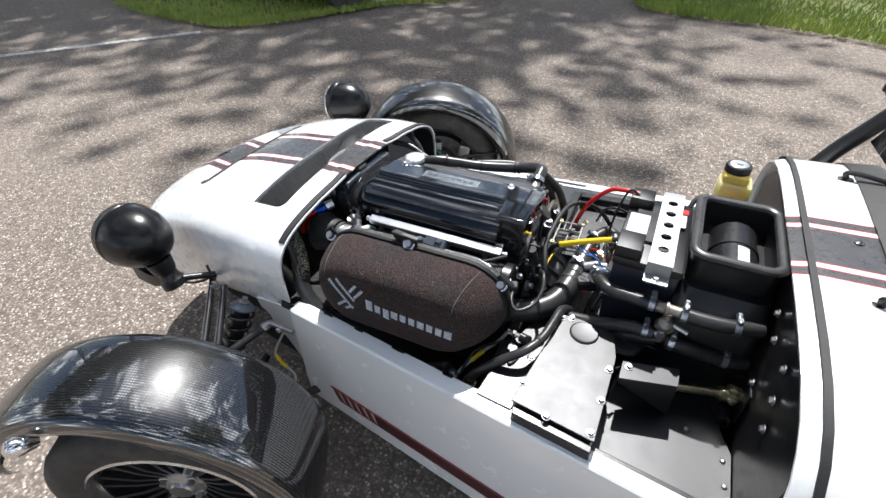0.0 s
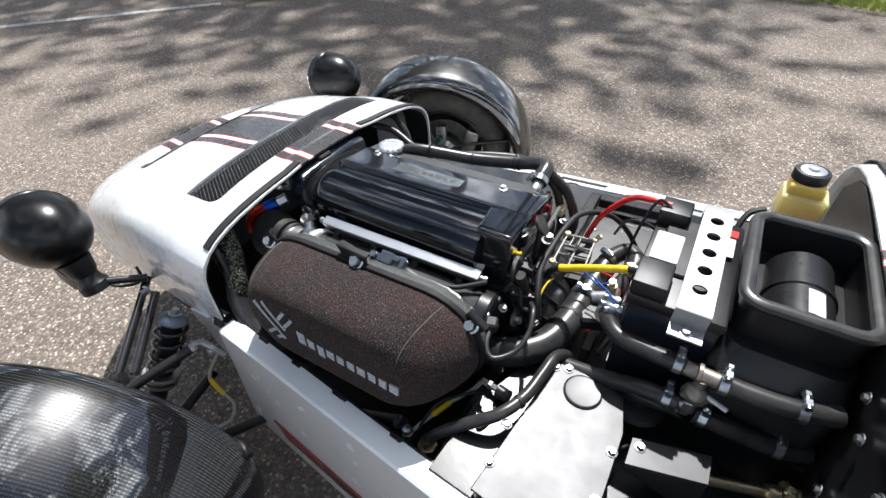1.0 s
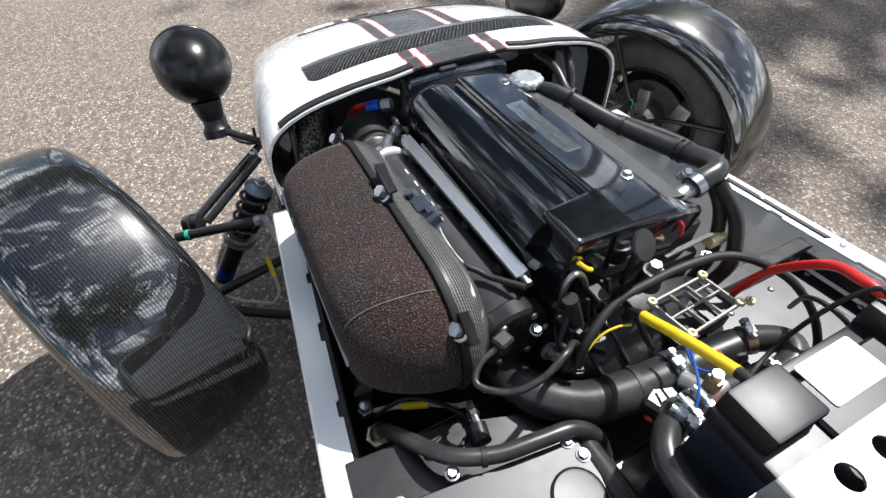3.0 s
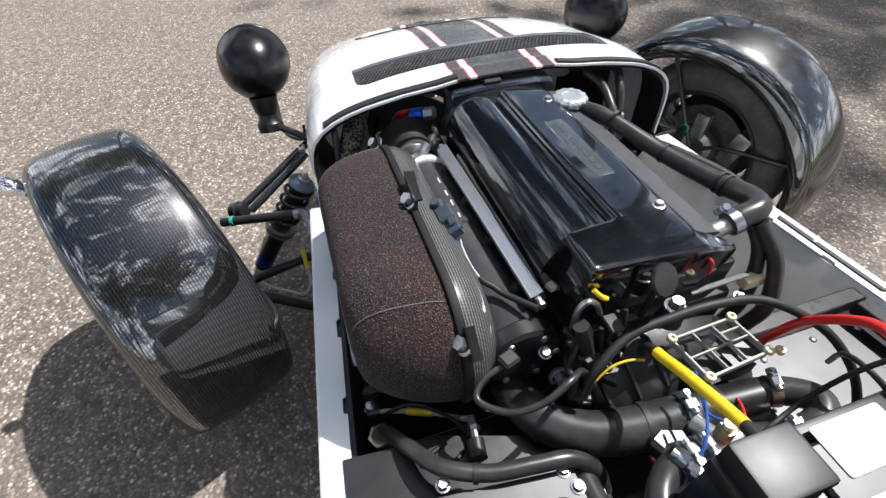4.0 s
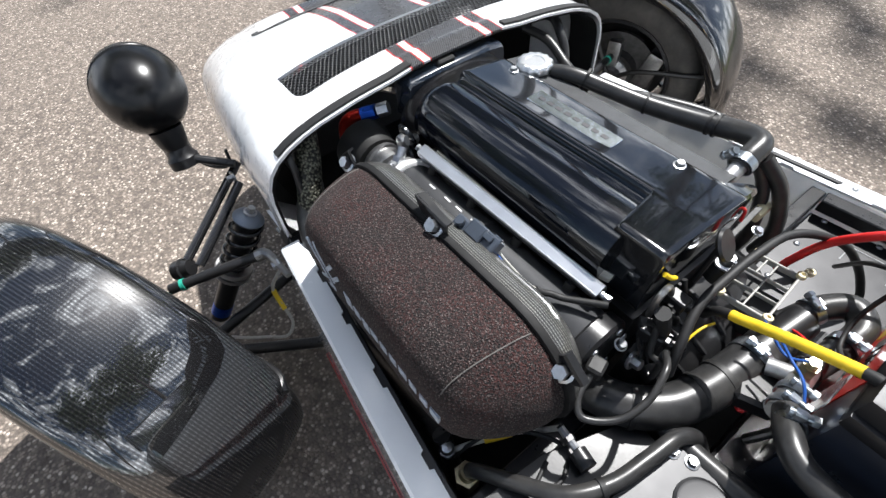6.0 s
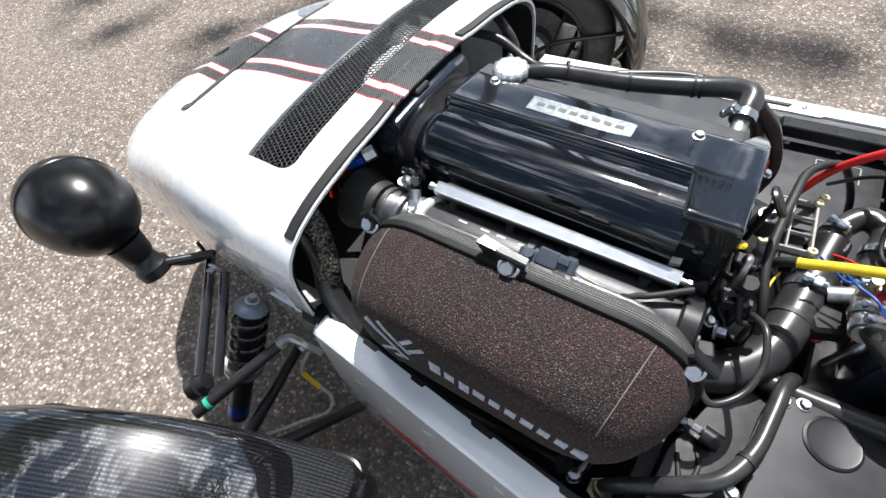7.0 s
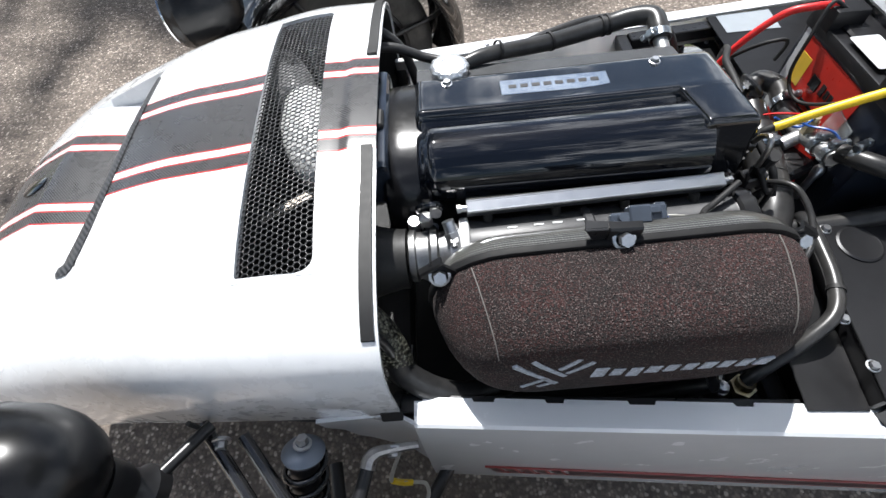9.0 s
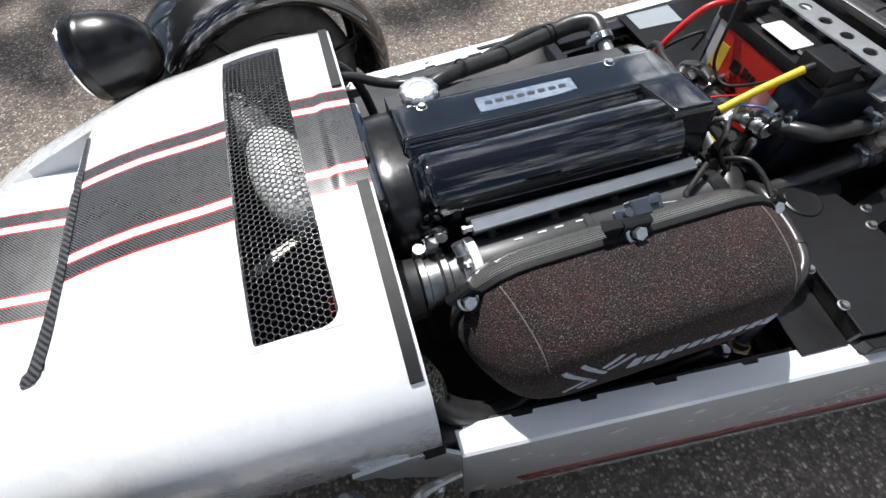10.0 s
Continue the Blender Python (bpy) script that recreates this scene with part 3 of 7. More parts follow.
# mesh in the front slit, set upright in the scoop's step
bm = bmesh.new()
for i in range(60):
    y = -0.2 + 0.4 * i / 59
    zt, zb = cowl_z(SLIT_X + 0.001, y) - 0.008, cowl_z(SLIT_X - 0.002, y)
    if zt - zb > 0.004:
        cyl(bm, (SLIT_X - 0.004, y - 0.004, zb), (SLIT_X - 0.001, y + 0.004, zt), 0.0009, seg=5)
        cyl(bm, (SLIT_X - 0.004, y + 0.004, zb), (SLIT_X - 0.001, y - 0.004, zt), 0.0009, seg=5)
for k in (0.2, 0.5, 0.8):
    tube(bm, [V(SLIT_X - 0.003, y, cowl_z(SLIT_X - 0.002, y) * (1 - k) + cowl_z(SLIT_X + 0.001, y) * k) for y in (-0.19, -0.1, 0, 0.1, 0.19)], 0.0008, 5, 4)
tagged(part("slit_mesh", bm, M["satin"], nose, "black wire mesh"), kind="stuff")
bm = bmesh.new()
def slit_band(y):
    sweep = -0.03 * (abs(y) / 0.215) ** 3 if y < 0 else -0.012 * (y / 0.215) ** 3
    w = (0.006 * max(0.1, 1 - y / 0.2) ** 0.4 if y > 0 else 0.006 + 0.0065 * (abs(y) / 0.2) ** 3) * max(0.0, 1 - (abs(y) / 0.2195) ** 70) ** 0.5 + 0.0005
    x = SLIT_X + 0.010 + sweep
    top = lambda q: max(cowl_z(q, y), cowl_z(SLIT_X + 0.001, y) + 0.45 * min(0, q - SLIT_X)) + 0.0018
    return [V(x - w, y, top(x - w) - 0.012), V(x - w, y, top(x - w)), V(x, y, top(x) + 0.001), V(x + w, y, top(x + w)), V(x + w, y, top(x + w) - 0.006)]


loft(bm, [slit_band(-0.2185 + 0.397 * i / 60) for i in range(61)], closed=False, cap=False)
part("slit_edge", bm, M["slit_carbon"], nose, "woven carbon edge of the slit")

# oval emblem on the nose
bm = bmesh.new()
ex = -0.59
rings = []
for k, dz in ((1.0, 0.0), (1.0, 0.0025), (0.8, 0.004), (0.02, 0.0045)):
    rings.append([V(ex + 0.028 * k * math.cos(a), -0.01 + 0.018 * k * math.sin(a), cowl_z(ex + 0.028 * k * math.cos(a), 0.01) + dz) for a in (2 * math.pi * j / 24 for j in range(24))])
loft(bm, rings)
part("emblem", bm, M["gloss"], nose, "small oval black emblem")
# foam sealing strips along the rear edge
for a, b in ((-0.35, -0.1), (0.1, 0.35)):
    bm = bmesh.new()
    ys = [a + (b - a) * i / 14 for i in range(15)]
    loft(bm, [[V(x, y, cowl_z(-0.012, y) + dz) for x, dz in ((-0.019, 0.0), (-0.019, 0.004), (-0.004, 0.004), (-0.004, 0.0))] for y in ys])
    part("seal_strip", bm, M["matt"], nose, "black foam sealing strip")
# black beading round the lower edge of the opening
for s in (-1, 1):
    bm = bmesh.new()
    box(bm, (-0.012, s * 0.389, 0.468), (0.03, 0.006, 0.022), Matrix.Rotation(0.4 * s, 4, "X"), 0.002, 1)
    part("edge_pad", bm, M["matt"], nose)
    bolt(nose, (-0.03, s * 0.392, 0.475), (0, s, 0), RIVET, "rivet")

# radiator and header tank under the nose
radiator = thing("radiator", (-0.35, 0, 0.3), "black finned radiator under the nose cone", "radiator")
bm = bmesh.new()
box(bm, (-0.36, 0, 0.4), (0.045, 0.46, 0.3), Matrix.Rotation(radians(-20), 4, "Y"), 0.004, 1)
part("core", bm, M["matt"], radiator)
for s in (-1, 1):
    bm = bmesh.new()
    box(bm, (-0.36, s * 0.25, 0.4), (0.05, 0.045, 0.31), Matrix.Rotation(radians(-20), 4, "Y"), 0.012, 3)
    part("end_tank", bm, M["cast"], radiator, "cast aluminium end tank")
tank = thing("header_tank", (-0.12, 0.05, 0.5), "white plastic header tank and grey hose beneath the vent mesh", "tank")
bm = bmesh.new()
tube(bm, [(-0.205, 0.235, 0.585), (-0.185, 0.19, 0.60), (-0.165, 0.14, 0.608), (-0.15, 0.1, 0.606)], [0.034, 0.036, 0.038, 0.034], 18, 6)
part("hose", bm, M["duct_grey"], tank, "grey corrugated hose")
bm = bmesh.new()
tube(bm, [(-0.14, 0.105, 0.60), (-0.138, 0.095, 0.602), (-0.13, 0.07, 0.604), (-0.125, 0.035, 0.603), (-0.117, 0.0, 0.598), (-0.106, -0.035, 0.588), (-0.098, -0.052, 0.58), (-0.096, -0.058, 0.573)], [0.03, 0.038, 0.043, 0.047, 0.046, 0.04, 0.028, 0.01], 20, 5)
part("body", bm, M["duct"], tank, "white moulded tank")
bm = bmesh.new()
lathe(bm, (-0.178, 0.172, 0.63), (-0.1, -0.2, 1), [(0.0, 0.026), (0.012, 0.026), (0.015, 0.023), (0.015, 0.014), (0.011, 0.012), (0.011, 0.0)], 24)
part("cap", bm, M["satin"], tank, "black ribbed filler cap")
bracket = thing("radiator_bracket", (-0.15, -0.02, 0.58), "plated radiator bracket with bolts beneath the vent mesh", "bracket")
bm = bmesh.new()
prism(bm, [V(-0.2, -0.108, 0.572), V(-0.108, -0.054, 0.572), V(-0.1, -0.068, 0.572), V(-0.194, -0.124, 0.572)], V(0, 0, -0.004), 0.001, 1)
part("strip", bm, M["dull_cast"], bracket)
for x, y in ((-0.186, -0.108), (-0.166, -0.095), (-0.115, -0.066)):
    bolt(bracket, (x, y, 0.572), (0, 0, 1), RIVET)

# ---- body sides and top rails ----
def rail_out(x):
    return 0.408 + 0.09 * x


for side in (-1, 1):
    bm = bmesh.new()
    xs = [0.02 + 0.98 * i / 10 for i in range(11)]
    sec = lambda x: [V(x, side * (rail_out(x) - 0.034), 0.477), V(x, side * (rail_out(x) - 0.034), 0.482), V(x, side * (rail_out(x) - 0.004), 0.483), V(x, side * rail_out(x), 0.479), V(x, side * (rail_out(x) + 0.006), 0.36), V(x, side * (rail_out(x) + 0.012), 0.24 - 0.09 * max(0, x)), V(x, side * (rail_out(x) + 0.013), 0.168 - 0.09 * x), V(x, side * (rail_out(x) + 0.008), 0.17 - 0.09 * x), V(x, side * (rail_out(x) - 0.004), 0.36), V(x, side * (rail_out(x) - 0.008), 0.476)]
    loft(bm, [sec(x) for x in xs])
    panel = part("side_panel", bm, M["white"], car, "white painted body side with folded top edge", angle=0.5)
    # front wedge of the panel under the nose cone
    bm = bmesh.new()
    y = lambda x: side * (rail_out(x) - 0.004)
    yi = side * 0.386
    prism(bm, [V(-0.125, yi, 0.441), V(-0.08, yi, 0.446), V(-0.01, yi, 0.452), V(0.02, y(0.02), 0.474), V(0.02, y(0.02), 0.17), V(-0.015, yi * 1.01, 0.25), V(-0.05, yi, 0.31), V(-0.085, yi, 0.352), V(-0.095, yi, 0.392), V(-0.118, yi, 0.41)], V(0, -side * 0.006, 0))
    part("corner_panel", bm, M["white"], panel)
    # notched inner tabs of the rail
    for xa, xb in ((0.03, 0.10), (0.125, 0.195), (0.215, 0.30), (0.33, 0.43), (0.45, 0.58)):
        bm = bmesh.new()
        prism(bm, [V(xa, side * (rail_out(xa) - 0.033), 0.4815), V(xb, side * (rail_out(xb) - 0.033), 0.4815), V(xb - 0.003, side * (rail_out(xb) - 0.039), 0.4815), V(xa + 0.003, side * (rail_out(xa) - 0.039), 0.4815)], V(0, 0, -0.003))
        part("rail_tab", bm, M["white"], panel)
    # stripe along the sill, with slanting bars at its front end
    z0 = lambda x: 0.272 - 0.085 * x if side < 0 else 0.27
    if side < 0:
        def strip(xa, xb, dz0, dz1, mat, name, skew=0.0, lift=0.0):
            bm = bmesh.new()
            k = max(1, int((xb - xa) / 0.1))
            rows = []
            for i in range(k + 1):
                x = xa + (xb - xa) * i / k
                rows.append([V(x, side * (rail_out(x) + 0.0125 + lift), z0(x) - dz0), V(x + skew, side * (rail_out(x + skew) + 0.0145 + lift), z0(x + skew) - dz1), V(x + skew, side * (rail_out(x) + 0.0118), z0(x + skew) - dz1), V(x, side * (rail_out(x) + 0.0112), z0(x) - dz0)])
            loft(bm, rows)
            part(name, bm, mat, panel)

        for i in range(5):
            strip(0.112 + 0.026 * i, 0.127 + 0.026 * i, 0.006, 0.046, M["maroon"], "stripe_bar", 0.016)
            strip(0.127 + 0.026 * i, 0.130 + 0.026 * i, 0.006, 0.046, M["redline"], "pinstripe", 0.016, 0.0004)
        strip(0.244, 0.97, 0.006, 0.046, M["maroon"], "stripe", 0.012)
        strip(0.11, 0.97, 0.0015, 0.003, M["redline"], "pinstripe", 0.0)
        strip(0.13, 0.97, 0.049, 0.0505, M["redline"], "pinstripe", 0.0)
    else:
        # long slot in the far rail: its shade laid on as a dark strip
        bm = bmesh.new()
        prism(bm, [V(0.33, rail_out(0.33) - 0.027, 0.485), V(0.52, rail_out(0.52) - 0.027, 0.485), V(0.525, rail_out(0.52) - 0.017, 0.485), V(0.325, rail_out(0.33) - 0.017, 0.485)], V(0, 0, -0.004), 0.001, 1)
        part("rail_slot_shade", bm, M["shell"], panel, "dark strip for the shade in the rail's slot")
        for x in (0.545, 0.40, 0.2):
            bolt(panel, (x, rail_out(x) - 0.02, 0.483), (0, 0, 1), RIVET, "rivet")
    # lining of the bay
    bm = bmesh.new()
    di, dj = (0.018, 0.02) if side < 0 else (0.0345, 0.25)
    prism(bm, [V(0.02, side * (rail_out(0.02) - di), 0.4765), V(0.98, side * (rail_out(0.98) - di), 0.4765), V(0.98, side * (rail_out(0.98) - di - dj), 0.13), V(0.02, side * (rail_out(0.02) - di - dj), 0.15)], V(0, -side * 0.003, 0))
    part("inner_panel", bm, M["inner_alu"] if side > 0 else M["satin"], panel, "bare inner skin of the body side")

# chassis tubes
frame_thing = thing("chassis_frame", (0.3, 0, 0.15), "black powder-coated tubular steel chassis frame", "chassis")


def frame_tube(p, q, r=0.0127, name="tube"):
    bm = bmesh.new()
    cyl(bm, p, q, r, seg=12)
    return part(name, bm, M["powder"], frame_thing)


def frame_bar(p, q, w=0.025, h=0.025):
    bm = bmesh.new()
    p, q = Vector(p), Vector(q)
    d = q - p
    m = d.to_track_quat("X", "Z").to_matrix().to_4x4()
    box(bm, (p + q) / 2, (d.length, w, h), m, 0.002, 1)
    return part("square_tube", bm, M["powder"], frame_thing)


for s in (-1, 1):
    if s < 0:
        frame_bar((0.0, s * 0.375, 0.462), (0.98, s * 0.46, 0.462))
    frame_bar((0.0, s * 0.37, 0.165), (0.98, s * 0.45, 0.14))
    frame_tube((0.05, s * 0.35, 0.16), (0.42, s * 0.375, 0.40 if s > 0 else 0.455))
    frame_tube((0.42, s * 0.375, 0.40 if s > 0 else 0.455), (0.56, s * 0.39, 0.15))
frame_bar((0.505, 0.17, 0.458), (0.505, 0.412, 0.458))
frame_bar((0.74, 0.16, 0.452), (0.74, 0.44, 0.452), 0.03)
frame_bar((0.52, 0.396, 0.462), (0.97, 0.438, 0.462), 0.03)
frame_bar((0.51, -0.41, 0.43), (0.51, -0.16, 0.43))
frame_bar((-0.02, -0.37, 0.2), (-0.02, 0.37, 0.2))
frame_tube((0.02, -0.33, 0.44), (-0.33, -0.2, 0.44))
frame_tube((0.02, 0.33, 0.44), (-0.33, 0.2, 0.44))
frame_tube((0.0, -0.37, 0.47), (0.0, -0.34, 0.2))
frame_tube((0.0, 0.37, 0.47), (0.0, 0.34, 0.2))
bm = bmesh.new()
plate(bm, [(-0.3, -0.3), (0.98, -0.44), (0.98, 0.44), (-0.3, 0.3)], 0.135, 0.003)
part("undertray", bm, M["matt"], frame_thing, "black undertray")
bm = bmesh.new()
plate(bm, [(-0.55, -0.26), (-0.3, -0.345), (0.0, -0.365), (0.0, 0.365), (-0.3, 0.345), (-0.55, 0.26)], 0.345, 0.003)
part("nose_tray", bm, M["matt"], frame_thing, "black shield under the nose cone")


M["tube_gloss"] = grained("gloss_powder_coat", (0.014, 0.014, 0.015), 0.14, coat=1.0, vary=0.2, scale=25)
M["cap_blue"] = grained("blue_grey_cap", (0.2, 0.23, 0.28), 0.35, 0.6, vary=0.1, scale=30)
M["disc"] = grained("dull_steel", (0.1, 0.1, 0.1), 0.4, 0.8, vary=0.3, scale=60)


# ---- wheels, wings, lamps, suspension ----
def road_wheel(centre, turn, side):
    """Wheel with tyre, rim, spokes and disc; side is the outer side."""
    m = Matrix.Translation(centre) @ Matrix.Rotation(turn, 4, "Z")
    o = side
    bm = bmesh.new()
    lathe(bm, (0, 0, 0), (0, o, 0), [(-0.075, 0.168), (-0.088, 0.178), (-0.096, 0.205), (-0.095, 0.232), (-0.084, 0.25), (-0.07, 0.257), (-0.03, 0.259), (-0.029, 0.254), (-0.022, 0.254), (-0.021, 0.259), (0.021, 0.259), (0.022, 0.254), (0.029, 0.254), (0.03, 0.259), (0.07, 0.257), (0.084, 0.25), (0.095, 0.232), (0.096, 0.205), (0.088, 0.178), (0.075, 0.168)], 64)
    bmesh.ops.transform(bm, verts=bm.verts, matrix=m)
    wheel = part("wheel", bm, M["tyre"], car, "road wheel with a low black tyre")
    bm = bmesh.new()
    lathe(bm, (0, 0, 0), (0, o, 0), [(0.066, 0.168), (0.07, 0.168), (0.08, 0.176), (0.088, 0.177), (0.091, 0.172), (0.084, 0.166), (0.068, 0.160), (0.066, 0.166)], 48)
    bmesh.ops.transform(bm, verts=bm.verts, matrix=m)
    part("rim", bm, M["polished"], wheel, "polished outer lip of the rim")
    bm = bmesh.new()
    lathe(bm, (0, 0, 0), (0, o, 0), [(-0.085, 0.166), (-0.085, 0.174), (-0.07, 0.168), (0.066, 0.168), (0.066, 0.158), (-0.07, 0.158)], 48)
    bmesh.ops.transform(bm, verts=bm.verts, matrix=m)
    part("rim_barrel", bm, M["rim"], wheel, "black inner barrel of the rim")
    # added dark ring: keeps bright ground from showing between the spokes
    bm = bmesh.new()
    lathe(bm, (0, o * 0.022, 0), (0, o, 0), [(0, 0.03), (0, 0.143), (0.003, 0.143), (0.003, 0.03)], 40)
    bmesh.ops.transform(bm, verts=bm.verts, matrix=m)
    part("spoke_gap_ring", bm, M["matt"], wheel, "dark ring added behind the spokes to close their bright gaps")
    for i in range(10):
        a = 2 * math.pi * i / 10
        r = Matrix.Rotation(a, 4, "Y")
        bm = bmesh.new()
        for s in (-1, 1):
            loft(bm, [[r @ V(x * s + k * s * 0.006, o * y, z) for x, y in ((0.002, d), (0.012, d), (0.012, d - 0.014), (0.002, d - 0.014))] for z, d, k in ((0.035, 0.05, 0.0), (0.09, 0.062, 0.8), (0.158, 0.068, 2.2))])
        bmesh.ops.transform(bm, verts=bm.verts, matrix=m)
        part("spoke", bm, M["rim"], wheel)
    bm = bmesh.new()
    lathe(bm, (0, 0, 0), (0, o, 0), [(0.0, 0.06), (0.035, 0.056), (0.056, 0.045), (0.062, 0.028), (0.07, 0.024), (0.072, 0.0)], 24)
    bmesh.ops.transform(bm, verts=bm.verts, matrix=m)
    part("hub", bm, M["steel"], wheel)
    for i in range(4):
        a = math.pi / 4 + math.pi / 2 * i
        stamp("wheel_nut", BIG_BOLT, wheel, m @ facing((0.04 * math.cos(a), o * 0.055, 0.04 * math.sin(a)), (0, o, 0)))
    bm = bmesh.new()
    lathe(bm, (0, -o * 0.02, 0), (0, -o, 0), [(0, 0.118), (0.01, 0.12), (0.018, 0.12), (0.02, 0.07), (0.04, 0.06), (0.04, 0.0)], 40)
    bmesh.ops.transform(bm, verts=bm.verts, matrix=m)
    part("brake_disc", bm, M["disc"], wheel, "bare steel brake disc")
    bm = bmesh.new()
    box(bm, (0.1, -o * 0.03, 0.03), (0.05, 0.06, 0.11), Matrix.Rotation(0.3, 4, "Y"), 0.01, 2)
    bmesh.ops.transform(bm, verts=bm.verts, matrix=m)
    part("caliper", bm, M["alloy"], wheel, "cast brake caliper")
    bm = bmesh.new()
    lathe(bm, (0, -o * 0.045, 0), (0, -o, 0), [(0, 0.05), (0.02, 0.046), (0.03, 0.03), (0.045, 0.026), (0.046, 0.0)], 20)
    box(bm, (-0.01, -o * 0.06, 0.05), (0.04, 0.03, 0.11), None, 0.008, 2)
    bmesh.ops.transform(bm, verts=bm.verts, matrix=m)
    part("upright", bm, M["alloy"], wheel, "cast upright")
    return wheel


def cycle_wing(centre, turn, side, a0, a1, R, i, o, taper, camber=0.0):
    """Carbon cycle wing: rolled edges, a flat-topped rounded section, wider at its tail; i and o are its reach inward and outward."""
    m = Matrix.Translation(centre) @ Matrix.Rotation(turn, 4, "Z") @ Matrix.Rotation(camber, 4, "X")
    sec = [(-i, -0.05), (-i - 0.004, -0.032), (-i - 0.001, -0.02), (-i + 0.007, -0.0105), (-i + 0.02, -0.0045), (-i + 0.045, -0.001)]
    w = (o + i - 0.09) / 4
    sec += [(-i + 0.045 + w * k, 0.002 - 0.003 * abs(k - 2) / 2) for k in (1, 2, 3)]
    sec += [(o - 0.045, -0.001), (o - 0.02, -0.0045), (o - 0.007, -0.0105), (o + 0.001, -0.02), (o + 0.004, -0.032), (o, -0.05)]
    sec = [(y * side, d) for y, d in sec]
    inner = [(y - math.copysign(0.003, y), d - 0.004) for y, d in sec][::-1]
    rings = []
    k = 56
    for j in range(k + 1):
        u = j / k
        a = radians(a0 + (a1 - a0) * u)
        # the ends are rounded off in plan and turned down to a lip
        e = min(u, 1 - u) * k / 4.0
        f = 1.0 if e >= 1 else 0.86 + 0.14 * math.sqrt(max(0.0, 1 - (1 - e) ** 2))
        dr = 0.0 if e >= 1 else -0.018 * (1 - e) ** 2
        f *= 1 + taper * math.cos(a)
        rings.append([m @ V((R + d + dr) * math.cos(a), y * f, (R + d + dr) * math.sin(a)) for y, d in sec + inner])
    bm = bmesh.new()
    loft(bm, rings)
    return part("wing", bm, M["wing_carbon"], car, "glossy carbon fibre cycle wing", angle=0.9)


M["wing_carbon"] = carbon("wing_carbon_weave", 0.0048, (0.002, 0.002, 0.0025), (0.010, 0.010, 0.011), turn=25, ribbed=True, spec=0.35, gloss=0.3, ior=2.7)
NEAR_HUB, FAR_HUB = (-0.048, -0.725, 0.262), (-0.195, 0.80, 0.262)
road_wheel(NEAR_HUB, radians(27), -1)
road_wheel(FAR_HUB, radians(20), 1)
near_wing = cycle_wing((-0.106, -0.695, 0.282), radians(27.7), -1, -31, 163, 0.333, 0.033, 0.161, 0.159)
far_wing = cycle_wing((-0.186, 0.754, 0.275), radians(20), 1, -20, 162, 0.348, 0.117, 0.074, 0.0, radians(7))
# stays that hold the wings
for hub, turn, s, wing in ((NEAR_HUB, 27, -1, near_wing), (FAR_HUB, 21, 1, far_wing)):
    m = Matrix.Translation(hub) @ Matrix.Rotation(radians(turn), 4, "Z")
    bm = bmesh.new()
    tube(bm, [m @ V(0.0, -s * 0.1, 0.0), m @ V(0.08, -s * 0.108, 0.05), m @ V(0.24, -s * 0.104, 0.075), m @ V(0.29, -s * 0.08, 0.075)], 0.007, 8, 5)
    tube(bm, [m @ V(0.0, -s * 0.1, 0.0), m @ V(-0.05, -s * 0.108, 0.1), m @ V(-0.13, -s * 0.104, 0.24), m @ V(-0.14, -s * 0.08, 0.262)], 0.007, 8, 5)
    part("stay", bm, M["powder"], wing, "black steel wing stay")
# turn indicator standing off the near wing's outer edge
bm = bmesh.new()
lathe(bm, (-0.091, -0.872, 0.558), (-0.25, -0.8, 0.5), [(0, 0.008), (0.012, 0.012), (0.02, 0.017), (0.034, 0.017), (0.044, 0.011), (0.047, 0.0)], 16)
part("indicator", bm, M["chrome"], near_wing, "small clear turn indicator")


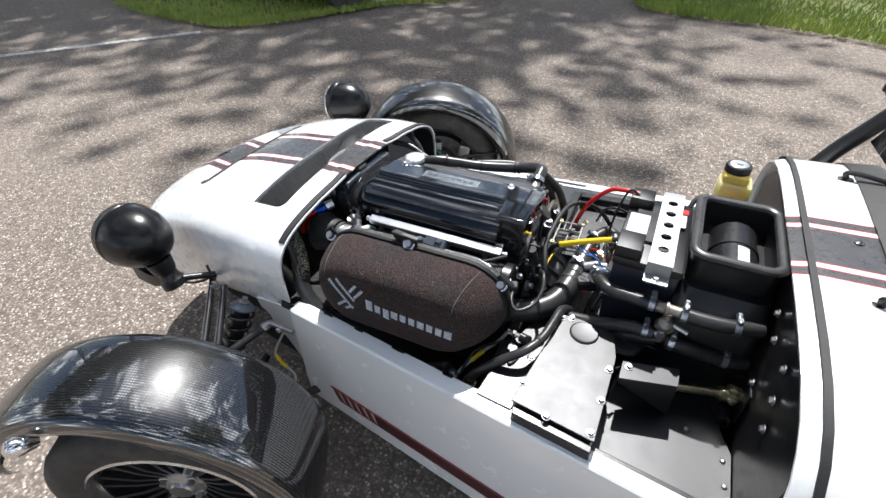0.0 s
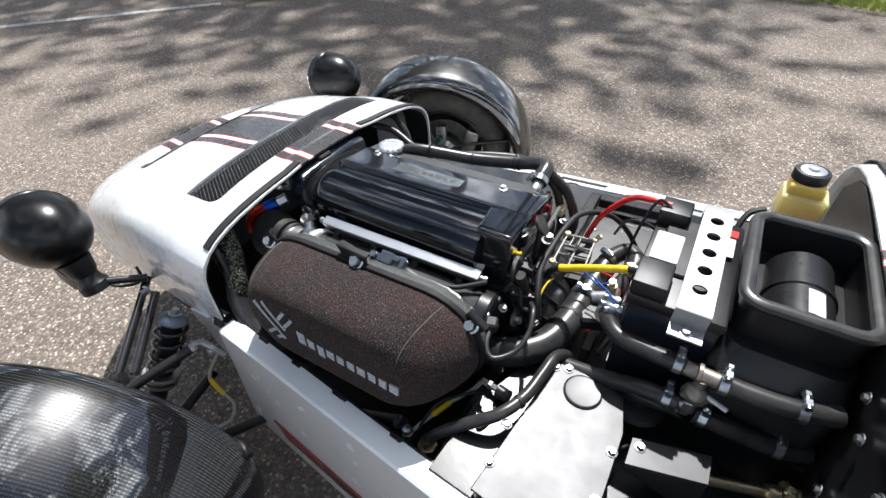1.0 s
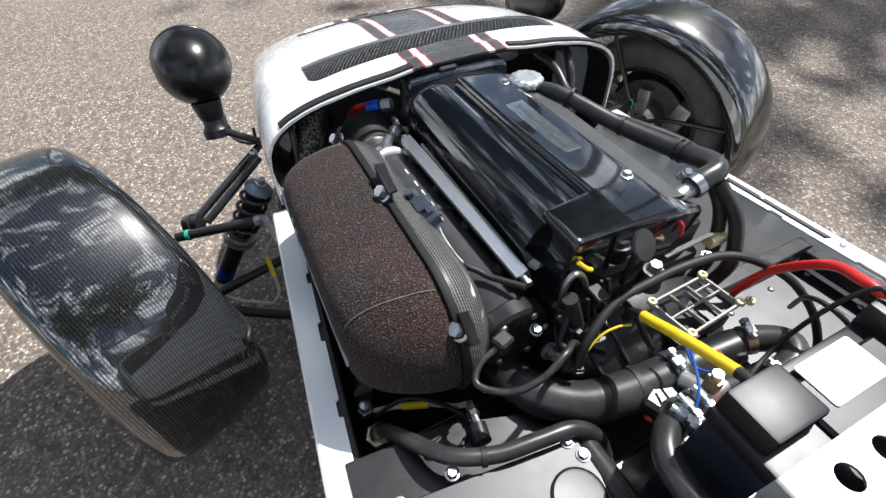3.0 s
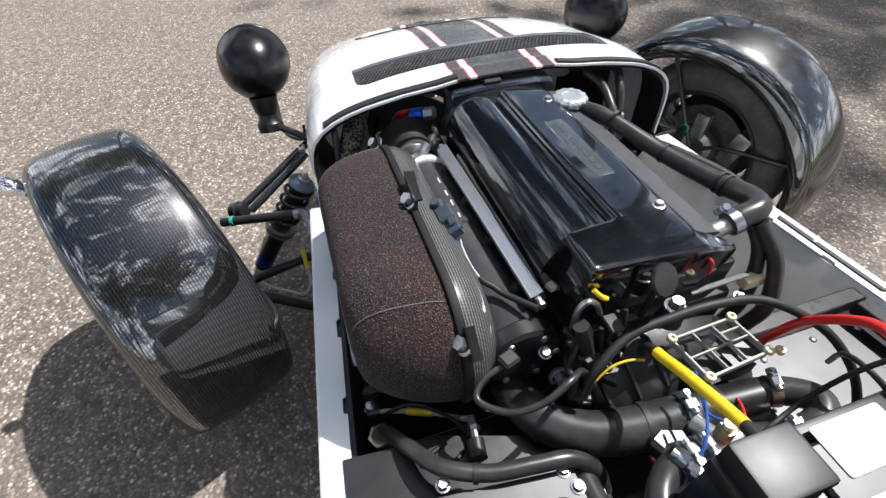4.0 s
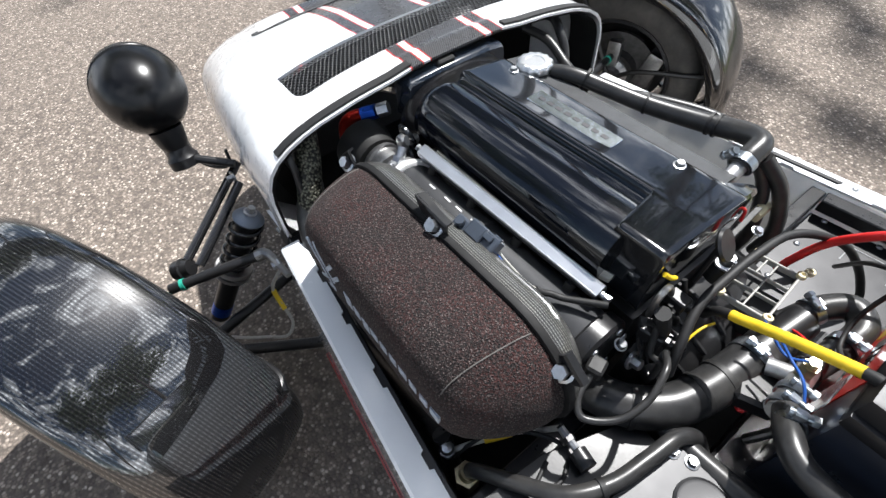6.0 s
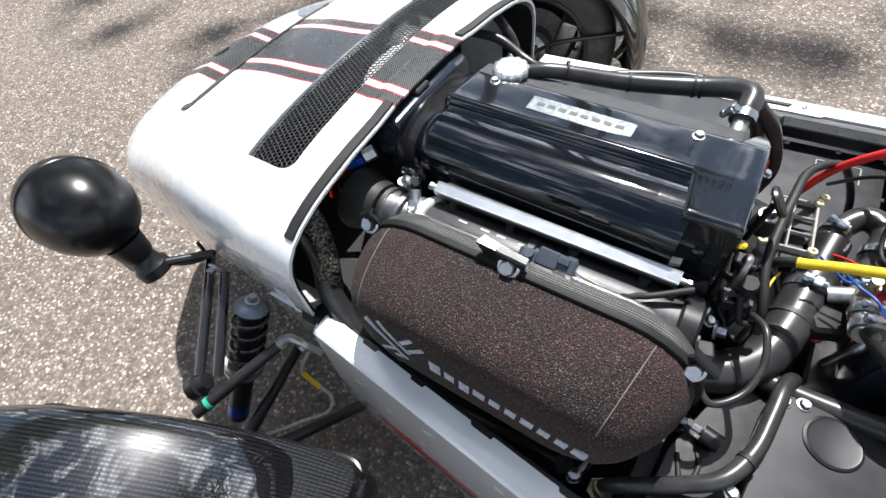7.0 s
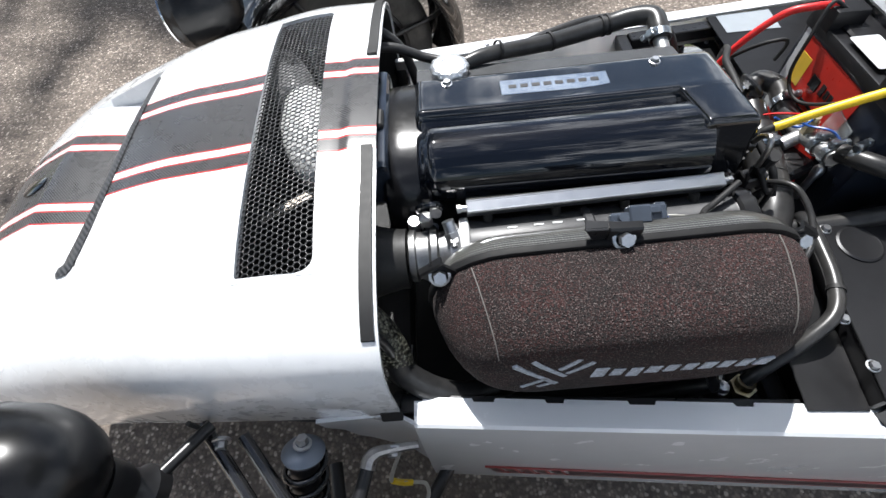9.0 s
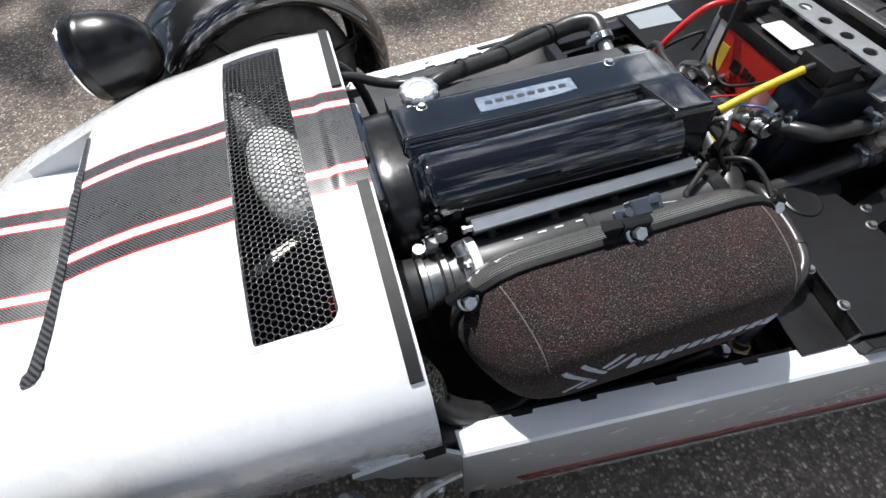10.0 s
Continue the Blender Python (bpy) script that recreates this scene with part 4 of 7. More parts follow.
def headlamp(side):
    c = V(-0.374, -0.462, 0.609) if side < 0 else V(-0.4, 0.447, 0.611)
    bm = bmesh.new()
    lathe(bm, c, (-1, 0, -0.06), [(k * 0.94, r * 0.94) for k, r in [(-0.088, 0.0), (-0.086, 0.018), (-0.078, 0.038), (-0.062, 0.056), (-0.04, 0.07), (-0.012, 0.0795), (0.018, 0.083), (0.028, 0.0835), (0.03, 0.085), (0.032, 0.0835), (0.045, 0.083), (0.056, 0.081), (0.06, 0.075), (0.06, 0.0)]], 40)
    lamp = part("headlamp", bm, M["lamp_black"], car, "black round headlamp bowl", angle=0.9)
    bm = bmesh.new()
    lathe(bm, c, (-1, 0, -0.06), [(k * 0.94, r * 0.94) for k, r in [(0.058, 0.077), (0.062, 0.078), (0.066, 0.074), (0.073, 0.05), (0.076, 0.0)]], 32)
    part("lens", bm, M["chrome"], lamp)
    # neck and clamp
    bm = bmesh.new()
    p = c + V(0.035, 0, -0.06)
    lathe(bm, p, (0.35, 0, -1), [(0, 0.032), (0.03, 0.027), (0.04, 0.022), (0.052, 0.024), (0.06, 0.03), (0.078, 0.03), (0.08, 0.0)], 20)
    part("neck", bm, M["satin"], lamp, "ribbed black rubber neck")
    # side repeater hanging below
    bm = bmesh.new()
    q = c + V(-0.02, 0.0, -0.118)
    loft(bm, [[q + V(dx, s * y, z) for s, y, z in ((1, h, w), (-1, h, w), (-1, h, -w), (1, h, -w))] for dx, h, w in ((-0.05, 0.012, 0.012), (-0.04, 0.024, 0.022), (0.03, 0.026, 0.02), (0.06, 0.016, 0.012))])
    part("repeater", bm, M["satin"], lamp, "dark turn-signal pod under the lamp")
    bm = bmesh.new()
    e = V(-0.26, side * 0.385, 0.47)
    cyl(bm, c + V(0.065, -side * 0.005, -0.115), e, 0.0085, seg=12)
    part("arm", bm, M["powder"], lamp, "black tubular lamp arm")
    bm = bmesh.new()
    b = c + V(0.05, -side * 0.02, -0.12)
    tube(bm, [b, b + V(0.005, -side * 0.008, -0.03), b + V(0.03, -side * 0.03, -0.036), b + V(0.05, -side * 0.05, -0.025), b + V(0.045, -side * 0.055, 0.006)], 0.0035, 8, 6)
    part("wire_loop", bm, M["rubber"], lamp)
    return lamp


headlamp(-1)
headlamp(1)


def coil(bm, p, q, r, wire, turns, seg=8, steps=18):
    p, q = Vector(p), Vector(q)
    d = (q - p).normalized()
    u, w = frame_of(d)
    pts = []
    for i in range(int(turns * steps) + 1):
        a = 2 * math.pi * i / steps
        pts.append(p + (q - p) * (i / (turns * steps)) + (u * math.cos(a) + w * math.sin(a)) * r)
    tube(bm, pts, wire, seg, 1)


def suspension(side):
    s = side
    t = thing("front_suspension", (-0.13, s * 0.5, 0.3), "black double-wishbone front suspension with coil-over damper", "suspension", "front suspension")
    cap = V(-0.139, s * 0.566, 0.395)
    # upper wishbone: twin tubes to the ball joint
    for a, b in ((V(-0.284, s * 0.378, 0.452), cap), (V(-0.222, s * 0.398, 0.452), V(-0.106, s * 0.55, 0.40))):
        bm = bmesh.new()
        cyl(bm, a, b + (a - b).normalized() * 0.015, 0.0088, seg=14)
        part("wishbone_tube", bm, M["tube_gloss"], t)
    bm = bmesh.new()
    lathe(bm, cap + V(-0.012, s * 0.014, -0.01), (0.5, -s * 0.75, 0.25), [(0, 0.0), (0.001, 0.019), (0.018, 0.021), (0.02, 0.017), (0.034, 0.016), (0.036, 0.0)], 20)
    part("ball_joint", bm, M["powder"], t, "black ball joint housing")
    bm = bmesh.new()
    cyl(bm, V(-0.272, s * 0.396, 0.44).lerp(cap, 0.3), V(-0.268, s * 0.39, 0.44).lerp(cap, 0.85), 0.0028, seg=6)
    part("marker", bm, M["green"], t, "green paint marker line")
    # rear arm and track rod
    e = V(-0.05, s * 0.434, 0.42)
    f = V(-0.102, s * 0.60, 0.398)
    bm = bmesh.new()
    cyl(bm, e, f, 0.0098, seg=14)
    part("rear_arm", bm, M["powder"], t)
    bm = bmesh.new()
    cyl(bm, e.lerp(f, 0.84), e.lerp(f, 0.88), 0.0116, seg=12)
    part("green_band", bm, M["green"], t, "green paint band")
    bm = bmesh.new()
    cyl(bm, (-0.16, s * 0.40, 0.20), (-0.12, s * 0.63, 0.18), 0.012, seg=12)
    cyl(bm, (0.06, s * 0.40, 0.20), (-0.10, s * 0.63, 0.18), 0.012, seg=12)
    part("lower_wishbone", bm, M["powder"], t)
    # coil-over
    a, b = V(-0.142, s * 0.420, 0.43), V(-0.185, s * 0.575, 0.17)
    d = (b - a).normalized()
    bm = bmesh.new()
    lathe(bm, a - d * 0.012, d, [(0, 0.0), (0, 0.012), (0.006, 0.026), (0.011, 0.030), (0.015, 0.029), (0.017, 0.0)], 24)
    cap_part = part("spring_cap", bm, M["cap_blue"], t, "blue-grey spring cap")
    bolt(cap_part, a - d * 0.014, -d, BIG_BOLT, "top_nut")
    bm = bmesh.new()
    coil(bm, a + d * 0.006, a + d * 0.135, 0.0285, 0.0046, 4.25)
    part("spring", bm, M["gloss"], t, "black coil spring", angle=1.2)
    bm = bmesh.new()
    lathe(bm, a + d * 0.135, d, [(0, 0.022), (0, 0.036), (0.006, 0.038), (0.012, 0.036), (0.013, 0.03), (0.017, 0.03), (0.018, 0.036), (0.026, 0.036), (0.027, 0.022)], 28)
    part("spring_seat", bm, M["alu"], t, "knurled aluminium spring seat")
    bm = bmesh.new()
    cyl(bm, a, b, 0.021, seg=18)
    part("damper", bm, M["satin"], t)
    bm = bmesh.new()
    cyl(bm, a + d * 0.262, a + d * 0.292, 0.0215, seg=18)
    part("blue_sleeve", bm, M["blue_anodised"], t, "blue damper sleeve")
    # bracket and brake wire
    bm = bmesh.new()
    tube(bm, [e + V(-0.004, s * 0.012, -0.002), e, e + V(0.012, -s * 0.008, 0.003), V(-0.01, s * 0.42, 0.412), V(0.016, s * 0.417, 0.408)], [0.0112, 0.0112, 0.008, 0.006, 0.006], 8, 6)
    part("bracket", bm, M["steel"], t, "bent steel bracket")
    bm = bmesh.new()
    wire = [V(-0.012, s * 0.424, 0.40), V(-0.03, s * 0.446, 0.355), V(-0.033, s * 0.452, 0.325), V(-0.01, s * 0.451, 0.298), V(0.012, s * 0.452, 0.27), V(0.008, s * 0.475, 0.235), V(-0.03, s * 0.51, 0.215), V(-0.058, s * 0.54, 0.205), V(-0.075, s * 0.57, 0.22)]
    tube(bm, wire, 0.0033, 8, 8)
    part("brake_wire", bm, M["grey_wire"], t, "thin grey brake pipe")
    bm = bmesh.new()
    tube(bm, [V(-0.0335, s * 0.4515, 0.333), V(-0.024, s * 0.4518, 0.311), V(-0.008, s * 0.4512, 0.296)], 0.0048, 8, 6)
    part("yellow_sleeve", bm, M["yellow"], t, "yellow sleeve on the pipe")
    bolt(t, (-0.255, s * 0.4, 0.445), (0.2, s, 0.2), BIG_BOLT)
    bolt(t, (-0.02, s * 0.418, 0.41), (0, s, 0), BIG_BOLT)


suspension(-1)
suspension(1)


# ---- engine ----
engine = thing("engine", (0.27, 0, 0.2), "black four-cylinder engine with gloss cam cover", "engine")


def slab(bm, xs, sec):
    """Loft of y-z sections along x: sec(x) gives points."""
    loft(bm, [[V(x, y, z) for y, z in sec(x)] for x in xs])


# cam cover: one moulding, a plateau with the badge, a ridge, a sunken barrel and the raised rear end
def smooth(t):
    t = min(1.0, max(0.0, t))
    return t * t * (3 - 2 * t)


def cover_sec(x):
    """Section of the cover from its far flange over the plateau and the ridge to its near skirt."""
    end = 0.0075 * (1 - min(1.0, max(0.0, (x - 0.052) / 0.009))) ** 2 + 0.006 * (1 - min(1.0, max(0.0, (0.4865 - x) / 0.006))) ** 2
    rise = 0.003 * smooth((x - 0.2) / 0.25)
    far = [(0.05, 0.60), (0.05, 0.6605), (0.0485, 0.665), (0.0455, 0.668), (0.041, 0.6698)]
    far += [(0.036 - 0.0165 * k, 0.6706 + 0.0021 * k) for k in range(5)]
    far += [(-0.0345, 0.6798), (-0.0385, 0.6806), (-0.0415, 0.6802), (-0.0436, 0.6785)]
    # the barrel, drawn in at its front end
    e = min(1.0, max(0.0, (x - 0.063) / 0.013))
    k = 0.86 + 0.14 * math.sqrt(max(0.0, 1 - (1 - e) ** 2))
    barrel = [(-0.0452, 0.6735), (-0.0475, 0.6692), (-0.0505, 0.6675)]
    for i in range(30):
        a = radians(42 + 132 * i / 29)
        f = 1.0 + 0.004 * math.sin(i * 1.9) * math.sin(i * 0.37 + 1.0)
        barrel.append((-0.0935 + 0.0535 * k * f * math.cos(a), 0.6295 + 0.0535 * k * f * math.sin(a)))
    barrel.append((-0.14, 0.607))
    near = barrel
    return [(y, z if n == 0 else z + rise - end) for n, (y, z) in enumerate(far + near)] + [(-0.06, 0.60)]


def rear_sec(end):
    """Section of the raised rear end: far flange, level top, rounded near edge, skirt."""
    far = cover_sec(0.44)[:10] + [(-0.0345, 0.6828), (-0.038, 0.6831), (-0.041, 0.6834), (-0.0436, 0.6837)]
    block = [(-0.0455 - 0.066 * i / 12, 0.6838 + 0.0055 * i / 12) for i in range(13)]
    block += [(-0.1145, 0.6891), (-0.117, 0.6883), (-0.1190, 0.6866), (-0.1203, 0.6842), (-0.1208, 0.681)]
    block += [(-0.1212 - 0.010 * i / 6, 0.6765 - 0.0735 * i / 6) for i in range(7)]
    return [(y, z - (end if n else 0)) for n, (y, z) in enumerate(far + block)] + [(-0.06, 0.60)]


def rear_front(y, z):
    """Where the raked front face of the rear end stands."""
    k = min(1.0, max(0.0, (-0.04 - y) / 0.08))
    return 0.4125 + 0.0105 * k - 0.3 * max(0.0, 0.684 + 0.005 * k - z) * min(1.0, max(0.0, (-0.041 - y) / 0.006))


bm = bmesh.new()
xs = [0.052, 0.0535, 0.056, 0.0595, 0.0635, 0.066, 0.069, 0.0725, 0.077] + [0.09 + 0.03 * i for i in range(11)] + [0.4125]
rings = [[V(x, y, z) for y, z in cover_sec(x)] for x in xs]
rings.append([V(0.4126 if n < 14 else 0.432, p.y, p.z) for n, p in enumerate(rings[-1])])
loft(bm, rings)
rings = []
for u, drop in ((0.0, 0.0032), (0.0006, 0.0014), (0.0022, 0.0003), (0.005, 0.0)):
    sec = rear_sec(drop)
    rings.append([V((0.4126 + 0.02 * u) if n < 14 else rear_front(y, z) + u, y + (drop * 0.8 if n > 28 else 0), z if n > 13 else z + drop) for n, (y, z) in enumerate(sec)])
for x, end in ((0.45, 0.0), (0.478, 0.0), (0.482, 0.0006), (0.4848, 0.002), (0.4865, 0.0055)):
    rings.append([V(x, y, z) for y, z in rear_sec(end)])
loft(bm, rings)
for f in bm.faces:
    c = f.calc_center_median()
    f.material_index = 1 if c.x < 0.4 and c.y < -0.052 else 0
cover = part("cam_cover", bm, [M["gloss"], M["cover_gloss"]], engine, "gloss black cam cover with a streaked barrel", angle=0.6)
bm = bmesh.new()
loft(bm, [[V(x, y, z) for x, z in ((x0, zt - 0.006), (x0 + 0.005, zt), (x1 - 0.004, zt), (x1, zt - 0.004), (x1, zb), (x0, zb))] for y, x0, x1, zt, zb in ((0.036, 0.44, 0.4855, 0.671, 0.61), (0.055, 0.45, 0.486, 0.667, 0.615), (0.075, 0.46, 0.485, 0.661, 0.628), (0.09, 0.468, 0.482, 0.655, 0.637))])
part("rear_horn", bm, M["gloss"], cover, "tapering far corner of the cover", angle=0.5)
# satin ledge along the far side
bm = bmesh.new()
loft(bm, [[V(x, y, z) for y, z in ((0.04, 0.655), (0.048, 0.6625), (0.088, 0.6555), (0.094, 0.650), (0.094, 0.62), (0.04, 0.62))] for x in (0.055, 0.06, 0.25, 0.44, 0.452)])
part("ledge", bm, M["ledge"], cover, "satin dark grey ledge of the cover", angle=0.5)
bm = bmesh.new()


def drum(x):
    # rounded drum end, drawn in at its front and back
    k = {0.0: 0.9, 0.005: 0.96, 0.014: 0.99}.get(x, 1.0)
    pts = []
    for i in range(29):
        a = math.pi * i / 28
        c, q = math.cos(a), math.sin(a)
        pts.append((-0.022 + 0.128 * k * math.copysign(abs(c) ** 0.72, c), 0.55 + 0.112 * k * q**0.72))
    return pts + [(-0.14, 0.42), (0.10, 0.42)]


slab(bm, [0.0, 0.005, 0.014, 0.03, 0.05, 0.066], drum)
part("timing_cover", bm, M["drum_black"], engine, "satin black timing cover", angle=0.5)
# flange between cover and head, on the far side
bm = bmesh.new()
box(bm, (0.28, 0.0, 0.588), (0.40, 0.22, 0.07), bevel=0.006)
part("cylinder_head", bm, M["powder"], engine)
bm = bmesh.new()
box(bm, (0.27, 0.0, 0.36), (0.44, 0.25, 0.42), bevel=0.012)
box(bm, (0.535, 0.0, 0.34), (0.09, 0.25, 0.26), bevel=0.02)
part("block", bm, M["casting"], engine, "dark engine block and bell housing")
for x, y, z in ((0.402, 0.029, 0.674), (0.1, 0.027, 0.671)):
    bolt(cover, (x, y, z))
# badge plate with a row of plain marks
bm = bmesh.new()
plate(bm, [(p[0], p[1]) for p in rounded(0.251, -0.0025, 0.152, 0.031, 0.002, 2)], 0.6785, 0.002, 0.0004)
badge = part("badge", bm, M["badge"], cover, "silver badge plate, tinted pale blue for reflected sky, with dark marks")
for i in range(8):
    bm = bmesh.new()
    box(bm, (0.192 + 0.0165 * i, -0.002, 0.6788), (0.011, 0.0066, 0.0006), None)
    part("mark", bm, M["dark_grey"], badge)
# oil filler cap
bm = bmesh.new()
prof = []
rings = []
for h, r, s in ((0, 0.024, 0), (0.004, 0.0285, 1), (0.011, 0.0295, 1), (0.0155, 0.027, 1), (0.017, 0.022, 0.6), (0.0165, 0.015, 0), (0.015, 0.0145, 0), (0.015, 0.0002, 0)):
    rings.append([V(0.106, 0.068, 0.660) + V(math.cos(a), math.sin(a), 0) * (r * (1 + 0.05 * s * math.cos(12 * a))) + V(0, 0, h) for a in (2 * math.pi * k / 72 for k in range(72))])
loft(bm, rings)
part("oil_cap", bm, M["cap_alu"], engine, "scalloped polished oil filler cap", angle=0.9)
bm = bmesh.new()
cyl(bm, (0.106, 0.068, 0.64), (0.106, 0.068, 0.661), 0.023, seg=24)
part("filler_neck", bm, M["powder"], engine)

# fuel rail, injectors, lower bracket
p, q = V(0.112, -0.166, 0.618), V(0.451, -0.156, 0.617)
bm = bmesh.new()
m = (q - p).to_track_quat("X", "Z").to_matrix().to_4x4() @ Matrix.Rotation(radians(22), 4, "X")
sec = [(-0.0095, -0.0085), (-0.0095, 0.0078), (-0.0078, 0.0095), (-0.0068, 0.0095), (-0.0062, 0.009), (0.0062, 0.009), (0.0068, 0.0095), (0.0078, 0.0095), (0.0095, 0.0078), (0.0095, -0.0085)]
loft(bm, [[e + m.to_3x3() @ V(0, y, z) for y, z in sec] for e in (p, q)])
frail = part("fuel_rail", bm, M["rail_alu"], engine, "machined aluminium fuel rail")
for e, d in ((p, -1), (q, 1)):
    bm = bmesh.new()
    cyl(bm, e, e + V(0.008 * d, 0, 0), 0.0045, seg=10)
    cyl(bm, e + V(0.008 * d, 0, 0), e + V(0.013 * d, 0, 0), 0.006, seg=6)
    part("end_fitting", bm, M["zinc"], frail)
for i in range(4):
    x = 0.14 + 0.092 * i
    bm = bmesh.new()
    cyl(bm, (x, -0.165, 0.607), (x, -0.185, 0.575), 0.007, seg=12)
    cyl(bm, (x, -0.172, 0.595), (x, -0.183, 0.58), 0.0095, seg=12)
    part("injector", bm, M["matt"], frail)
    bm = bmesh.new()
    box(bm, (x + 0.02, -0.19, 0.594), (0.018, 0.012, 0.012), Matrix.Rotation(0.4, 4, "X"), 0.002, 1)
    part("injector_plug", bm, M["satin"], frail)
bm = bmesh.new()
strip_pts = [(0.113, -0.137, 0.608), (0.13, -0.137, 0.608), (0.395, -0.136, 0.610), (0.42, -0.133, 0.615), (0.445, -0.130, 0.622)]
loft(bm, [[V(x, y - 0.005, z - 0.002), V(x, y + 0.006, z + 0.003), V(x, y + 0.006, z - 0.004), V(x, y - 0.005, z - 0.009)] for x, y, z in strip_pts])
part("bracket_strip", bm, M["strip"], engine, "pale cast flange strip below the cover")

# inlet plenum: dark drum along the engine with flanged ends, and the throttle body
bm = bmesh.new()
lathe(bm, (0.105, -0.198, 0.558), (1, 0.03, 0), [(0, 0.03), (0.004, 0.043), (0.01, 0.045), (0.16, 0.045), (0.163, 0.048), (0.172, 0.048), (0.175, 0.045), (0.36, 0.045), (0.362, 0.046), (0.362, 0.0)], 40)
plenum = part("inlet_drum", bm, M["dark_grey"], engine, "dark grey inlet drum with bolted end", angle=0.5)
bm = bmesh.new()
lathe(bm, (0.466, -0.187, 0.558), (1, 0.03, 0), [(0, 0.0), (0, 0.048), (0.003, 0.051), (0.021, 0.051), (0.025, 0.046), (0.025, 0.0)], 36)
part("end_cap", bm, M["powder"], plenum, "black bolted end cap")
for i in range(6):
    a = math.pi / 3 * i
    bolt(plenum, (0.492, -0.186 + 0.042 * math.cos(a), 0.558 + 0.042 * math.sin(a)), (1, 0, 0), RIVET)
for x in (0.17, 0.205, 0.23, 0.262):
    bm = bmesh.new()
    box(bm, (x, -0.1945 + 0.03 * (x - 0.105), 0.6032), (0.013, 0.0025, 0.0012), None)
    part("paint_mark", bm, M["label_white"], plenum)
bm = bmesh.new()
lathe(bm, (0.026, -0.198, 0.562), (1, 0.0, 0), [(0, 0.0), (0, 0.03), (0.004, 0.036), (0.012, 0.037), (0.014, 0.033), (0.03, 0.033), (0.034, 0.038), (0.042, 0.038), (0.045, 0.032), (0.06, 0.032), (0.063, 0.037), (0.078, 0.037), (0.08, 0.03)], 32)
throttle = part("throttle_body", bm, M["alloy"], engine, "cast aluminium throttle body")
clamp(throttle, (0.092, -0.198, 0.562), (1, 0, 0), 0.039, 0.012, (0, -0.2, 1), M["alu"])
bm = bmesh.new()
lathe(bm, (0.1, -0.198, 0.560), (1, 0.0, 0), [(0, 0.03), (0, 0.047), (0.003, 0.049), (0.011, 0.049), (0.013, 0.046), (0.013, 0.03)], 32)
part("inlet_flange", bm, M["duct"], throttle, "pale inlet flange")
bm = bmesh.new()
cyl(bm, (0.085, -0.185, 0.62), (0.102, -0.225, 0.575), 0.0085, seg=14)
cyl(bm, (0.089, -0.195, 0.609), (0.094, -0.206, 0.596), 0.011, seg=6)
part("fuel_union", bm, M["zinc"], engine, "plated fuel union")
bm = bmesh.new()
box(bm, (0.055, -0.165, 0.60), (0.018, 0.014, 0.03), Matrix.Rotation(0.3, 4, "X"), 0.003, 1)
cyl(bm, (0.07, -0.15, 0.61), (0.07, -0.168, 0.615), 0.008, seg=14)
part("sensor", bm, M["cast"], engine)
bm = bmesh.new()
pts = [V(0.062 + 0.0155 * math.cos(a), -0.161 - 0.006 * math.sin(a), 0.618 + 0.016 * math.sin(a)) for a in (2 * math.pi * k / 16 for k in range(16))]
tube(bm, pts + [pts[0]], 0.0042, 8, 2)
box(bm, (0.060, -0.157, 0.582), (0.026, 0.006, 0.046), Matrix.Rotation(0.12, 4, "X"), 0.003, 2)
eye = part("lifting_eye", bm, M["gloss"], engine, "black lifting eye")
bolt(eye, (0.059, -0.16, 0.574), (0, -1, 0.3), BIG_BOLT)
bm = bmesh.new()
cyl(bm, (0.036, -0.158, 0.567), (0.038, -0.16, 0.593), 0.0085, seg=16)
part("dowel", bm, M["alu"], engine, "bright aluminium dowel")

# smoked guard over the front of the timing cover, with a rubber block on it
bm = bmesh.new()
loft(bm, [[V(x, y, z) for x, z in ((-0.034, z0 - 0.06), (-0.034, z0 - 0.006), (-0.031, z0 - 0.001), (-0.026, z0), (0.004, z0 + 0.001), (0.009, z0 - 0.001), (0.012, z0 - 0.006), (0.012, z0 - 0.06))] for y, z0 in ((-0.118, 0.650), (-0.116, 0.659), (-0.111, 0.664), (-0.05, 0.6675), (0.05, 0.667), (0.082, 0.663), (0.086, 0.659), (0.088, 0.65))])
bar = part("front_guard", bm, M["smoke"], engine, "smoked dark blue front guard", angle=0.5)
bm = bmesh.new()
box(bm, (-0.004, -0.035, 0.671), (0.022, 0.036, 0.010), None, 0.003, 1)
part("rubber_block", bm, M["matt"], bar)

# rear of the head: dipstick tab, bolts, connectors
bm = bmesh.new()
lathe(bm, (0.507, -0.044, 0.672), (0.75, 0.2, 0.6), [(0, 0.0), (0.001, 0.018), (0.004, 0.0195), (0.007, 0.018), (0.008, 0.0)], 20)
cyl(bm, (0.507, -0.044, 0.668), (0.503, -0.043, 0.6), 0.004, seg=8)
part("dipstick", bm, M["satin"], engine, "black dipstick handle")
bm = bmesh.new()
lathe(bm, (0.516, -0.012, 0.595), (0, 0, 1), [(0, 0.016), (0.018, 0.014), (0.022, 0.011), (0.026, 0.011), (0.026, 0.0)], 18)
part("mount_post", bm, M["matt"], engine)
bolt(engine, (0.516, -0.012, 0.62), (0, 0, 1), BIG_BOLT)
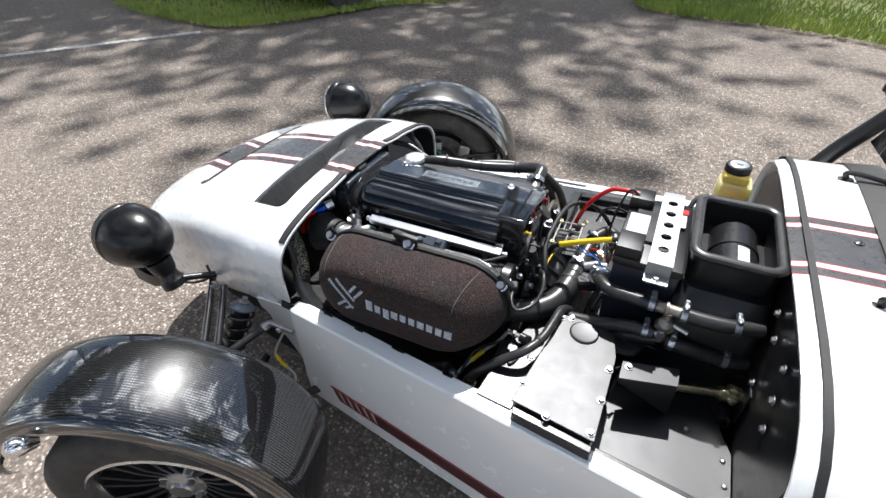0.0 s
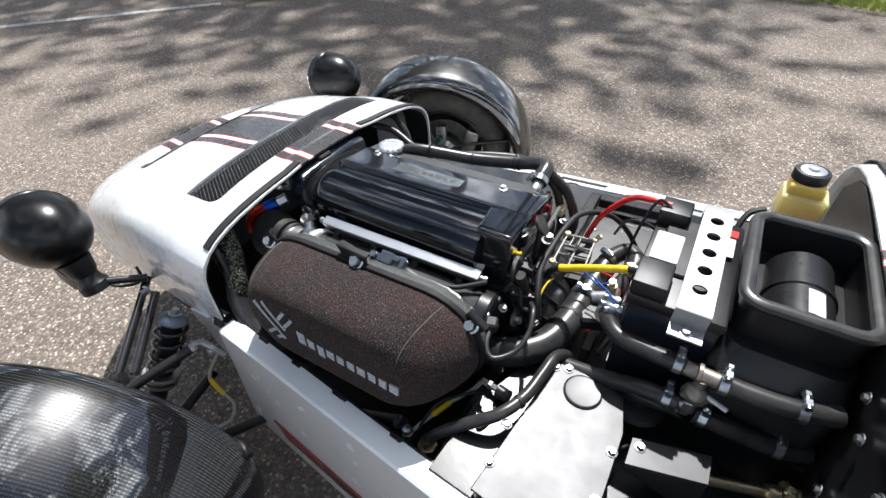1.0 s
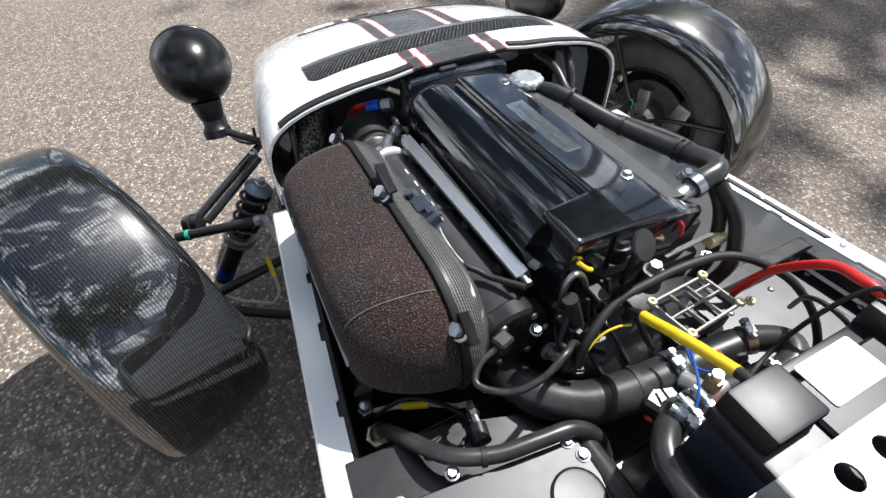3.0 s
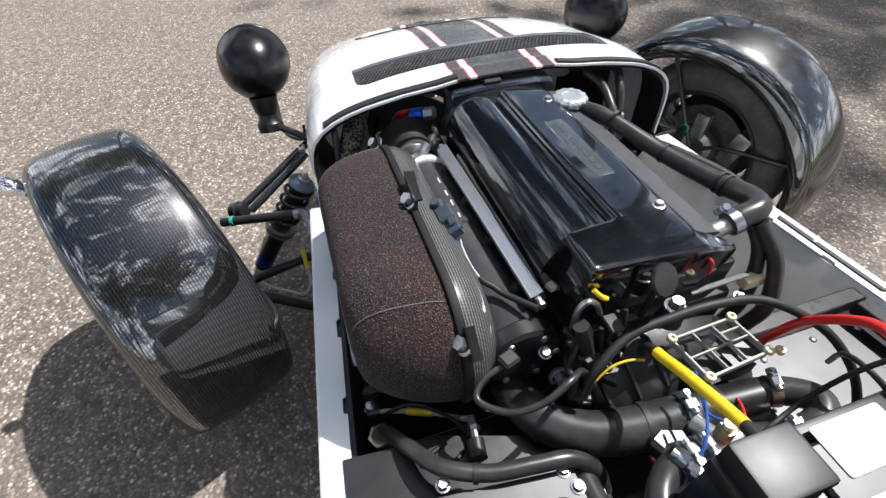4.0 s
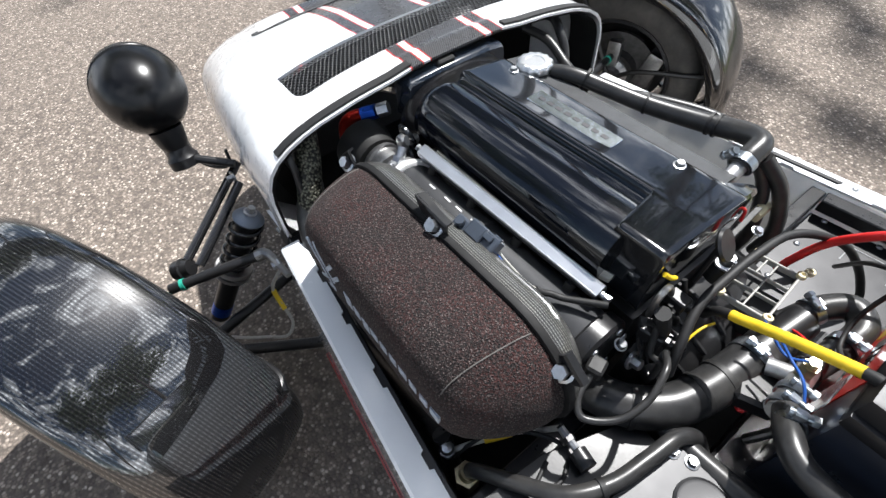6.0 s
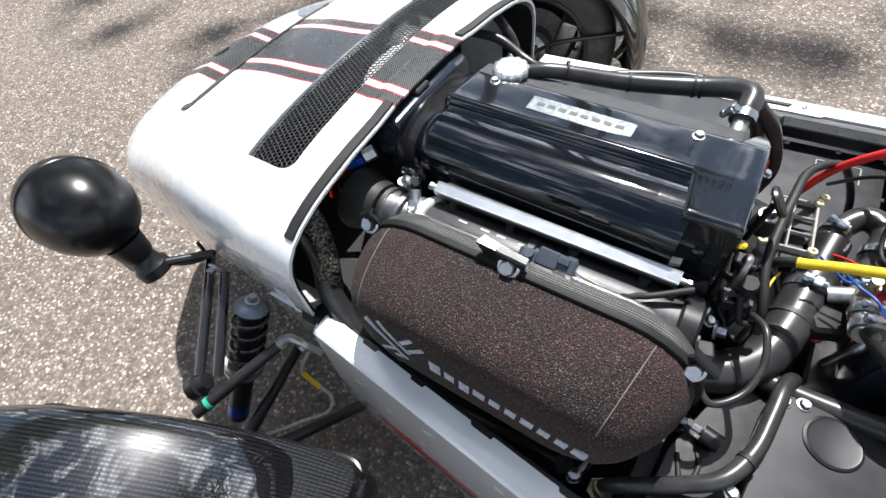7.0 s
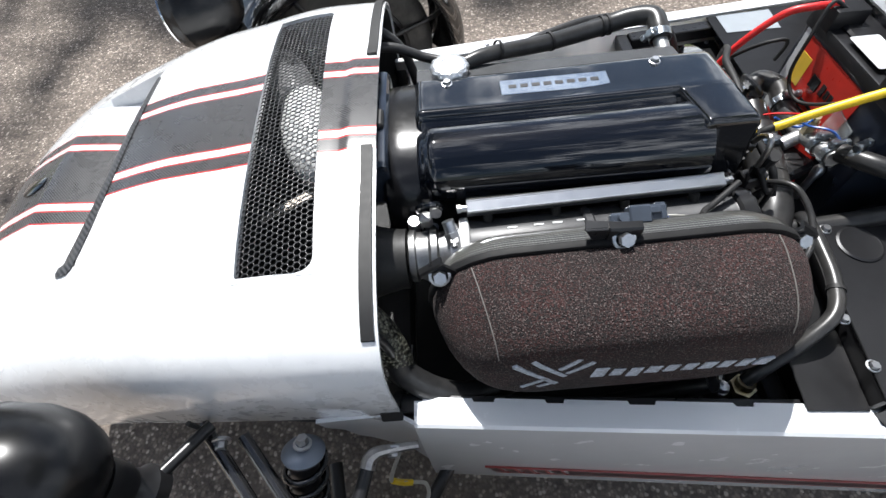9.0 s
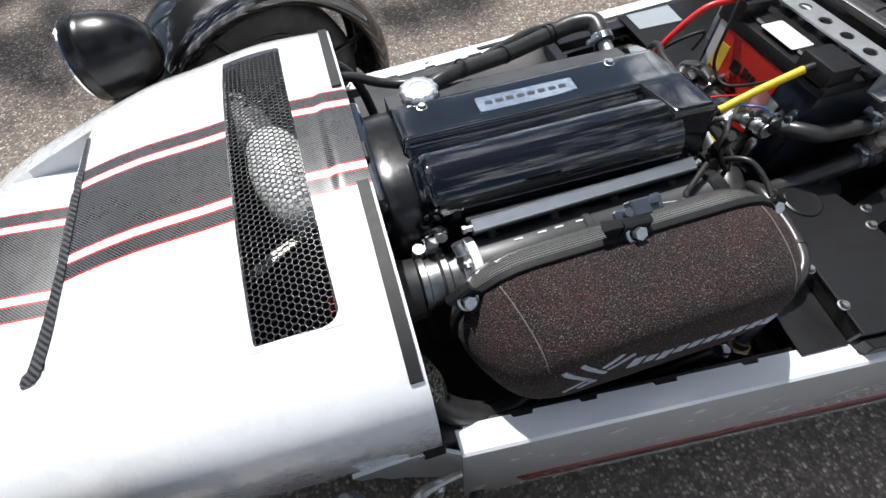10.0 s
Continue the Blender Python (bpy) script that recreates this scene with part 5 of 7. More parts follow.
for x, y, z, s in ((0.51, -0.09, 0.61, 0.018), (0.515, -0.13, 0.585, 0.022), (0.53, -0.09, 0.535, 0.02), (0.54, -0.13, 0.52, 0.02)):
    bm = bmesh.new()
    box(bm, (x, y, z), (s, s * 1.4, s * 0.9), Matrix.Rotation(x * 40, 4, "Z"), 0.002, 1)
    box(bm, (x + s * 0.5, y, z), (s * 0.4, s * 0.9, s * 0.6), Matrix.Rotation(x * 40, 4, "Z"), 0.001, 1)
    part("connector", bm, M["satin"], engine)
# bell housing: a smooth rounded casting with shallow ribs
bm = bmesh.new()
rings = []
for x, k, zc in ((0.488, 0.9, 0.0), (0.50, 1.0, 0.0), (0.535, 1.0, -0.008), (0.565, 0.93, -0.02), (0.60, 0.8, -0.045), (0.615, 0.7, -0.06)):
    rings.append([V(x, 0.01 + 0.175 * k * math.cos(a), 0.40 + zc + 0.158 * k * math.sin(a)) for a in (math.pi * i / 24 for i in range(25))] + [V(x, 0.01 - 0.175 * k, 0.3), V(x, 0.01 + 0.175 * k, 0.3)])
loft(bm, rings)
part("bell_housing", bm, M["casting"], engine, "dark grey cast bell housing", angle=0.6)
for i in range(4):
    a = radians(101 + 13 * i)
    bm = bmesh.new()
    ends = [V(x, 0.01 + 0.175 * k * math.cos(a), 0.40 + zc + 0.158 * k * math.sin(a)) for x, k, zc in ((0.502, 1.01, 0.0), (0.535, 1.012, -0.008), (0.565, 0.945, -0.02))]
    tube(bm, ends, 0.0035, 6, 3)
    part("casting_rib", bm, M["casting"], engine)
# steel lifting strap and hook, pale gasket tab
bm = bmesh.new()
p, q = V(0.494, 0.035, 0.602), V(0.487, 0.135, 0.595)
box(bm, (p + q) / 2, ((q - p).length, 0.008, 0.003), (q - p).to_track_quat("X", "Z").to_matrix().to_4x4(), 0.001, 1)
part("steel_strap", bm, M["disc"], engine, "bare steel strap at the back of the head")
bm = bmesh.new()
box(bm, (0.488, 0.15, 0.578), (0.016, 0.034, 0.018), None, 0.004, 2)
part("cast_lug", bm, M["cream"], engine, "pale cast lug")
bm = bmesh.new()
tube(bm, [(0.503, -0.139, 0.62), (0.503, -0.139, 0.65), (0.503, -0.13, 0.663), (0.503, -0.117, 0.653), (0.504, -0.108, 0.634)], 0.0038, 8, 6)
part("steel_hook", bm, M["steel"], engine, "bare steel lifting hook")
bm = bmesh.new()
tube(bm, [(0.515, -0.14, 0.64), (0.52, -0.127, 0.60), (0.522, -0.115, 0.55), (0.524, -0.105, 0.50), (0.53, -0.1, 0.44)], 0.009, 10, 8)
part("loom", bm, M["matt"], engine, "black taped loom")
for x, y in ((0.505, 0.115), (0.5, -0.165)):
    bolt(engine, (x, y, 0.575), (0.3, 0, 1), BOLT)

# ---- air filter ----
air_filter = thing("air_filter", (0.285, -0.33, 0.47), "long dark foam air filter with pale printed marks", "air filter")


def stadium(y, grow, along=0.0, lift=0.0, cx=0.284, cz=0.5625, L=0.228, H=0.0975, n=14):
    """Points of a stadium in the x-z plane, rising a little to its rear; along draws its ends in further."""
    out = []
    L2, H2 = L + grow + along, H + grow
    for k, s in ((0, 1), (1, -1)):
        for i in range(n + 1):
            a = -math.pi / 2 + math.pi * i / n + math.pi * k
            x = s * (L2 - H2) + H2 * math.cos(a)
            out.append(V(cx + x, y, cz + lift + 0.036 * x + H2 * math.sin(a)))
    return out


FOAM = [(-0.268, -0.003, 0.0), (-0.274, 0.0, 0.0), (-0.29, 0.0015, -0.003), (-0.31, 0.0005, -0.008), (-0.33, -0.0015, -0.014), (-0.345, -0.004, -0.02), (-0.358, -0.008, -0.025), (-0.369, -0.014, -0.029), (-0.377, -0.022, -0.032), (-0.382, -0.034, -0.034), (-0.384, -0.05, -0.035), (-0.385, -0.075, -0.036)]
bm = bmesh.new()
loft(bm, [stadium(y, g, al, (y + 0.268) * -0.07) for y, g, al in FOAM])
foam = part("foam_body", bm, M["foam"], air_filter, "open-cell reddish-black foam", angle=1.2)
# raised seams across the foam where the end caps are sewn on
for s in (-1, 1):
    bm = bmesh.new()
    pts = []
    for y, g, al in FOAM[1:9]:
        x = 0.168 + 0.16 * (y + 0.268) if s > 0 else -0.176 - 0.2 * (y + 0.268)
        h = math.sqrt(max(0.0, (0.0975 + g) ** 2 - max(0.0, abs(x) - (0.1305 + al)) ** 2))
        pts.append(V(0.284 + x, y, 0.5625 + (y + 0.268) * -0.07 + 0.036 * x + h + 0.0002))
    tube(bm, pts, 0.0008, 6, 4)
    part("seam", bm, M["seam"], air_filter)
# chevron mark and a row of plain blocks, printed on the outer side
def side_y(z):
    """Outer face of the foam at a height."""
    t = min(1.0, max(0.0, (z - 0.598) / 0.062))
    return -0.3852 + 0.03 * t**2.4


def print_bar(a, b, w, depth=0.0006):
    bm = bmesh.new()
    (xa, za), (xb, zb) = a, b
    d = V(xb - xa, 0, zb - za).normalized()
    nrm = V(-d.z, 0, d.x) * w / 2
    rows = []
    for i in range(5):
        x, z = xa + (xb - xa) * i / 4, za + (zb - za) * i / 4
        c = V(x, 0, z)
        r = []
        for off, dy in ((nrm, -depth), (-nrm, -depth), (-nrm, 0.004), (nrm, 0.004)):
            q = c + off
            r.append(V(q.x, side_y(q.z) + dy, q.z))
        rows.append(r)
    loft(bm, rows)
    part("printed_mark", bm, M["logo"], foam)


for p, q in (((0.146, 0.612), (0.199, 0.546)), ((0.166, 0.620), (0.206, 0.571)), ((0.219, 0.622), (0.197, 0.594)), ((0.187, 0.567), (0.158, 0.541)), ((0.232, 0.610), (0.207, 0.580)), ((0.196, 0.552), (0.178, 0.538))):
    print_bar(p, q, 0.0062)
for i in range(10):
    x = 0.238 + 0.0205 * i
    h = (0.029, 0.021, 0.027, 0.02, 0.02, 0.02, 0.02, 0.02, 0.02, 0.02)[i]
    z = 0.572 - (0.004 if i == 2 else 0) + (0.003 if i == 0 else 0)
    print_bar((x + 0.008, z + h / 2), (x + 0.006, z - h / 2), 0.0135 if i % 3 else 0.0155)
# carbon back plate with rolled edge, and its three fixing brackets
bm = bmesh.new()
loft(bm, [stadium(y, g) for y, g in ((-0.270, 0.0025), (-0.2695, 0.0045), (-0.266, 0.0055), (-0.261, 0.005), (-0.2595, 0.003), (-0.2595, 0.0))])
part("edge_ring", bm, M["ring"], air_filter, "black clamping ring")
bm = bmesh.new()
loft(bm, [stadium(y, g) for y, g in ((-0.2595, 0.002), (-0.25, 0.0005), (-0.24, -0.005), (-0.23, -0.013), (-0.221, -0.026), (-0.216, -0.045))])
part("back_plate", bm, M["plate_carbon"], air_filter, "woven carbon back plate", angle=1.0)
FLANGE_BOLT = bolt_mesh("bolt", 0.0088, 0.013, M["zinc"], 1.55)
for x, y, z, turn in ((0.07, -0.269, 0.629, -42), (0.281, -0.263, 0.668, 3), (0.493, -0.262, 0.632, 38)):
    t = Matrix.Rotation(radians(turn), 4, "Y")
    at = Matrix.Translation((x, y, z)) @ t
    bm = bmesh.new()
    # plate with a folded upper edge
    loft(bm, [[at @ V(u, d, h) for d, h in ((-0.002, -0.021), (-0.002, 0.012), (0.0, 0.0145), (0.008, 0.0155), (0.008, 0.0125), (0.002, 0.011), (0.001, -0.021))] for u in (-0.0185, -0.0175, 0.0175, 0.0185)])
    tab = part("tab", bm, M["powder"], air_filter, "black folded fixing bracket", angle=0.5)
    if turn == 3:
        # the middle one runs on as a slotted plate
        bm = bmesh.new()
        prism(bm, [at @ V(u, v, 0.013) for u, v in ((-0.046, 0.002), (0.018, 0.002), (0.018, 0.009), (-0.01, 0.011), (-0.042, 0.015))], V(0, 0, -0.003), 0.0008, 1)
        prism(bm, [at @ V(u, -0.0005, w) for u, w in ((-0.046, 0.013), (-0.019, 0.013), (-0.019, -0.012), (-0.03, -0.012))], V(0, 0.003, 0), 0.0008, 1)
        part("slotted_plate", bm, M["powder"], tab)
    bolt(tab, at @ V(0, -0.002, -0.002), (0.05, -0.75, 0.66), FLANGE_BOLT)
# pressure sensor with its plug on the plate
bm = bmesh.new()
box(bm, (0.294, -0.233, 0.651), (0.034, 0.022, 0.012), Matrix.Rotation(0.5, 4, "X"), 0.003, 1)
cyl(bm, (0.290, -0.233, 0.655), (0.290, -0.236, 0.665), 0.006, seg=10)
box(bm, (0.312, -0.226, 0.653), (0.026, 0.022, 0.02), Matrix.Rotation(0.5, 4, "X"), 0.002, 1)
box(bm, (0.333, -0.223, 0.650), (0.024, 0.02, 0.017), Matrix.Rotation(0.5, 4, "X"), 0.002, 1)
box(bm, (0.329, -0.226, 0.661), (0.016, 0.008, 0.004), Matrix.Rotation(0.5, 4, "X"), 0.001, 1)
box(bm, (0.338, -0.216, 0.658), (0.012, 0.004, 0.006), Matrix.Rotation(0.5, 4, "X"), 0.001, 1)
sensor = solo("air_sensor", bm, M["plug_grey"], "grey air pressure sensor plugged in beside the filter", "sensor")
bm = bmesh.new()
tube(bm, [(0.402, -0.214, 0.624), (0.408, -0.208, 0.619), (0.415, -0.2, 0.616), (0.43, -0.19, 0.614), (0.468, -0.165, 0.622)], 0.0042, 8, 8)
solo("sensor_lead", bm, M["matt"], "thin black sensor lead", "cable", angle=1.2)
for k, mat in enumerate(("grey_wire", "blue", "grey_wire")):
    bm = bmesh.new()
    tube(bm, [(0.344, -0.226 + 0.004 * k, 0.638), (0.362, -0.229 + 0.004 * k, 0.639), (0.386, -0.222 + 0.002 * k, 0.630), (0.403, -0.212, 0.622)], 0.0014, 6, 6)
    solo("sensor_wire", bm, M[mat], "thin coloured sensor wire", "cable", angle=1.2)


# ---- driver's side: pedal box, column, footwell ----
pedal = thing("pedal_box", (0.66, -0.32, 0.35), "black sheet-metal pedal box with bolted lid", "pedal box")
top = [(0.582, -0.43), (0.738, -0.446), (0.738, -0.25), (0.722, -0.185), (0.70, -0.178), (0.612, -0.178)]
bm = bmesh.new()
plate(bm, top, 0.517, 0.004, 0.0012)
lid = part("lid", bm, M["lid"], pedal, "satin black lid")
bm = bmesh.new()
plate(bm, [(x * 0.97 + 0.0198, y * 0.985 - 0.004) for x, y in top], 0.5125, 0.19, 0.003)
part("body", bm, M["satin"], pedal)
bm = bmesh.new()
plate(bm, [(0.59, -0.449), (0.737, -0.463), (0.737, -0.448), (0.586, -0.432)], 0.507, 0.03, 0.002)
part("near_flange", bm, M["satin"], pedal)
for x, y in ((0.588, -0.385), (0.585, -0.322), (0.612, -0.19), (0.632, -0.183), (0.731, -0.285), (0.731, -0.36), (0.728, -0.432), (0.65, -0.435)):
    bolt(lid, (x, y, 0.517))
bm = bmesh.new()
lathe(bm, (0.665, -0.213, 0.517), (0, 0, 1), [(0, 0.030), (0.002, 0.030), (0.0035, 0.027), (0.003, 0.024), (0.003, 0.0)], 32)
part("blanking_disc", bm, M["lid"], lid, "round blanking plug")
# low front plate with its switch
low = thing("mounting_plate", (0.545, -0.33, 0.45), "dark mounting plate in front of the pedal box", "plate")
bm = bmesh.new()
plate(bm, [(0.51, -0.425), (0.583, -0.43), (0.612, -0.18), (0.56, -0.18), (0.52, -0.3)], 0.486, 0.003, 0.001)
part("sheet", bm, M["satin"], low)
bm = bmesh.new()
cyl(bm, (0.512, -0.262, 0.50), (0.545, -0.268, 0.502), 0.0045, seg=8)
cyl(bm, (0.545, -0.268, 0.502), (0.566, -0.272, 0.503), 0.011, seg=14)
cyl(bm, (0.527, -0.265, 0.501), (0.533, -0.266, 0.501), 0.008, seg=6)
part("switch", bm, M["satin"], low, "black pressure switch")
bm = bmesh.new()
cyl(bm, (0.515, -0.2635, 0.501), (0.543, -0.2675, 0.503), 0.0052, seg=8)
part("switch_stem", bm, M["zinc"], low)

column = thing("steering_column", (0.87, -0.24, 0.42), "steering column with plated universal joint", "steering column")
bm = bmesh.new()
loft(bm, [[V(x, y, z) for y, z in ((ya, 0.504), (yb, 0.504), (yb - 0.002, 0.501), (yc, lo), (ya, lo))] for x, ya, yb, yc, lo in ((0.752, -0.24, -0.284, -0.286, 0.492), (0.856, -0.212, -0.256, -0.268, 0.425))])
part("shroud", bm, M["lid"], column, "black sheet shroud")
bm = bmesh.new()
cyl(bm, (0.85, -0.232, 0.470), (0.955, -0.196, 0.462), 0.0085, seg=14)
part("shaft", bm, M["brass"], column, "yellow-plated steel shaft")
bm = bmesh.new()
for x, y in ((0.937, -0.203), (0.968, -0.193)):
    cyl(bm, (x, y, 0.463), (x + 0.014, y + 0.004, 0.463), 0.0145, seg=16)
box(bm, (0.9605, -0.1955, 0.463), (0.018, 0.04, 0.014), None, 0.003, 1)
box(bm, (0.9605, -0.1955, 0.463), (0.016, 0.014, 0.042), None, 0.003, 1)
for dy, dz in ((-0.021, 0), (0.021, 0), (0, 0.022)):
    cyl(bm, (0.9605, -0.1955 + dy * 0.9, 0.463 + dz * 0.9), (0.9605, -0.1955 + dy * 1.1, 0.463 + dz * 1.1), 0.005, seg=10)
part("universal_joint", bm, M["brass"], column, "yellow-plated universal joint")
bm = bmesh.new()
box(bm, (0.963, -0.215, 0.415), (0.022, 0.04, 0.03), None, 0.006, 1)
cyl(bm, (0.957, -0.195, 0.42), (0.957, -0.235, 0.42), 0.010, seg=14)
box(bm, (0.977, -0.2, 0.47), (0.004, 0.06, 0.085), None, 0.001, 1)
part("bracket", bm, M["powder"], column)
bm = bmesh.new()
tube(bm, [(0.742, -0.262, 0.50), (0.75, -0.25, 0.49), (0.748, -0.275, 0.46), (0.743, -0.29, 0.43)], 0.0025, 6, 6)
part("wire", bm, M["matt"], column)
bolt(column, (0.765, -0.25, 0.504), (0, 0, 1), BOLT)

tub = thing("footwell", (0.85, -0.3, 0.4), "black painted footwell panels behind the pedal box", "footwell")
bm = bmesh.new()
plate(bm, [(0.735, -0.462), (0.981, -0.482), (0.981, -0.29), (0.965, -0.255), (0.93, -0.16), (0.735, -0.14)], 0.405, 0.003, 0.001)
part("floor_panel", bm, M["floor_sheet"], tub, "worn black painted panel")
for x, y, z in ((0.972, -0.465, 0.406), (0.972, -0.41, 0.406), (0.97, -0.36, 0.406), (0.966, -0.31, 0.406), (0.90, -0.27, 0.406)):
    bolt(tub, (x, y, z), (0, 0, 1), RIVET, "rivet")
for y, z in ((-0.13, 0.64), (-0.18, 0.62), (-0.27, 0.645), (-0.30, 0.60), (-0.2, 0.52), (-0.33, 0.56)):
    bolt(tub, (0.977, y, z), (-1, 0, 0), BOLT)
bm = bmesh.new()
prism(bm, [V(0.982, y, z) for y, z in ((-0.46, 0.32), (-0.46, 0.612), (-0.40, 0.662), (-0.34, 0.68), (0.34, 0.68), (0.40, 0.662), (0.46, 0.612), (0.46, 0.32))], V(0.006, 0, 0), 0.001, 1)
part("firewall", bm, M["satin"], tub, "black firewall")
bm = bmesh.new()
box(bm, (0.78, -0.145, 0.36), (0.4, 0.006, 0.22), None, 0.001, 1)
part("tunnel_side", bm, M["satin"], tub)

# ---- passenger side panels ----
far_panel = thing("far_footwell", (0.65, 0.28, 0.4), "black painted far footwell cover with stamped outlines", "footwell")
bm = bmesh.new()
plate(bm, [(0.52, 0.15), (0.725, 0.15), (0.725, 0.425), (0.52, 0.405)], 0.437, 0.003, 0.001)
sheet = part("front_sheet", bm, M["floor_sheet"], far_panel)
bm = bmesh.new()
plate(bm, [(0.70, 0.16), (0.97, 0.16), (0.97, 0.455), (0.70, 0.432)], 0.4795, 0.003, 0.001)
part("rear_sheet", bm, M["floor_sheet"], far_panel)
for x, y in ((0.545, 0.385), (0.705, 0.40), (0.63, 0.395), (0.545, 0.2), (0.705, 0.2), (0.71, 0.3), (0.54, 0.3)):
    bolt(sheet, (x, y, 0.437), (0, 0, 1), RIVET, "rivet")
bm = bmesh.new()
for a, b in (((0.60, 0.36), (0.67, 0.365)), ((0.67, 0.365), (0.67, 0.32)), ((0.60, 0.36), (0.60, 0.32))):
    cyl(bm, (*a, 0.437), (*b, 0.437), 0.0012, seg=6)
part("stamped_line", bm, M["grey"], sheet)
bm = bmesh.new()
plate(bm, [(0.72, 0.365), (0.835, 0.365), (0.84, 0.437), (0.72, 0.43)], 0.481, 0.001, 0.0002)
solo("data_label", bm, M["label_pale"], "plain pale grey paper label stuck on the far panel", "label")

# ---- battery ----
battery = thing("battery", (0.74, 0, 0.45), "black car battery held down by a perforated strap", "battery")
bm = bmesh.new()
box(bm, (0.744, 0.003, 0.555), (0.128, 0.245, 0.19), None, 0.005, 2)
part("case", bm, M["battery_case"], battery, "dark blue-black battery case")
bm = bmesh.new()
box(bm, (0.744, 0.003, 0.656), (0.134, 0.25, 0.02), None, 0.005, 2)
box(bm, (0.735, 0.02, 0.668), (0.08, 0.15, 0.008), None, 0.003, 1)
btop = part("cover", bm, M["floor_sheet"], battery)
bm = bmesh.new()
box(bm, (0.702, -0.085, 0.672), (0.05, 0.062, 0.036), None, 0.004, 2)
part("terminal_cover", bm, M["terminal"], btop)
bm = bmesh.new()
box(bm, (0.70, 0.098, 0.676), (0.05, 0.048, 0.034), None, 0.004, 2)
part("terminal_cover", bm, M["terminal"], btop)
bm = bmesh.new()
plate(bm, rounded(0.706, 0.005, 0.042, 0.075, 0.003, 2), 0.6735, 0.0012, 0.0003)
part("top_label", bm, M["label_white"], btop, "white paper label")
bm = bmesh.new()
plate(bm, rounded(0.79, 0.05, 0.018, 0.05, 0.002, 2), 0.673, 0.0012, 0.0003)
part("side_label", bm, M["label_white"], btop)
bm = bmesh.new()
plate(bm, rounded(0.792, 0.09, 0.018, 0.02, 0.002, 2), 0.673, 0.0012, 0.0003)
part("warning_label", bm, M["label_red"], btop, "orange-red warning label")
# printed front with red and yellow fields and plain marks
for (ya, yb, za, zb), mat, dx in (((-0.05, 0.098, 0.485, 0.642), "label_red", 0.0), ((0.098, 0.116, 0.485, 0.65), "label_white", 0.0), ((0.07, 0.098, 0.57, 0.618), "label_yellow", 0.0005)):
    bm = bmesh.new()
    box(bm, (0.6795 - dx, (ya + yb) / 2, (za + zb) / 2), (0.0014, yb - ya, zb - za), None)
    part("front_label", bm, M[mat], battery, "printed label on the battery front")
for y, z, w, h in ((0.04, 0.598, 0.02, 0.02), (0.018, 0.6, 0.009, 0.018), (0.006, 0.6, 0.007, 0.014), (-0.004, 0.6, 0.007, 0.014), (0.03, 0.565, 0.03, 0.004), (0.02, 0.552, 0.05, 0.004)):
    bm = bmesh.new()
    box(bm, (0.678, y, z), (0.0012, w, h))
    part("printed_bar", bm, M["satin"], battery)
bm = bmesh.new()
prism(bm, [V(0.674, -0.072, 0.545), V(0.674, -0.025, 0.552), V(0.674, -0.03, 0.61), V(0.674, -0.076, 0.602)], V(-0.002, 0, 0), 0.0008, 1)
part("document_pouch", bm, M["pouch"], battery, "clear plastic pouch")
# galvanised strap with five holes and turned-down ends
zt = 0.688
bm = bmesh.new()
seg = 16
for i in range(5):
    hy = -0.09 + 0.045 * i
    inner, outer = [], []
    for k in range(seg):
        c, q = math.cos(2 * math.pi * k / seg), math.sin(2 * math.pi * k / seg)
        inner.append(bm.verts.new((0.764 + 0.0105 * c, hy + 0.0105 * q, zt)))
        f = 0.0225 / max(abs(c), abs(q))
        outer.append(bm.verts.new((0.764 + c * f, hy + q * f, zt)))
    for k in range(seg):
        j = (k + 1) % seg
        bm.faces.new((inner[k], outer[k], outer[j], inner[j]))
bmesh.ops.remove_doubles(bm, verts=bm.verts, dist=1e-5)
bmesh.ops.solidify(bm, geom=bm.faces, thickness=0.003)
strap = part("strap", bm, M["galvanised"], battery, "galvanised perforated hold-down strap")
for y0, y1, s in ((-0.1125, -0.136, -1), (0.1125, 0.136, 1)):
    bm = bmesh.new()
    sec = [(y0, zt), (y1, zt), (y1 + s * 0.003, zt - 0.002), (y1 + s * 0.003, zt - 0.03), (y1 + s * 0.027, zt - 0.03), (y1 + s * 0.027, zt - 0.033), (y1, zt - 0.033), (y1, zt - 0.003), (y0, zt - 0.003)]
    loft(bm, [[V(x, y, z) for y, z in sec] for x in (0.7415, 0.7865)])
    part("strap_end", bm, M["galvanised"], strap, "turned-down end of the strap")
bolt(strap, (0.764, -0.152, 0.6575), (0, 0, 1), BOLT)
bolt(strap, (0.764, 0.156, 0.6575), (0, 0, 1), BOLT)
# hole in the near turned-down end: its shade is a thin dark disc
bm = bmesh.new()
lathe(bm, (0.764, -0.1375, 0.668), (0, -1, 0), [(0, 0.011), (0.0008, 0.011), (0.001, 0.0)], 20)
part("strap_hole_shade", bm, M["shell"], strap)
bm = bmesh.new()
box(bm, (0.74, 0.0, 0.44), (0.19, 0.29, 0.05), None, 0.004, 1)
solo("battery_tray", bm, M["powder"], "black folded steel battery tray", "tray")

# ---- heater and its hoses ----
heater = thing("heater", (0.885, 0, 0.45), "black plastic heater box with open rubber-edged intake", "heater")


def rr(x0, x1, y0, y1, r, z, n=6):
    return [V(x, y, z) for x, y in rounded((x0 + x1) / 2, (y0 + y1) / 2, x1 - x0, y1 - y0, r, n)]


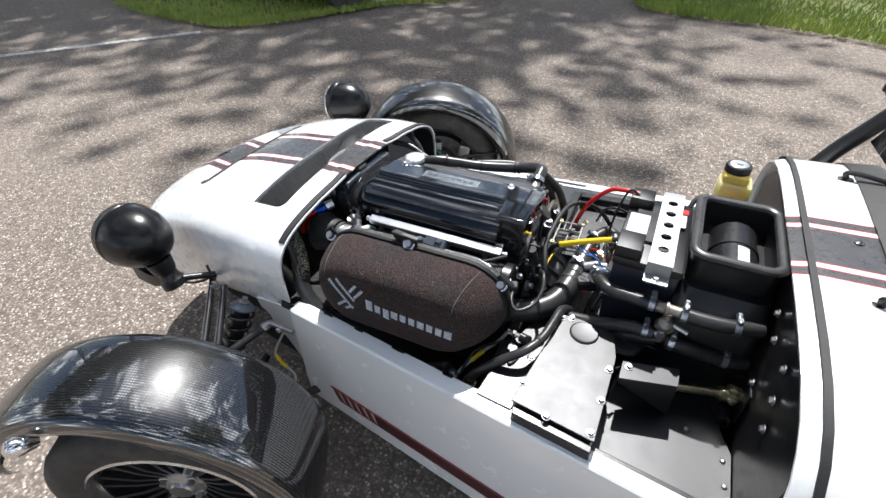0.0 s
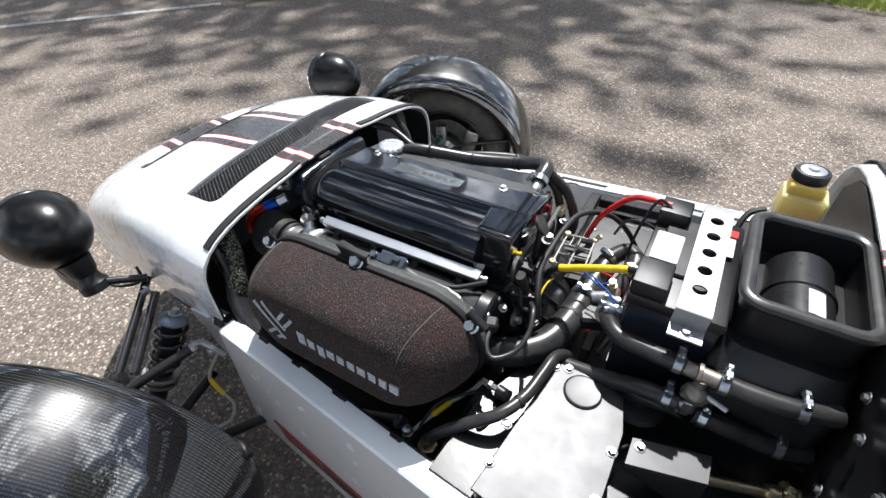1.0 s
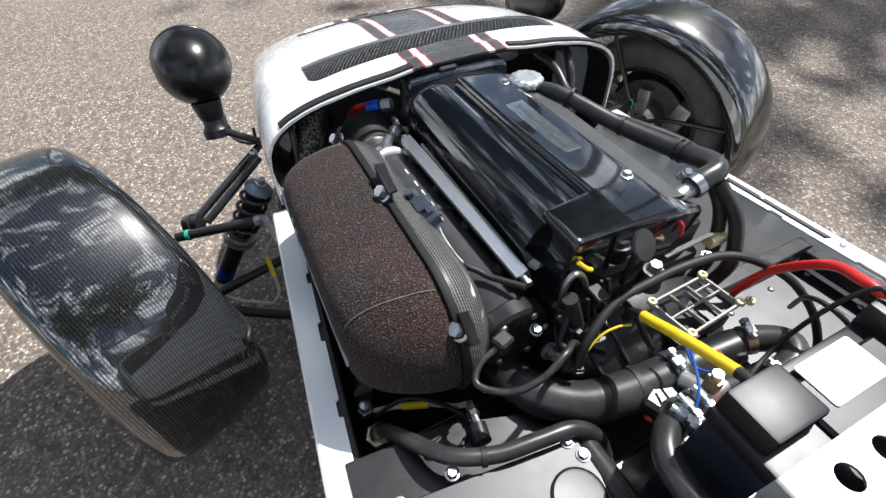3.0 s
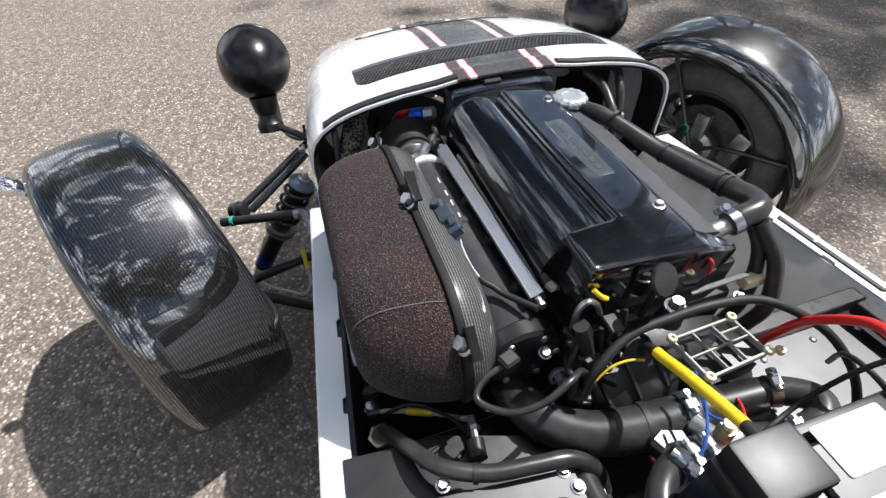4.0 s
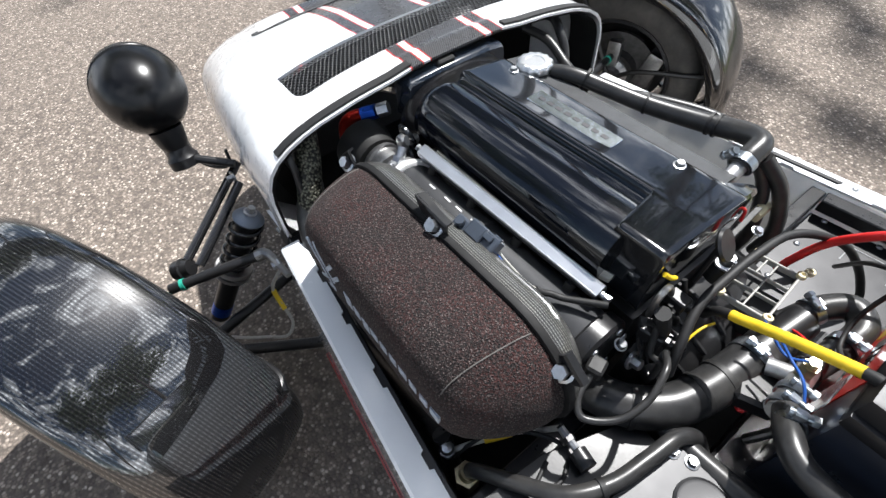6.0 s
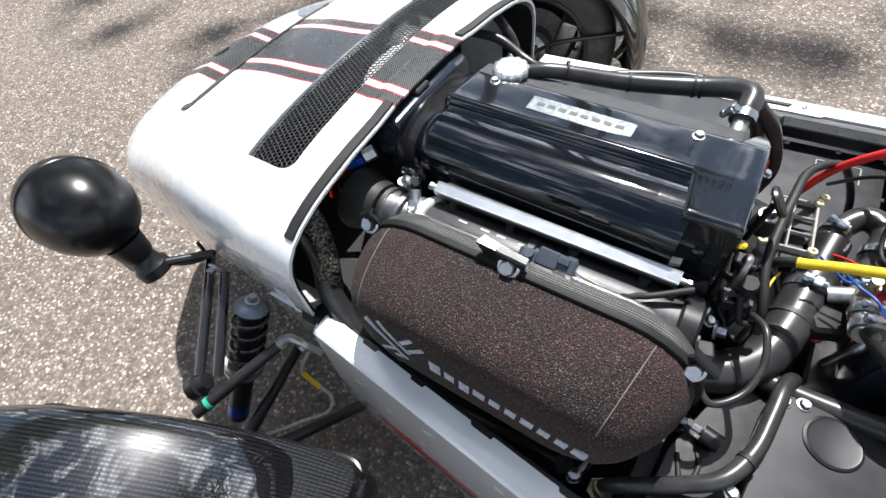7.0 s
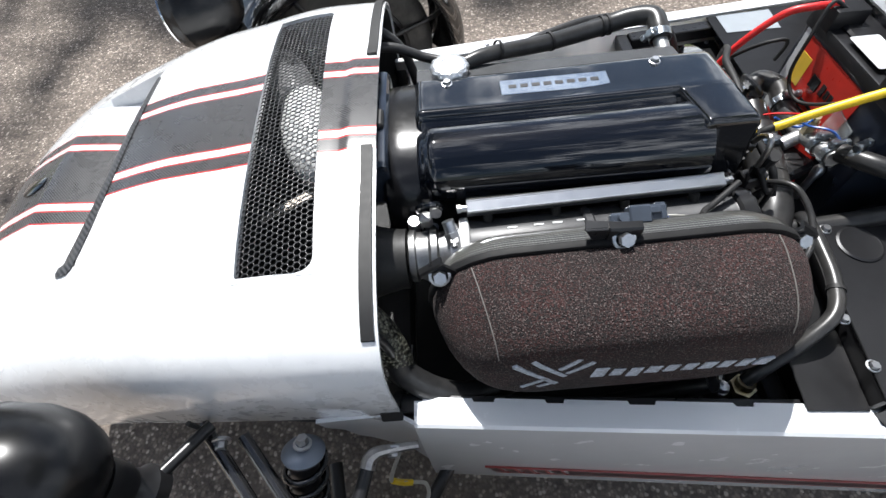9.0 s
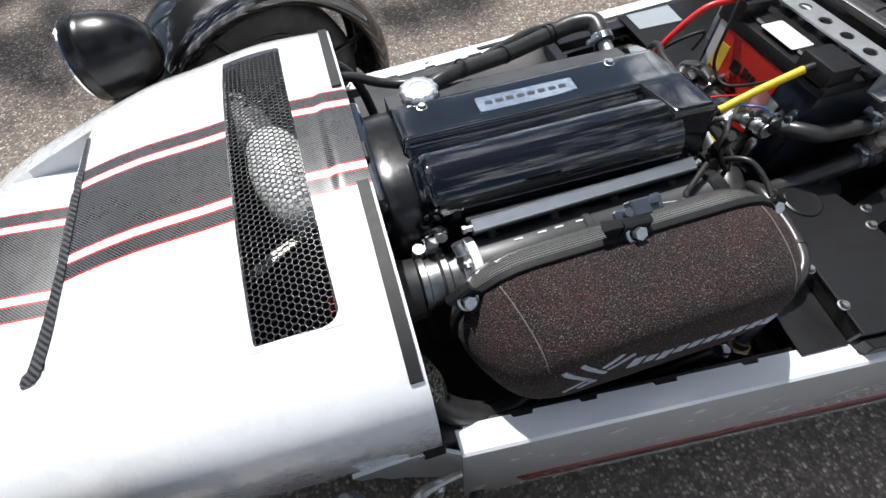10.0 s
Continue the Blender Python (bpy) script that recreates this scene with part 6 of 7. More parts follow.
H = (0.815, 0.972, -0.092, 0.138)
bm = bmesh.new()
loft(bm, [rr(H[0] + 0.004, H[1] - 0.004, H[2] + 0.004, H[3] - 0.004, 0.024, 0.60), rr(H[0], H[1], H[2], H[3], 0.026, 0.69), rr(H[0] + 0.008, H[1] - 0.008, H[2] + 0.008, H[3] - 0.008, 0.022, 0.69), rr(H[0] + 0.012, H[1] - 0.012, H[2] + 0.012, H[3] - 0.012, 0.02, 0.585)], cap=False)
part("intake", bm, M["satin"], heater, "black moulded intake")
bm = bmesh.new()
pts = rr(H[0] + 0.003, H[1] - 0.003, H[2] + 0.003, H[3] - 0.003, 0.026, 0.695)
ring = []
k = len(pts)
for i, p in enumerate(pts):
    d = (pts[(i + 1) % k] - pts[i - 1]).normalized()
    nrm = V(d.y, -d.x, 0)
    ring.append([p + nrm * 0.0105 * math.cos(a) + V(0, 0, 0.009 * math.sin(a)) for a in (2 * math.pi * j / 10 for j in range(10))])
loft(bm, ring + [ring[0]], cap=False)
part("rubber_edge", bm, M["hose"], heater, "fat black rubber edging")
bm = bmesh.new()
loft(bm, [rr(0.802, 0.972, -0.15, 0.14, 0.02, z) for z in (0.44, 0.59)] + [rr(0.806, 0.972, -0.142, 0.14, 0.026, 0.606), rr(0.815, 0.972, -0.112, 0.14, 0.028, 0.632)])
part("casing", bm, M["satin"], heater, "black moulded casing")
bm = bmesh.new()
lathe(bm, (0.9, -0.062, 0.632), (0, 1, 0), [(0, 0.0), (0, 0.04), (0.003, 0.046), (0.07, 0.046), (0.072, 0.049), (0.08, 0.049), (0.082, 0.046), (0.15, 0.046), (0.153, 0.04), (0.153, 0.0)], 36)
blower = part("blower", bm, M["powder"], heater, "black round blower drum")
bm = bmesh.new()
rows = []
for a in [radians(66 + 9 * i) for i in range(4)]:
    rows.append([V(0.9 + r * math.cos(a), y, 0.632 + r * math.sin(a)) for r, y in ((0.0472, -0.052), (0.0472, 0.0), (0.0462, 0.0), (0.0462, -0.052))])
loft(bm, rows)
part("paper_label", bm, M["label_white"], blower, "white paper label")

h1 = hose("heater_hose", [(0.655, -0.098, 0.585), (0.668, -0.13, 0.597), (0.69, -0.15, 0.60), (0.735, -0.155, 0.60), (0.782, -0.156, 0.600)], 0.0135, M["hose"], "black rubber heater hose from the engine")
clamp(h1, (0.772, -0.156, 0.60), (1, 0, 0), 0.0135)
clamp(h1, (0.663, -0.115, 0.592), (0.4, -1, 0.3), 0.0135)
h2 = hose("heater_hose", [(0.825, -0.16, 0.600), (0.87, -0.162, 0.601), (0.915, -0.158, 0.602), (0.965, -0.14, 0.6)], 0.0145, M["hose"], "black rubber hose from valve to heater")
clamp(h2, (0.832, -0.16, 0.6), (1, 0, 0), 0.0145)
clamp(h2, (0.922, -0.157, 0.602), (1, 0.1, 0), 0.0145)
h3 = hose("heater_hose", [(0.815, -0.172, 0.528), (0.87, -0.165, 0.518), (0.93, -0.155, 0.508), (0.97, -0.14, 0.504)], 0.0145, M["hose"], "black rubber return hose to the heater")
clamp(h3, (0.828, -0.171, 0.526), (1, 0, -0.1), 0.0145)
clamp(h3, (0.93, -0.155, 0.508), (1, 0.1, -0.1), 0.0145)
h4 = hose("heater_hose", [(0.55, -0.15, 0.49), (0.61, -0.165, 0.50), (0.68, -0.17, 0.515), (0.745, -0.18, 0.545), (0.79, -0.18, 0.545)], 0.0135, M["hose"], "long black rubber heater hose low beside the block")
clamp(h4, (0.775, -0.18, 0.546), (1, 0, 0), 0.0135)
hose("heater_hose", [(0.60, -0.14, 0.47), (0.66, -0.15, 0.47), (0.73, -0.165, 0.50), (0.80, -0.172, 0.525)], 0.0125, M["hose"], "second low black rubber heater hose")
valve = thing("heater_valve", (0.806, -0.165, 0.58), "brass and plated heater valve between the hoses", "valve")
bm = bmesh.new()
cyl(bm, (0.78, -0.158, 0.6), (0.83, -0.16, 0.6), 0.0115, seg=14)
lathe(bm, (0.797, -0.159, 0.6), (1, 0, 0), [(0, 0.0115), (0.001, 0.015), (0.006, 0.015), (0.007, 0.0115)], 16)
cyl(bm, (0.806, -0.165, 0.598), (0.808, -0.172, 0.53), 0.0095, seg=14)
box(bm, (0.806, -0.17, 0.566), (0.034, 0.018, 0.02), Matrix.Rotation(0.3, 4, "Y"), 0.004, 2)
lathe(bm, (0.806, -0.172, 0.572), (0.1, -0.5, 1), [(0, 0.014), (0.003, 0.016), (0.008, 0.014), (0.012, 0.007), (0.013, 0.0)], 16)
part("body", bm, M["dull_cast"], valve)
bm = bmesh.new()
cyl(bm, (0.82, -0.172, 0.575), (0.848, -0.18, 0.572), 0.004, seg=8)
cyl(bm, (0.79, -0.18, 0.545), (0.808, -0.172, 0.545), 0.009, seg=12)
box(bm, (0.803, -0.182, 0.545), (0.012, 0.008, 0.03), None, 0.001, 1)
part("spindle", bm, M["zinc"], valve)

# ---- brake fluid reservoir ----
res = thing("brake_reservoir", (0.885, 0.27, 0.6), "milky plastic brake reservoir with yellow fluid and black cap", "reservoir")
bm = bmesh.new()
box(bm, (0.89, 0.268, 0.654), (0.072, 0.062, 0.06), None, 0.010, 3)
part("tank", bm, M["tank"], res)
bm = bmesh.new()
box(bm, (0.886, 0.27, 0.69), (0.056, 0.055, 0.03), None, 0.010, 3)
part("fluid_top", bm, M["fluid"], res, "amber upper part of the tank")
bm = bmesh.new()
lathe(bm, (0.884, 0.273, 0.704), (0, 0, 1), [(0, 0.026), (0.002, 0.0285), (0.016, 0.0285), (0.019, 0.027), (0.02, 0.022), (0.0185, 0.021), (0.0185, 0.0)], 28)
cap = part("cap", bm, M["satin"], res, "ribbed black cap")
bm = bmesh.new()
lathe(bm, (0.884, 0.273, 0.7228), (0, 0, 1), [(0, 0.0205), (0.0012, 0.0205), (0.0018, 0.019), (0.0018, 0.009), (0.005, 0.008), (0.005, 0.0)], 24)
part("cap_top", bm, M["zinc"], cap, "silver printed cap top")
bm = bmesh.new()
box(bm, (0.89, 0.262, 0.54), (0.09, 0.06, 0.15), None, 0.008, 1)
part("master_cylinder", bm, M["cast"], res, "cast master cylinder below")
bm = bmesh.new()
tube(bm, [(0.845, 0.265, 0.63), (0.82, 0.25, 0.62), (0.81, 0.22, 0.59), (0.815, 0.2, 0.55)], 0.006, 8, 6)
part("pipe", bm, M["rubber"], res)

# ---- scuttle and windscreen ----
def scuttle_sec(x, grow=0.0):
    w, h, lo = 0.522 + grow + 0.03 * (x - 0.985), 0.722 + grow + 0.05 * (x - 0.985), 0.45
    pts = []
    for f in [1.0, 0.997, 0.985, 0.96, 0.92, 0.86, 0.78, 0.65, 0.5, 0.33, 0.19, 0.108, 0.0]:
        pts.append(V(x, -w * f, lo + (h - lo) * (1 - f**5) ** 0.27))
    pts = [V(x, -w, 0.2)] + pts
    return pts + [V(p.x, -p.y, p.z) for p in pts[-2::-1]]


bm = bmesh.new()
loft(bm, [scuttle_sec(0.985, -0.012), scuttle_sec(0.972, -0.012), scuttle_sec(0.972, -0.008), scuttle_sec(0.99, -0.004), scuttle_sec(1.0), scuttle_sec(1.06), scuttle_sec(1.112)], closed=False, cap=False)
scuttle = part("scuttle", bm, M["stripes"], car, "white scuttle panel with dark stripes", angle=0.5)
bm = bmesh.new()
loft(bm, [scuttle_sec(0.993, 0.001), scuttle_sec(0.993, 0.004), scuttle_sec(1.004, 0.004), scuttle_sec(1.004, 0.0)], closed=False, cap=False)
part("bonnet_seal", bm, M["matt"], scuttle, "black rubber bonnet seal")
bm = bmesh.new()
loft(bm, [scuttle_sec(1.112, 0.0), scuttle_sec(1.112, 0.004), scuttle_sec(1.18, 0.008), scuttle_sec(1.185, 0.0)], closed=False, cap=False)
part("screen_seal", bm, M["rubber"], scuttle, "grey-black windscreen seal")
bm = bmesh.new()
loft(bm, [scuttle_sec(1.18), scuttle_sec(1.30), scuttle_sec(1.9)], closed=False, cap=False)
part("cockpit_edge", bm, M["satin"], scuttle)
for x, y in ((1.094, 0.29), (1.086, -0.15)):
    bm = bmesh.new()
    z = 0.722 - 0.006 * abs(y)
    box(bm, (x, y, z), (0.03, 0.018, 0.012), None, 0.004, 2)
    tube(bm, [(x, y, z + 0.006), (x - 0.005, y, z + 0.018), (x + 0.02, y - 0.005, z + 0.022), (x + 0.075, y - 0.02, z + 0.02)], 0.0055, 8, 5)
    part("wiper_spindle", bm, M["satin"], scuttle, "black wiper spindle and arm")
bm = bmesh.new()
lathe(bm, (1.08, 0.024, 0.7225), (0, 0, 1), [(0, 0.009), (0.006, 0.008), (0.008, 0.004), (0.009, 0.0)], 14)
part("stud", bm, M["satin"], scuttle)
screen = thing("windscreen", (1.2, 0, 0.7), "black-framed upright windscreen on the scuttle", "windscreen")
for s in (-1, 1):
    bm = bmesh.new()
    foot = [(1.085, 0.522, 0.63), (1.12, 0.522, 0.70), (1.16, 0.52, 0.765)] if s > 0 else [(1.24, -0.515, 0.73), (1.245, -0.515, 0.80)]
    tube(bm, foot + [(1.25, s * 0.513, 0.92), (1.28, s * 0.505, 1.02)], 0.021, 12, 4)
    part("pillar", bm, M["satin"], screen, "black screen pillar")
bm = bmesh.new()
tube(bm, [(1.28, -0.505, 1.02), (1.285, 0, 1.04), (1.28, 0.505, 1.02)], 0.01, 10, 8)
part("top_rail", bm, M["satin"], screen)
bm = bmesh.new()
loft(bm, [[V(1.22, -0.49, 0.76), V(1.19, 0, 0.75), V(1.165, 0.5, 0.735)], [V(1.28, -0.495, 1.02), V(1.284, 0, 1.04), V(1.28, 0.495, 1.02)]], closed=False, cap=False)
pane = part("pane", bm, M["glass"], screen, "clear screen glass")
pane.visible_shadow = False
bm = bmesh.new()
cyl(bm, (1.19, 0.515, 0.80), (1.15, 0.515, 0.855), 0.009, seg=10)
box(bm, (1.145, 0.515, 0.862), (0.02, 0.012, 0.02), None, 0.003, 1)
part("mirror_arm", bm, M["satin"], screen, "black mirror arm")

# ---- hoses and cables over the engine ----
top_hose = hose("coolant_hose", [(0.128, 0.085, 0.662), (0.17, 0.1, 0.664), (0.27, 0.140, 0.648), (0.36, 0.168, 0.648), (0.41, 0.172, 0.658), (0.44, 0.155, 0.666), (0.443, 0.128, 0.660), (0.443, 0.112, 0.652)], [0.0105, 0.012, 0.0133, 0.0145, 0.0152, 0.0155, 0.0155, 0.0152], M["hose"], "fat black coolant hose along the cam cover")
clamp(top_hose, (0.443, 0.117, 0.655), (0, 1, 0.35), 0.0158, 0.012, (-1, 0, 0.6))
for p, d in (((0.185, 0.105, 0.666), (1, 0.4, -0.2)), ((0.275, 0.142, 0.648), (1, 0.35, 0)), ((0.365, 0.169, 0.649), (1, 0.15, 0.1)), ((0.375, 0.170, 0.650), (1, 0.15, 0.1))):
    band(top_hose, p, d, 0.0138 if p[0] < 0.3 else 0.0152, 0.004)
bm = bmesh.new()
cyl(bm, (0.443, 0.115, 0.653), (0.443, 0.075, 0.64), 0.011, seg=14)
part("stub", bm, M["cast"], top_hose, "cast metal hose stub")
hose("breather_hose", [(-0.05, 0.20, 0.63), (0.01, 0.205, 0.625), (0.07, 0.195, 0.605), (0.12, 0.178, 0.605), (0.2, 0.140, 0.637), (0.27, 0.164, 0.645), (0.34, 0.190, 0.646), (0.39, 0.196, 0.645)], 0.0085, M["hose"], "thin black breather hose along the fat one")
cable("drop_hose", [(0.44, 0.145, 0.66), (0.47, 0.16, 0.61), (0.49, 0.155, 0.54), (0.485, 0.15, 0.48)], 0.0095, M["hose"], "black rubber hose dropping beside the engine")
cable("drop_hose", [(0.455, 0.15, 0.655), (0.49, 0.168, 0.61), (0.515, 0.165, 0.55), (0.51, 0.16, 0.5)], 0.0105, M["hose"], "second black hose dropping beside the engine")

elbow = hose("radiator_hose", [(0.46, -0.19, 0.475), (0.505, -0.196, 0.497), (0.545, -0.182, 0.505), (0.578, -0.145, 0.508), (0.594, -0.095, 0.514), (0.604, -0.03, 0.525), (0.609, 0.015, 0.533)], 0.0265, M["hose"], "thick black rubber elbow hose behind the engine", seg=24)
for p, d in (((0.549, -0.18, 0.505), (0.7, 0.6, 0)), ((0.590, -0.108, 0.512), (0.3, 1, 0.1)), ((0.597, -0.075, 0.5165), (0.2, 1, 0.1))):
    band(elbow, p, d, 0.0266, 0.007, M["rubber"], "moulding_band")
clamp(elbow, (0.6045, -0.025, 0.526), (0.12, 1, 0.18), 0.0268, 0.014, (0, 0, 1))
bm = bmesh.new()
cyl(bm, (0.606, 0.0, 0.53), (0.615, 0.06, 0.541), 0.022, seg=20)
part("metal_stub", bm, M["satin"], elbow)
bend = hose("water_hose", [(0.60, 0.04, 0.53), (0.62, 0.09, 0.545), (0.645, 0.11, 0.555), (0.665, 0.085, 0.555), (0.66, 0.04, 0.545), (0.65, -0.01, 0.55)], 0.017, M["hose"], "black rubber hose bending back to the thermostat")
clamp(bend, (0.615, 0.08, 0.541), (0.4, 1, 0.2), 0.0172, 0.012)
clamp(bend, (0.662, 0.055, 0.548), (-0.1, -1, -0.1), 0.0172, 0.012)
stat = thing("thermostat_housing", (0.64, -0.03, 0.54), "plated water pipe tee with blue and red wires", "thermostat")
bm = bmesh.new()
cyl(bm, (0.65, 0.0, 0.552), (0.652, -0.1, 0.575), 0.0125, seg=16)
cyl(bm, (0.645, -0.03, 0.555), (0.62, -0.035, 0.545), 0.011, seg=14)
part("tee", bm, M["cast"], stat)
bm = bmesh.new()
cyl(bm, (0.648, -0.035, 0.562), (0.646, -0.035, 0.59), 0.009, seg=6)
cyl(bm, (0.646, -0.035, 0.59), (0.645, -0.036, 0.6), 0.006, seg=10)
part("sender", bm, M["brass"], stat, "brass temperature sender")
clamp(stat, (0.651, -0.065, 0.567), (0, -1, 0.2), 0.014, 0.011)
clamp(stat, (0.6525, -0.09, 0.573), (0, -1, 0.2), 0.0145, 0.011)
bm = bmesh.new()
box(bm, (0.628, -0.055, 0.525), (0.05, 0.06, 0.03), Matrix.Rotation(0.4, 4, "Z"), 0.005, 1)
part("base", bm, M["satin"], stat)
for pts, mat in (([(0.585, -0.03, 0.60), (0.605, -0.035, 0.59), (0.625, -0.04, 0.585), (0.645, -0.036, 0.598)], "blue"), ([(0.60, 0.03, 0.545), (0.62, 0.02, 0.56), (0.64, 0.0, 0.575), (0.646, -0.03, 0.596)], "red"), ([(0.61, -0.04, 0.6), (0.63, -0.05, 0.595), (0.65, -0.07, 0.60), (0.67, -0.09, 0.58)], "blue")):
    bm = bmesh.new()
    tube(bm, pts, 0.0017, 8, 6)
    part("wire", bm, M[mat], stat)
bm = bmesh.new()
box(bm, (0.63, -0.08, 0.512), (0.012, 0.016, 0.010), Matrix.Rotation(0.5, 4, "Z"), 0.003, 1)
part("red_plug", bm, M["red"], stat, "red plug")

p_hose = hose("clutch_hose", [(0.474, -0.372, 0.445), (0.49, -0.364, 0.468), (0.53, -0.345, 0.505), (0.57, -0.318, 0.527), (0.592, -0.272, 0.529), (0.60, -0.222, 0.530), (0.606, -0.178, 0.527), (0.62, -0.15, 0.505), (0.635, -0.14, 0.47)], 0.0095, M["hose"], "black rubber hose looped over the pedal box")
band(p_hose, (0.588, -0.285, 0.529), (0.4, 1, 0), 0.0096)
filler = thing("fluid_union", (0.474, -0.378, 0.43), "yellow-plated hexagon union beside the rail", "union")
bm = bmesh.new()
cyl(bm, (0.474, -0.377, 0.40), (0.474, -0.376, 0.437), 0.017, seg=6)
cyl(bm, (0.474, -0.376, 0.437), (0.475, -0.373, 0.447), 0.012, seg=16)
part("hexagon", bm, M["brass"], filler)
bm = bmesh.new()
cyl(bm, (0.437, -0.379, 0.39), (0.437, -0.379, 0.44), 0.008, seg=12)
cyl(bm, (0.437, -0.379, 0.44), (0.437, -0.379, 0.447), 0.011, seg=6)
lathe(bm, (0.437, -0.379, 0.447), (0, 0, 1), [(0, 0.008), (0.005, 0.0095), (0.01, 0.007), (0.012, 0.0)], 14)
part("bleed_cap", bm, M["zinc"], filler, "silver bleed nipple cap")
cable("speed_wire", [(0.44, -0.372, 0.437), (0.455, -0.34, 0.448), (0.475, -0.30, 0.455), (0.50, -0.27, 0.47), (0.515, -0.262, 0.5)], 0.0038, M["grey_wire"], "grey sheathed sensor wire")
cable("yellow_tape", [(0.458, -0.334, 0.449), (0.466, -0.318, 0.452), (0.474, -0.302, 0.455)], 0.0055, M["yellow"], "yellow tape round the grey wire")
cable("loop_wire", [(0.44, -0.39, 0.41), (0.46, -0.33, 0.47), (0.49, -0.29, 0.475), (0.53, -0.27, 0.48), (0.555, -0.3, 0.488), (0.545, -0.335, 0.489), (0.53, -0.3, 0.487)], 0.003, M["matt"], "thin black looped wire on the plate")

# sensor wire behind the filter
cable("crank_lead", [(0.505, -0.222, 0.585), (0.512, -0.25, 0.578), (0.53, -0.262, 0.572), (0.555, -0.235, 0.575), (0.562, -0.2, 0.588), (0.553, -0.165, 0.6), (0.54, -0.14, 0.585), (0.545, -0.12, 0.55)], 0.0042, M["hose"], "black corrugated sensor lead looping behind the filter")
bm = bmesh.new()
box(bm, (0.503, -0.215, 0.587), (0.02, 0.022, 0.02), Matrix.Rotation(0.3, 4, "Z"), 0.003, 1)
solo("sensor_plug", bm, M["matt"], "black ribbed sensor plug", "connector")

# yellow, red and black battery leads
cable("earth_lead", [(0.559, -0.0665, 0.6165), (0.57, -0.0675, 0.6215), (0.60, -0.070, 0.638), (0.64, -0.075, 0.659), (0.667, -0.079, 0.673)], 0.0064, M["yellow"], "battery lead in a bright yellow sleeve", 12)
cable("earth_lead_end", [(0.660, -0.078, 0.6695), (0.675, -0.081, 0.677), (0.69, -0.085, 0.682)], 0.0058, M["matt"], "black heat-shrink end of the yellow lead", 10)
cable("earth_lead_tail", [(0.535, -0.055, 0.575), (0.545, -0.063, 0.603), (0.561, -0.067, 0.618)], 0.006, M["matt"], "black front end of the yellow lead", 10)
cable("power_lead", [(0.553, 0.128, 0.525), (0.558, 0.126, 0.556), (0.578, 0.122, 0.615), (0.62, 0.112, 0.673), (0.655, 0.1, 0.69), (0.69, 0.095, 0.692)], 0.0056, M["red"], "thick red battery lead arching to the terminal", 12)
cable("black_lead", [(0.555, -0.14, 0.555), (0.545, -0.125, 0.59), (0.53, -0.08, 0.614), (0.53, -0.025, 0.626), (0.533, 0.02, 0.632), (0.54, 0.072, 0.63), (0.56, 0.11, 0.622), (0.59, 0.16, 0.59), (0.62, 0.205, 0.535), (0.645, 0.225, 0.485), (0.66, 0.23, 0.445)], 0.0056, M["matt"], "black lead arching over the fuse tray", 10)
cable("thin_lead", [(0.695, 0.085, 0.69), (0.67, 0.09, 0.70), (0.655, 0.075, 0.66), (0.648, 0.06, 0.60), (0.655, 0.02, 0.58), (0.67, -0.04, 0.625), (0.672, -0.07, 0.66)], 0.0028, M["matt"], "thin black lead hanging before the battery")
cable("thin_lead", [(0.60, 0.20, 0.52), (0.62, 0.14, 0.60), (0.65, 0.12, 0.625), (0.68, 0.14, 0.6), (0.70, 0.17, 0.55)], 0.0032, M["matt"], "thin black lead looping behind the battery")
cable("yellow_green_wire", [(0.548, -0.125, 0.565), (0.545, -0.105, 0.583), (0.547, -0.085, 0.59), (0.552, -0.068, 0.59)], 0.0016, M["yellow"], "thin yellow-green earth wire")
cable("red_wire", [(0.484, 0.045, 0.655), (0.49, 0.05, 0.648), (0.492, 0.05, 0.632)], 0.0022, M["red"], "short red wire at the cam cover")
cable("yellow_wire", [(0.49, -0.115, 0.662), (0.495, -0.105, 0.652), (0.497, -0.098, 0.648)], 0.003, M["yellow"], "short yellow wire end under the cover")
random.seed(5)
for i in range(8):
    y = -0.15 + 0.012 * i
    x0 = 0.496 + random.uniform(0, 0.014)
    pts = [V(x0, y, 0.62 + random.uniform(-0.02, 0.01))]
    for k in range(4):
        pts.append(pts[-1] + V(random.uniform(0.0, 0.014), random.uniform(-0.015, 0.015), random.uniform(-0.045, -0.005)))
    cable("loom_wire", pts, random.choice((0.002, 0.003, 0.004)), M["matt"], "black taped wiring behind the engine")

# fuse tray: open lattice with cream bushes
tray = thing("fuse_tray", (0.56, 0.05, 0.56), "black plastic lattice tray with cream corner bushes", "tray")
bm = bmesh.new()
A, B, C, D = V(0.528, -0.004, 0.563), V(0.526, 0.085, 0.567), V(0.580, 0.094, 0.565), V(0.586, 0.004, 0.563)


def slat(p, q, w=0.0024, h=0.007):
    d = q - p
    box(bm, (p + q) / 2, (d.length, w, h), d.to_track_quat("X", "Z").to_matrix().to_4x4(), 0.0008, 1)


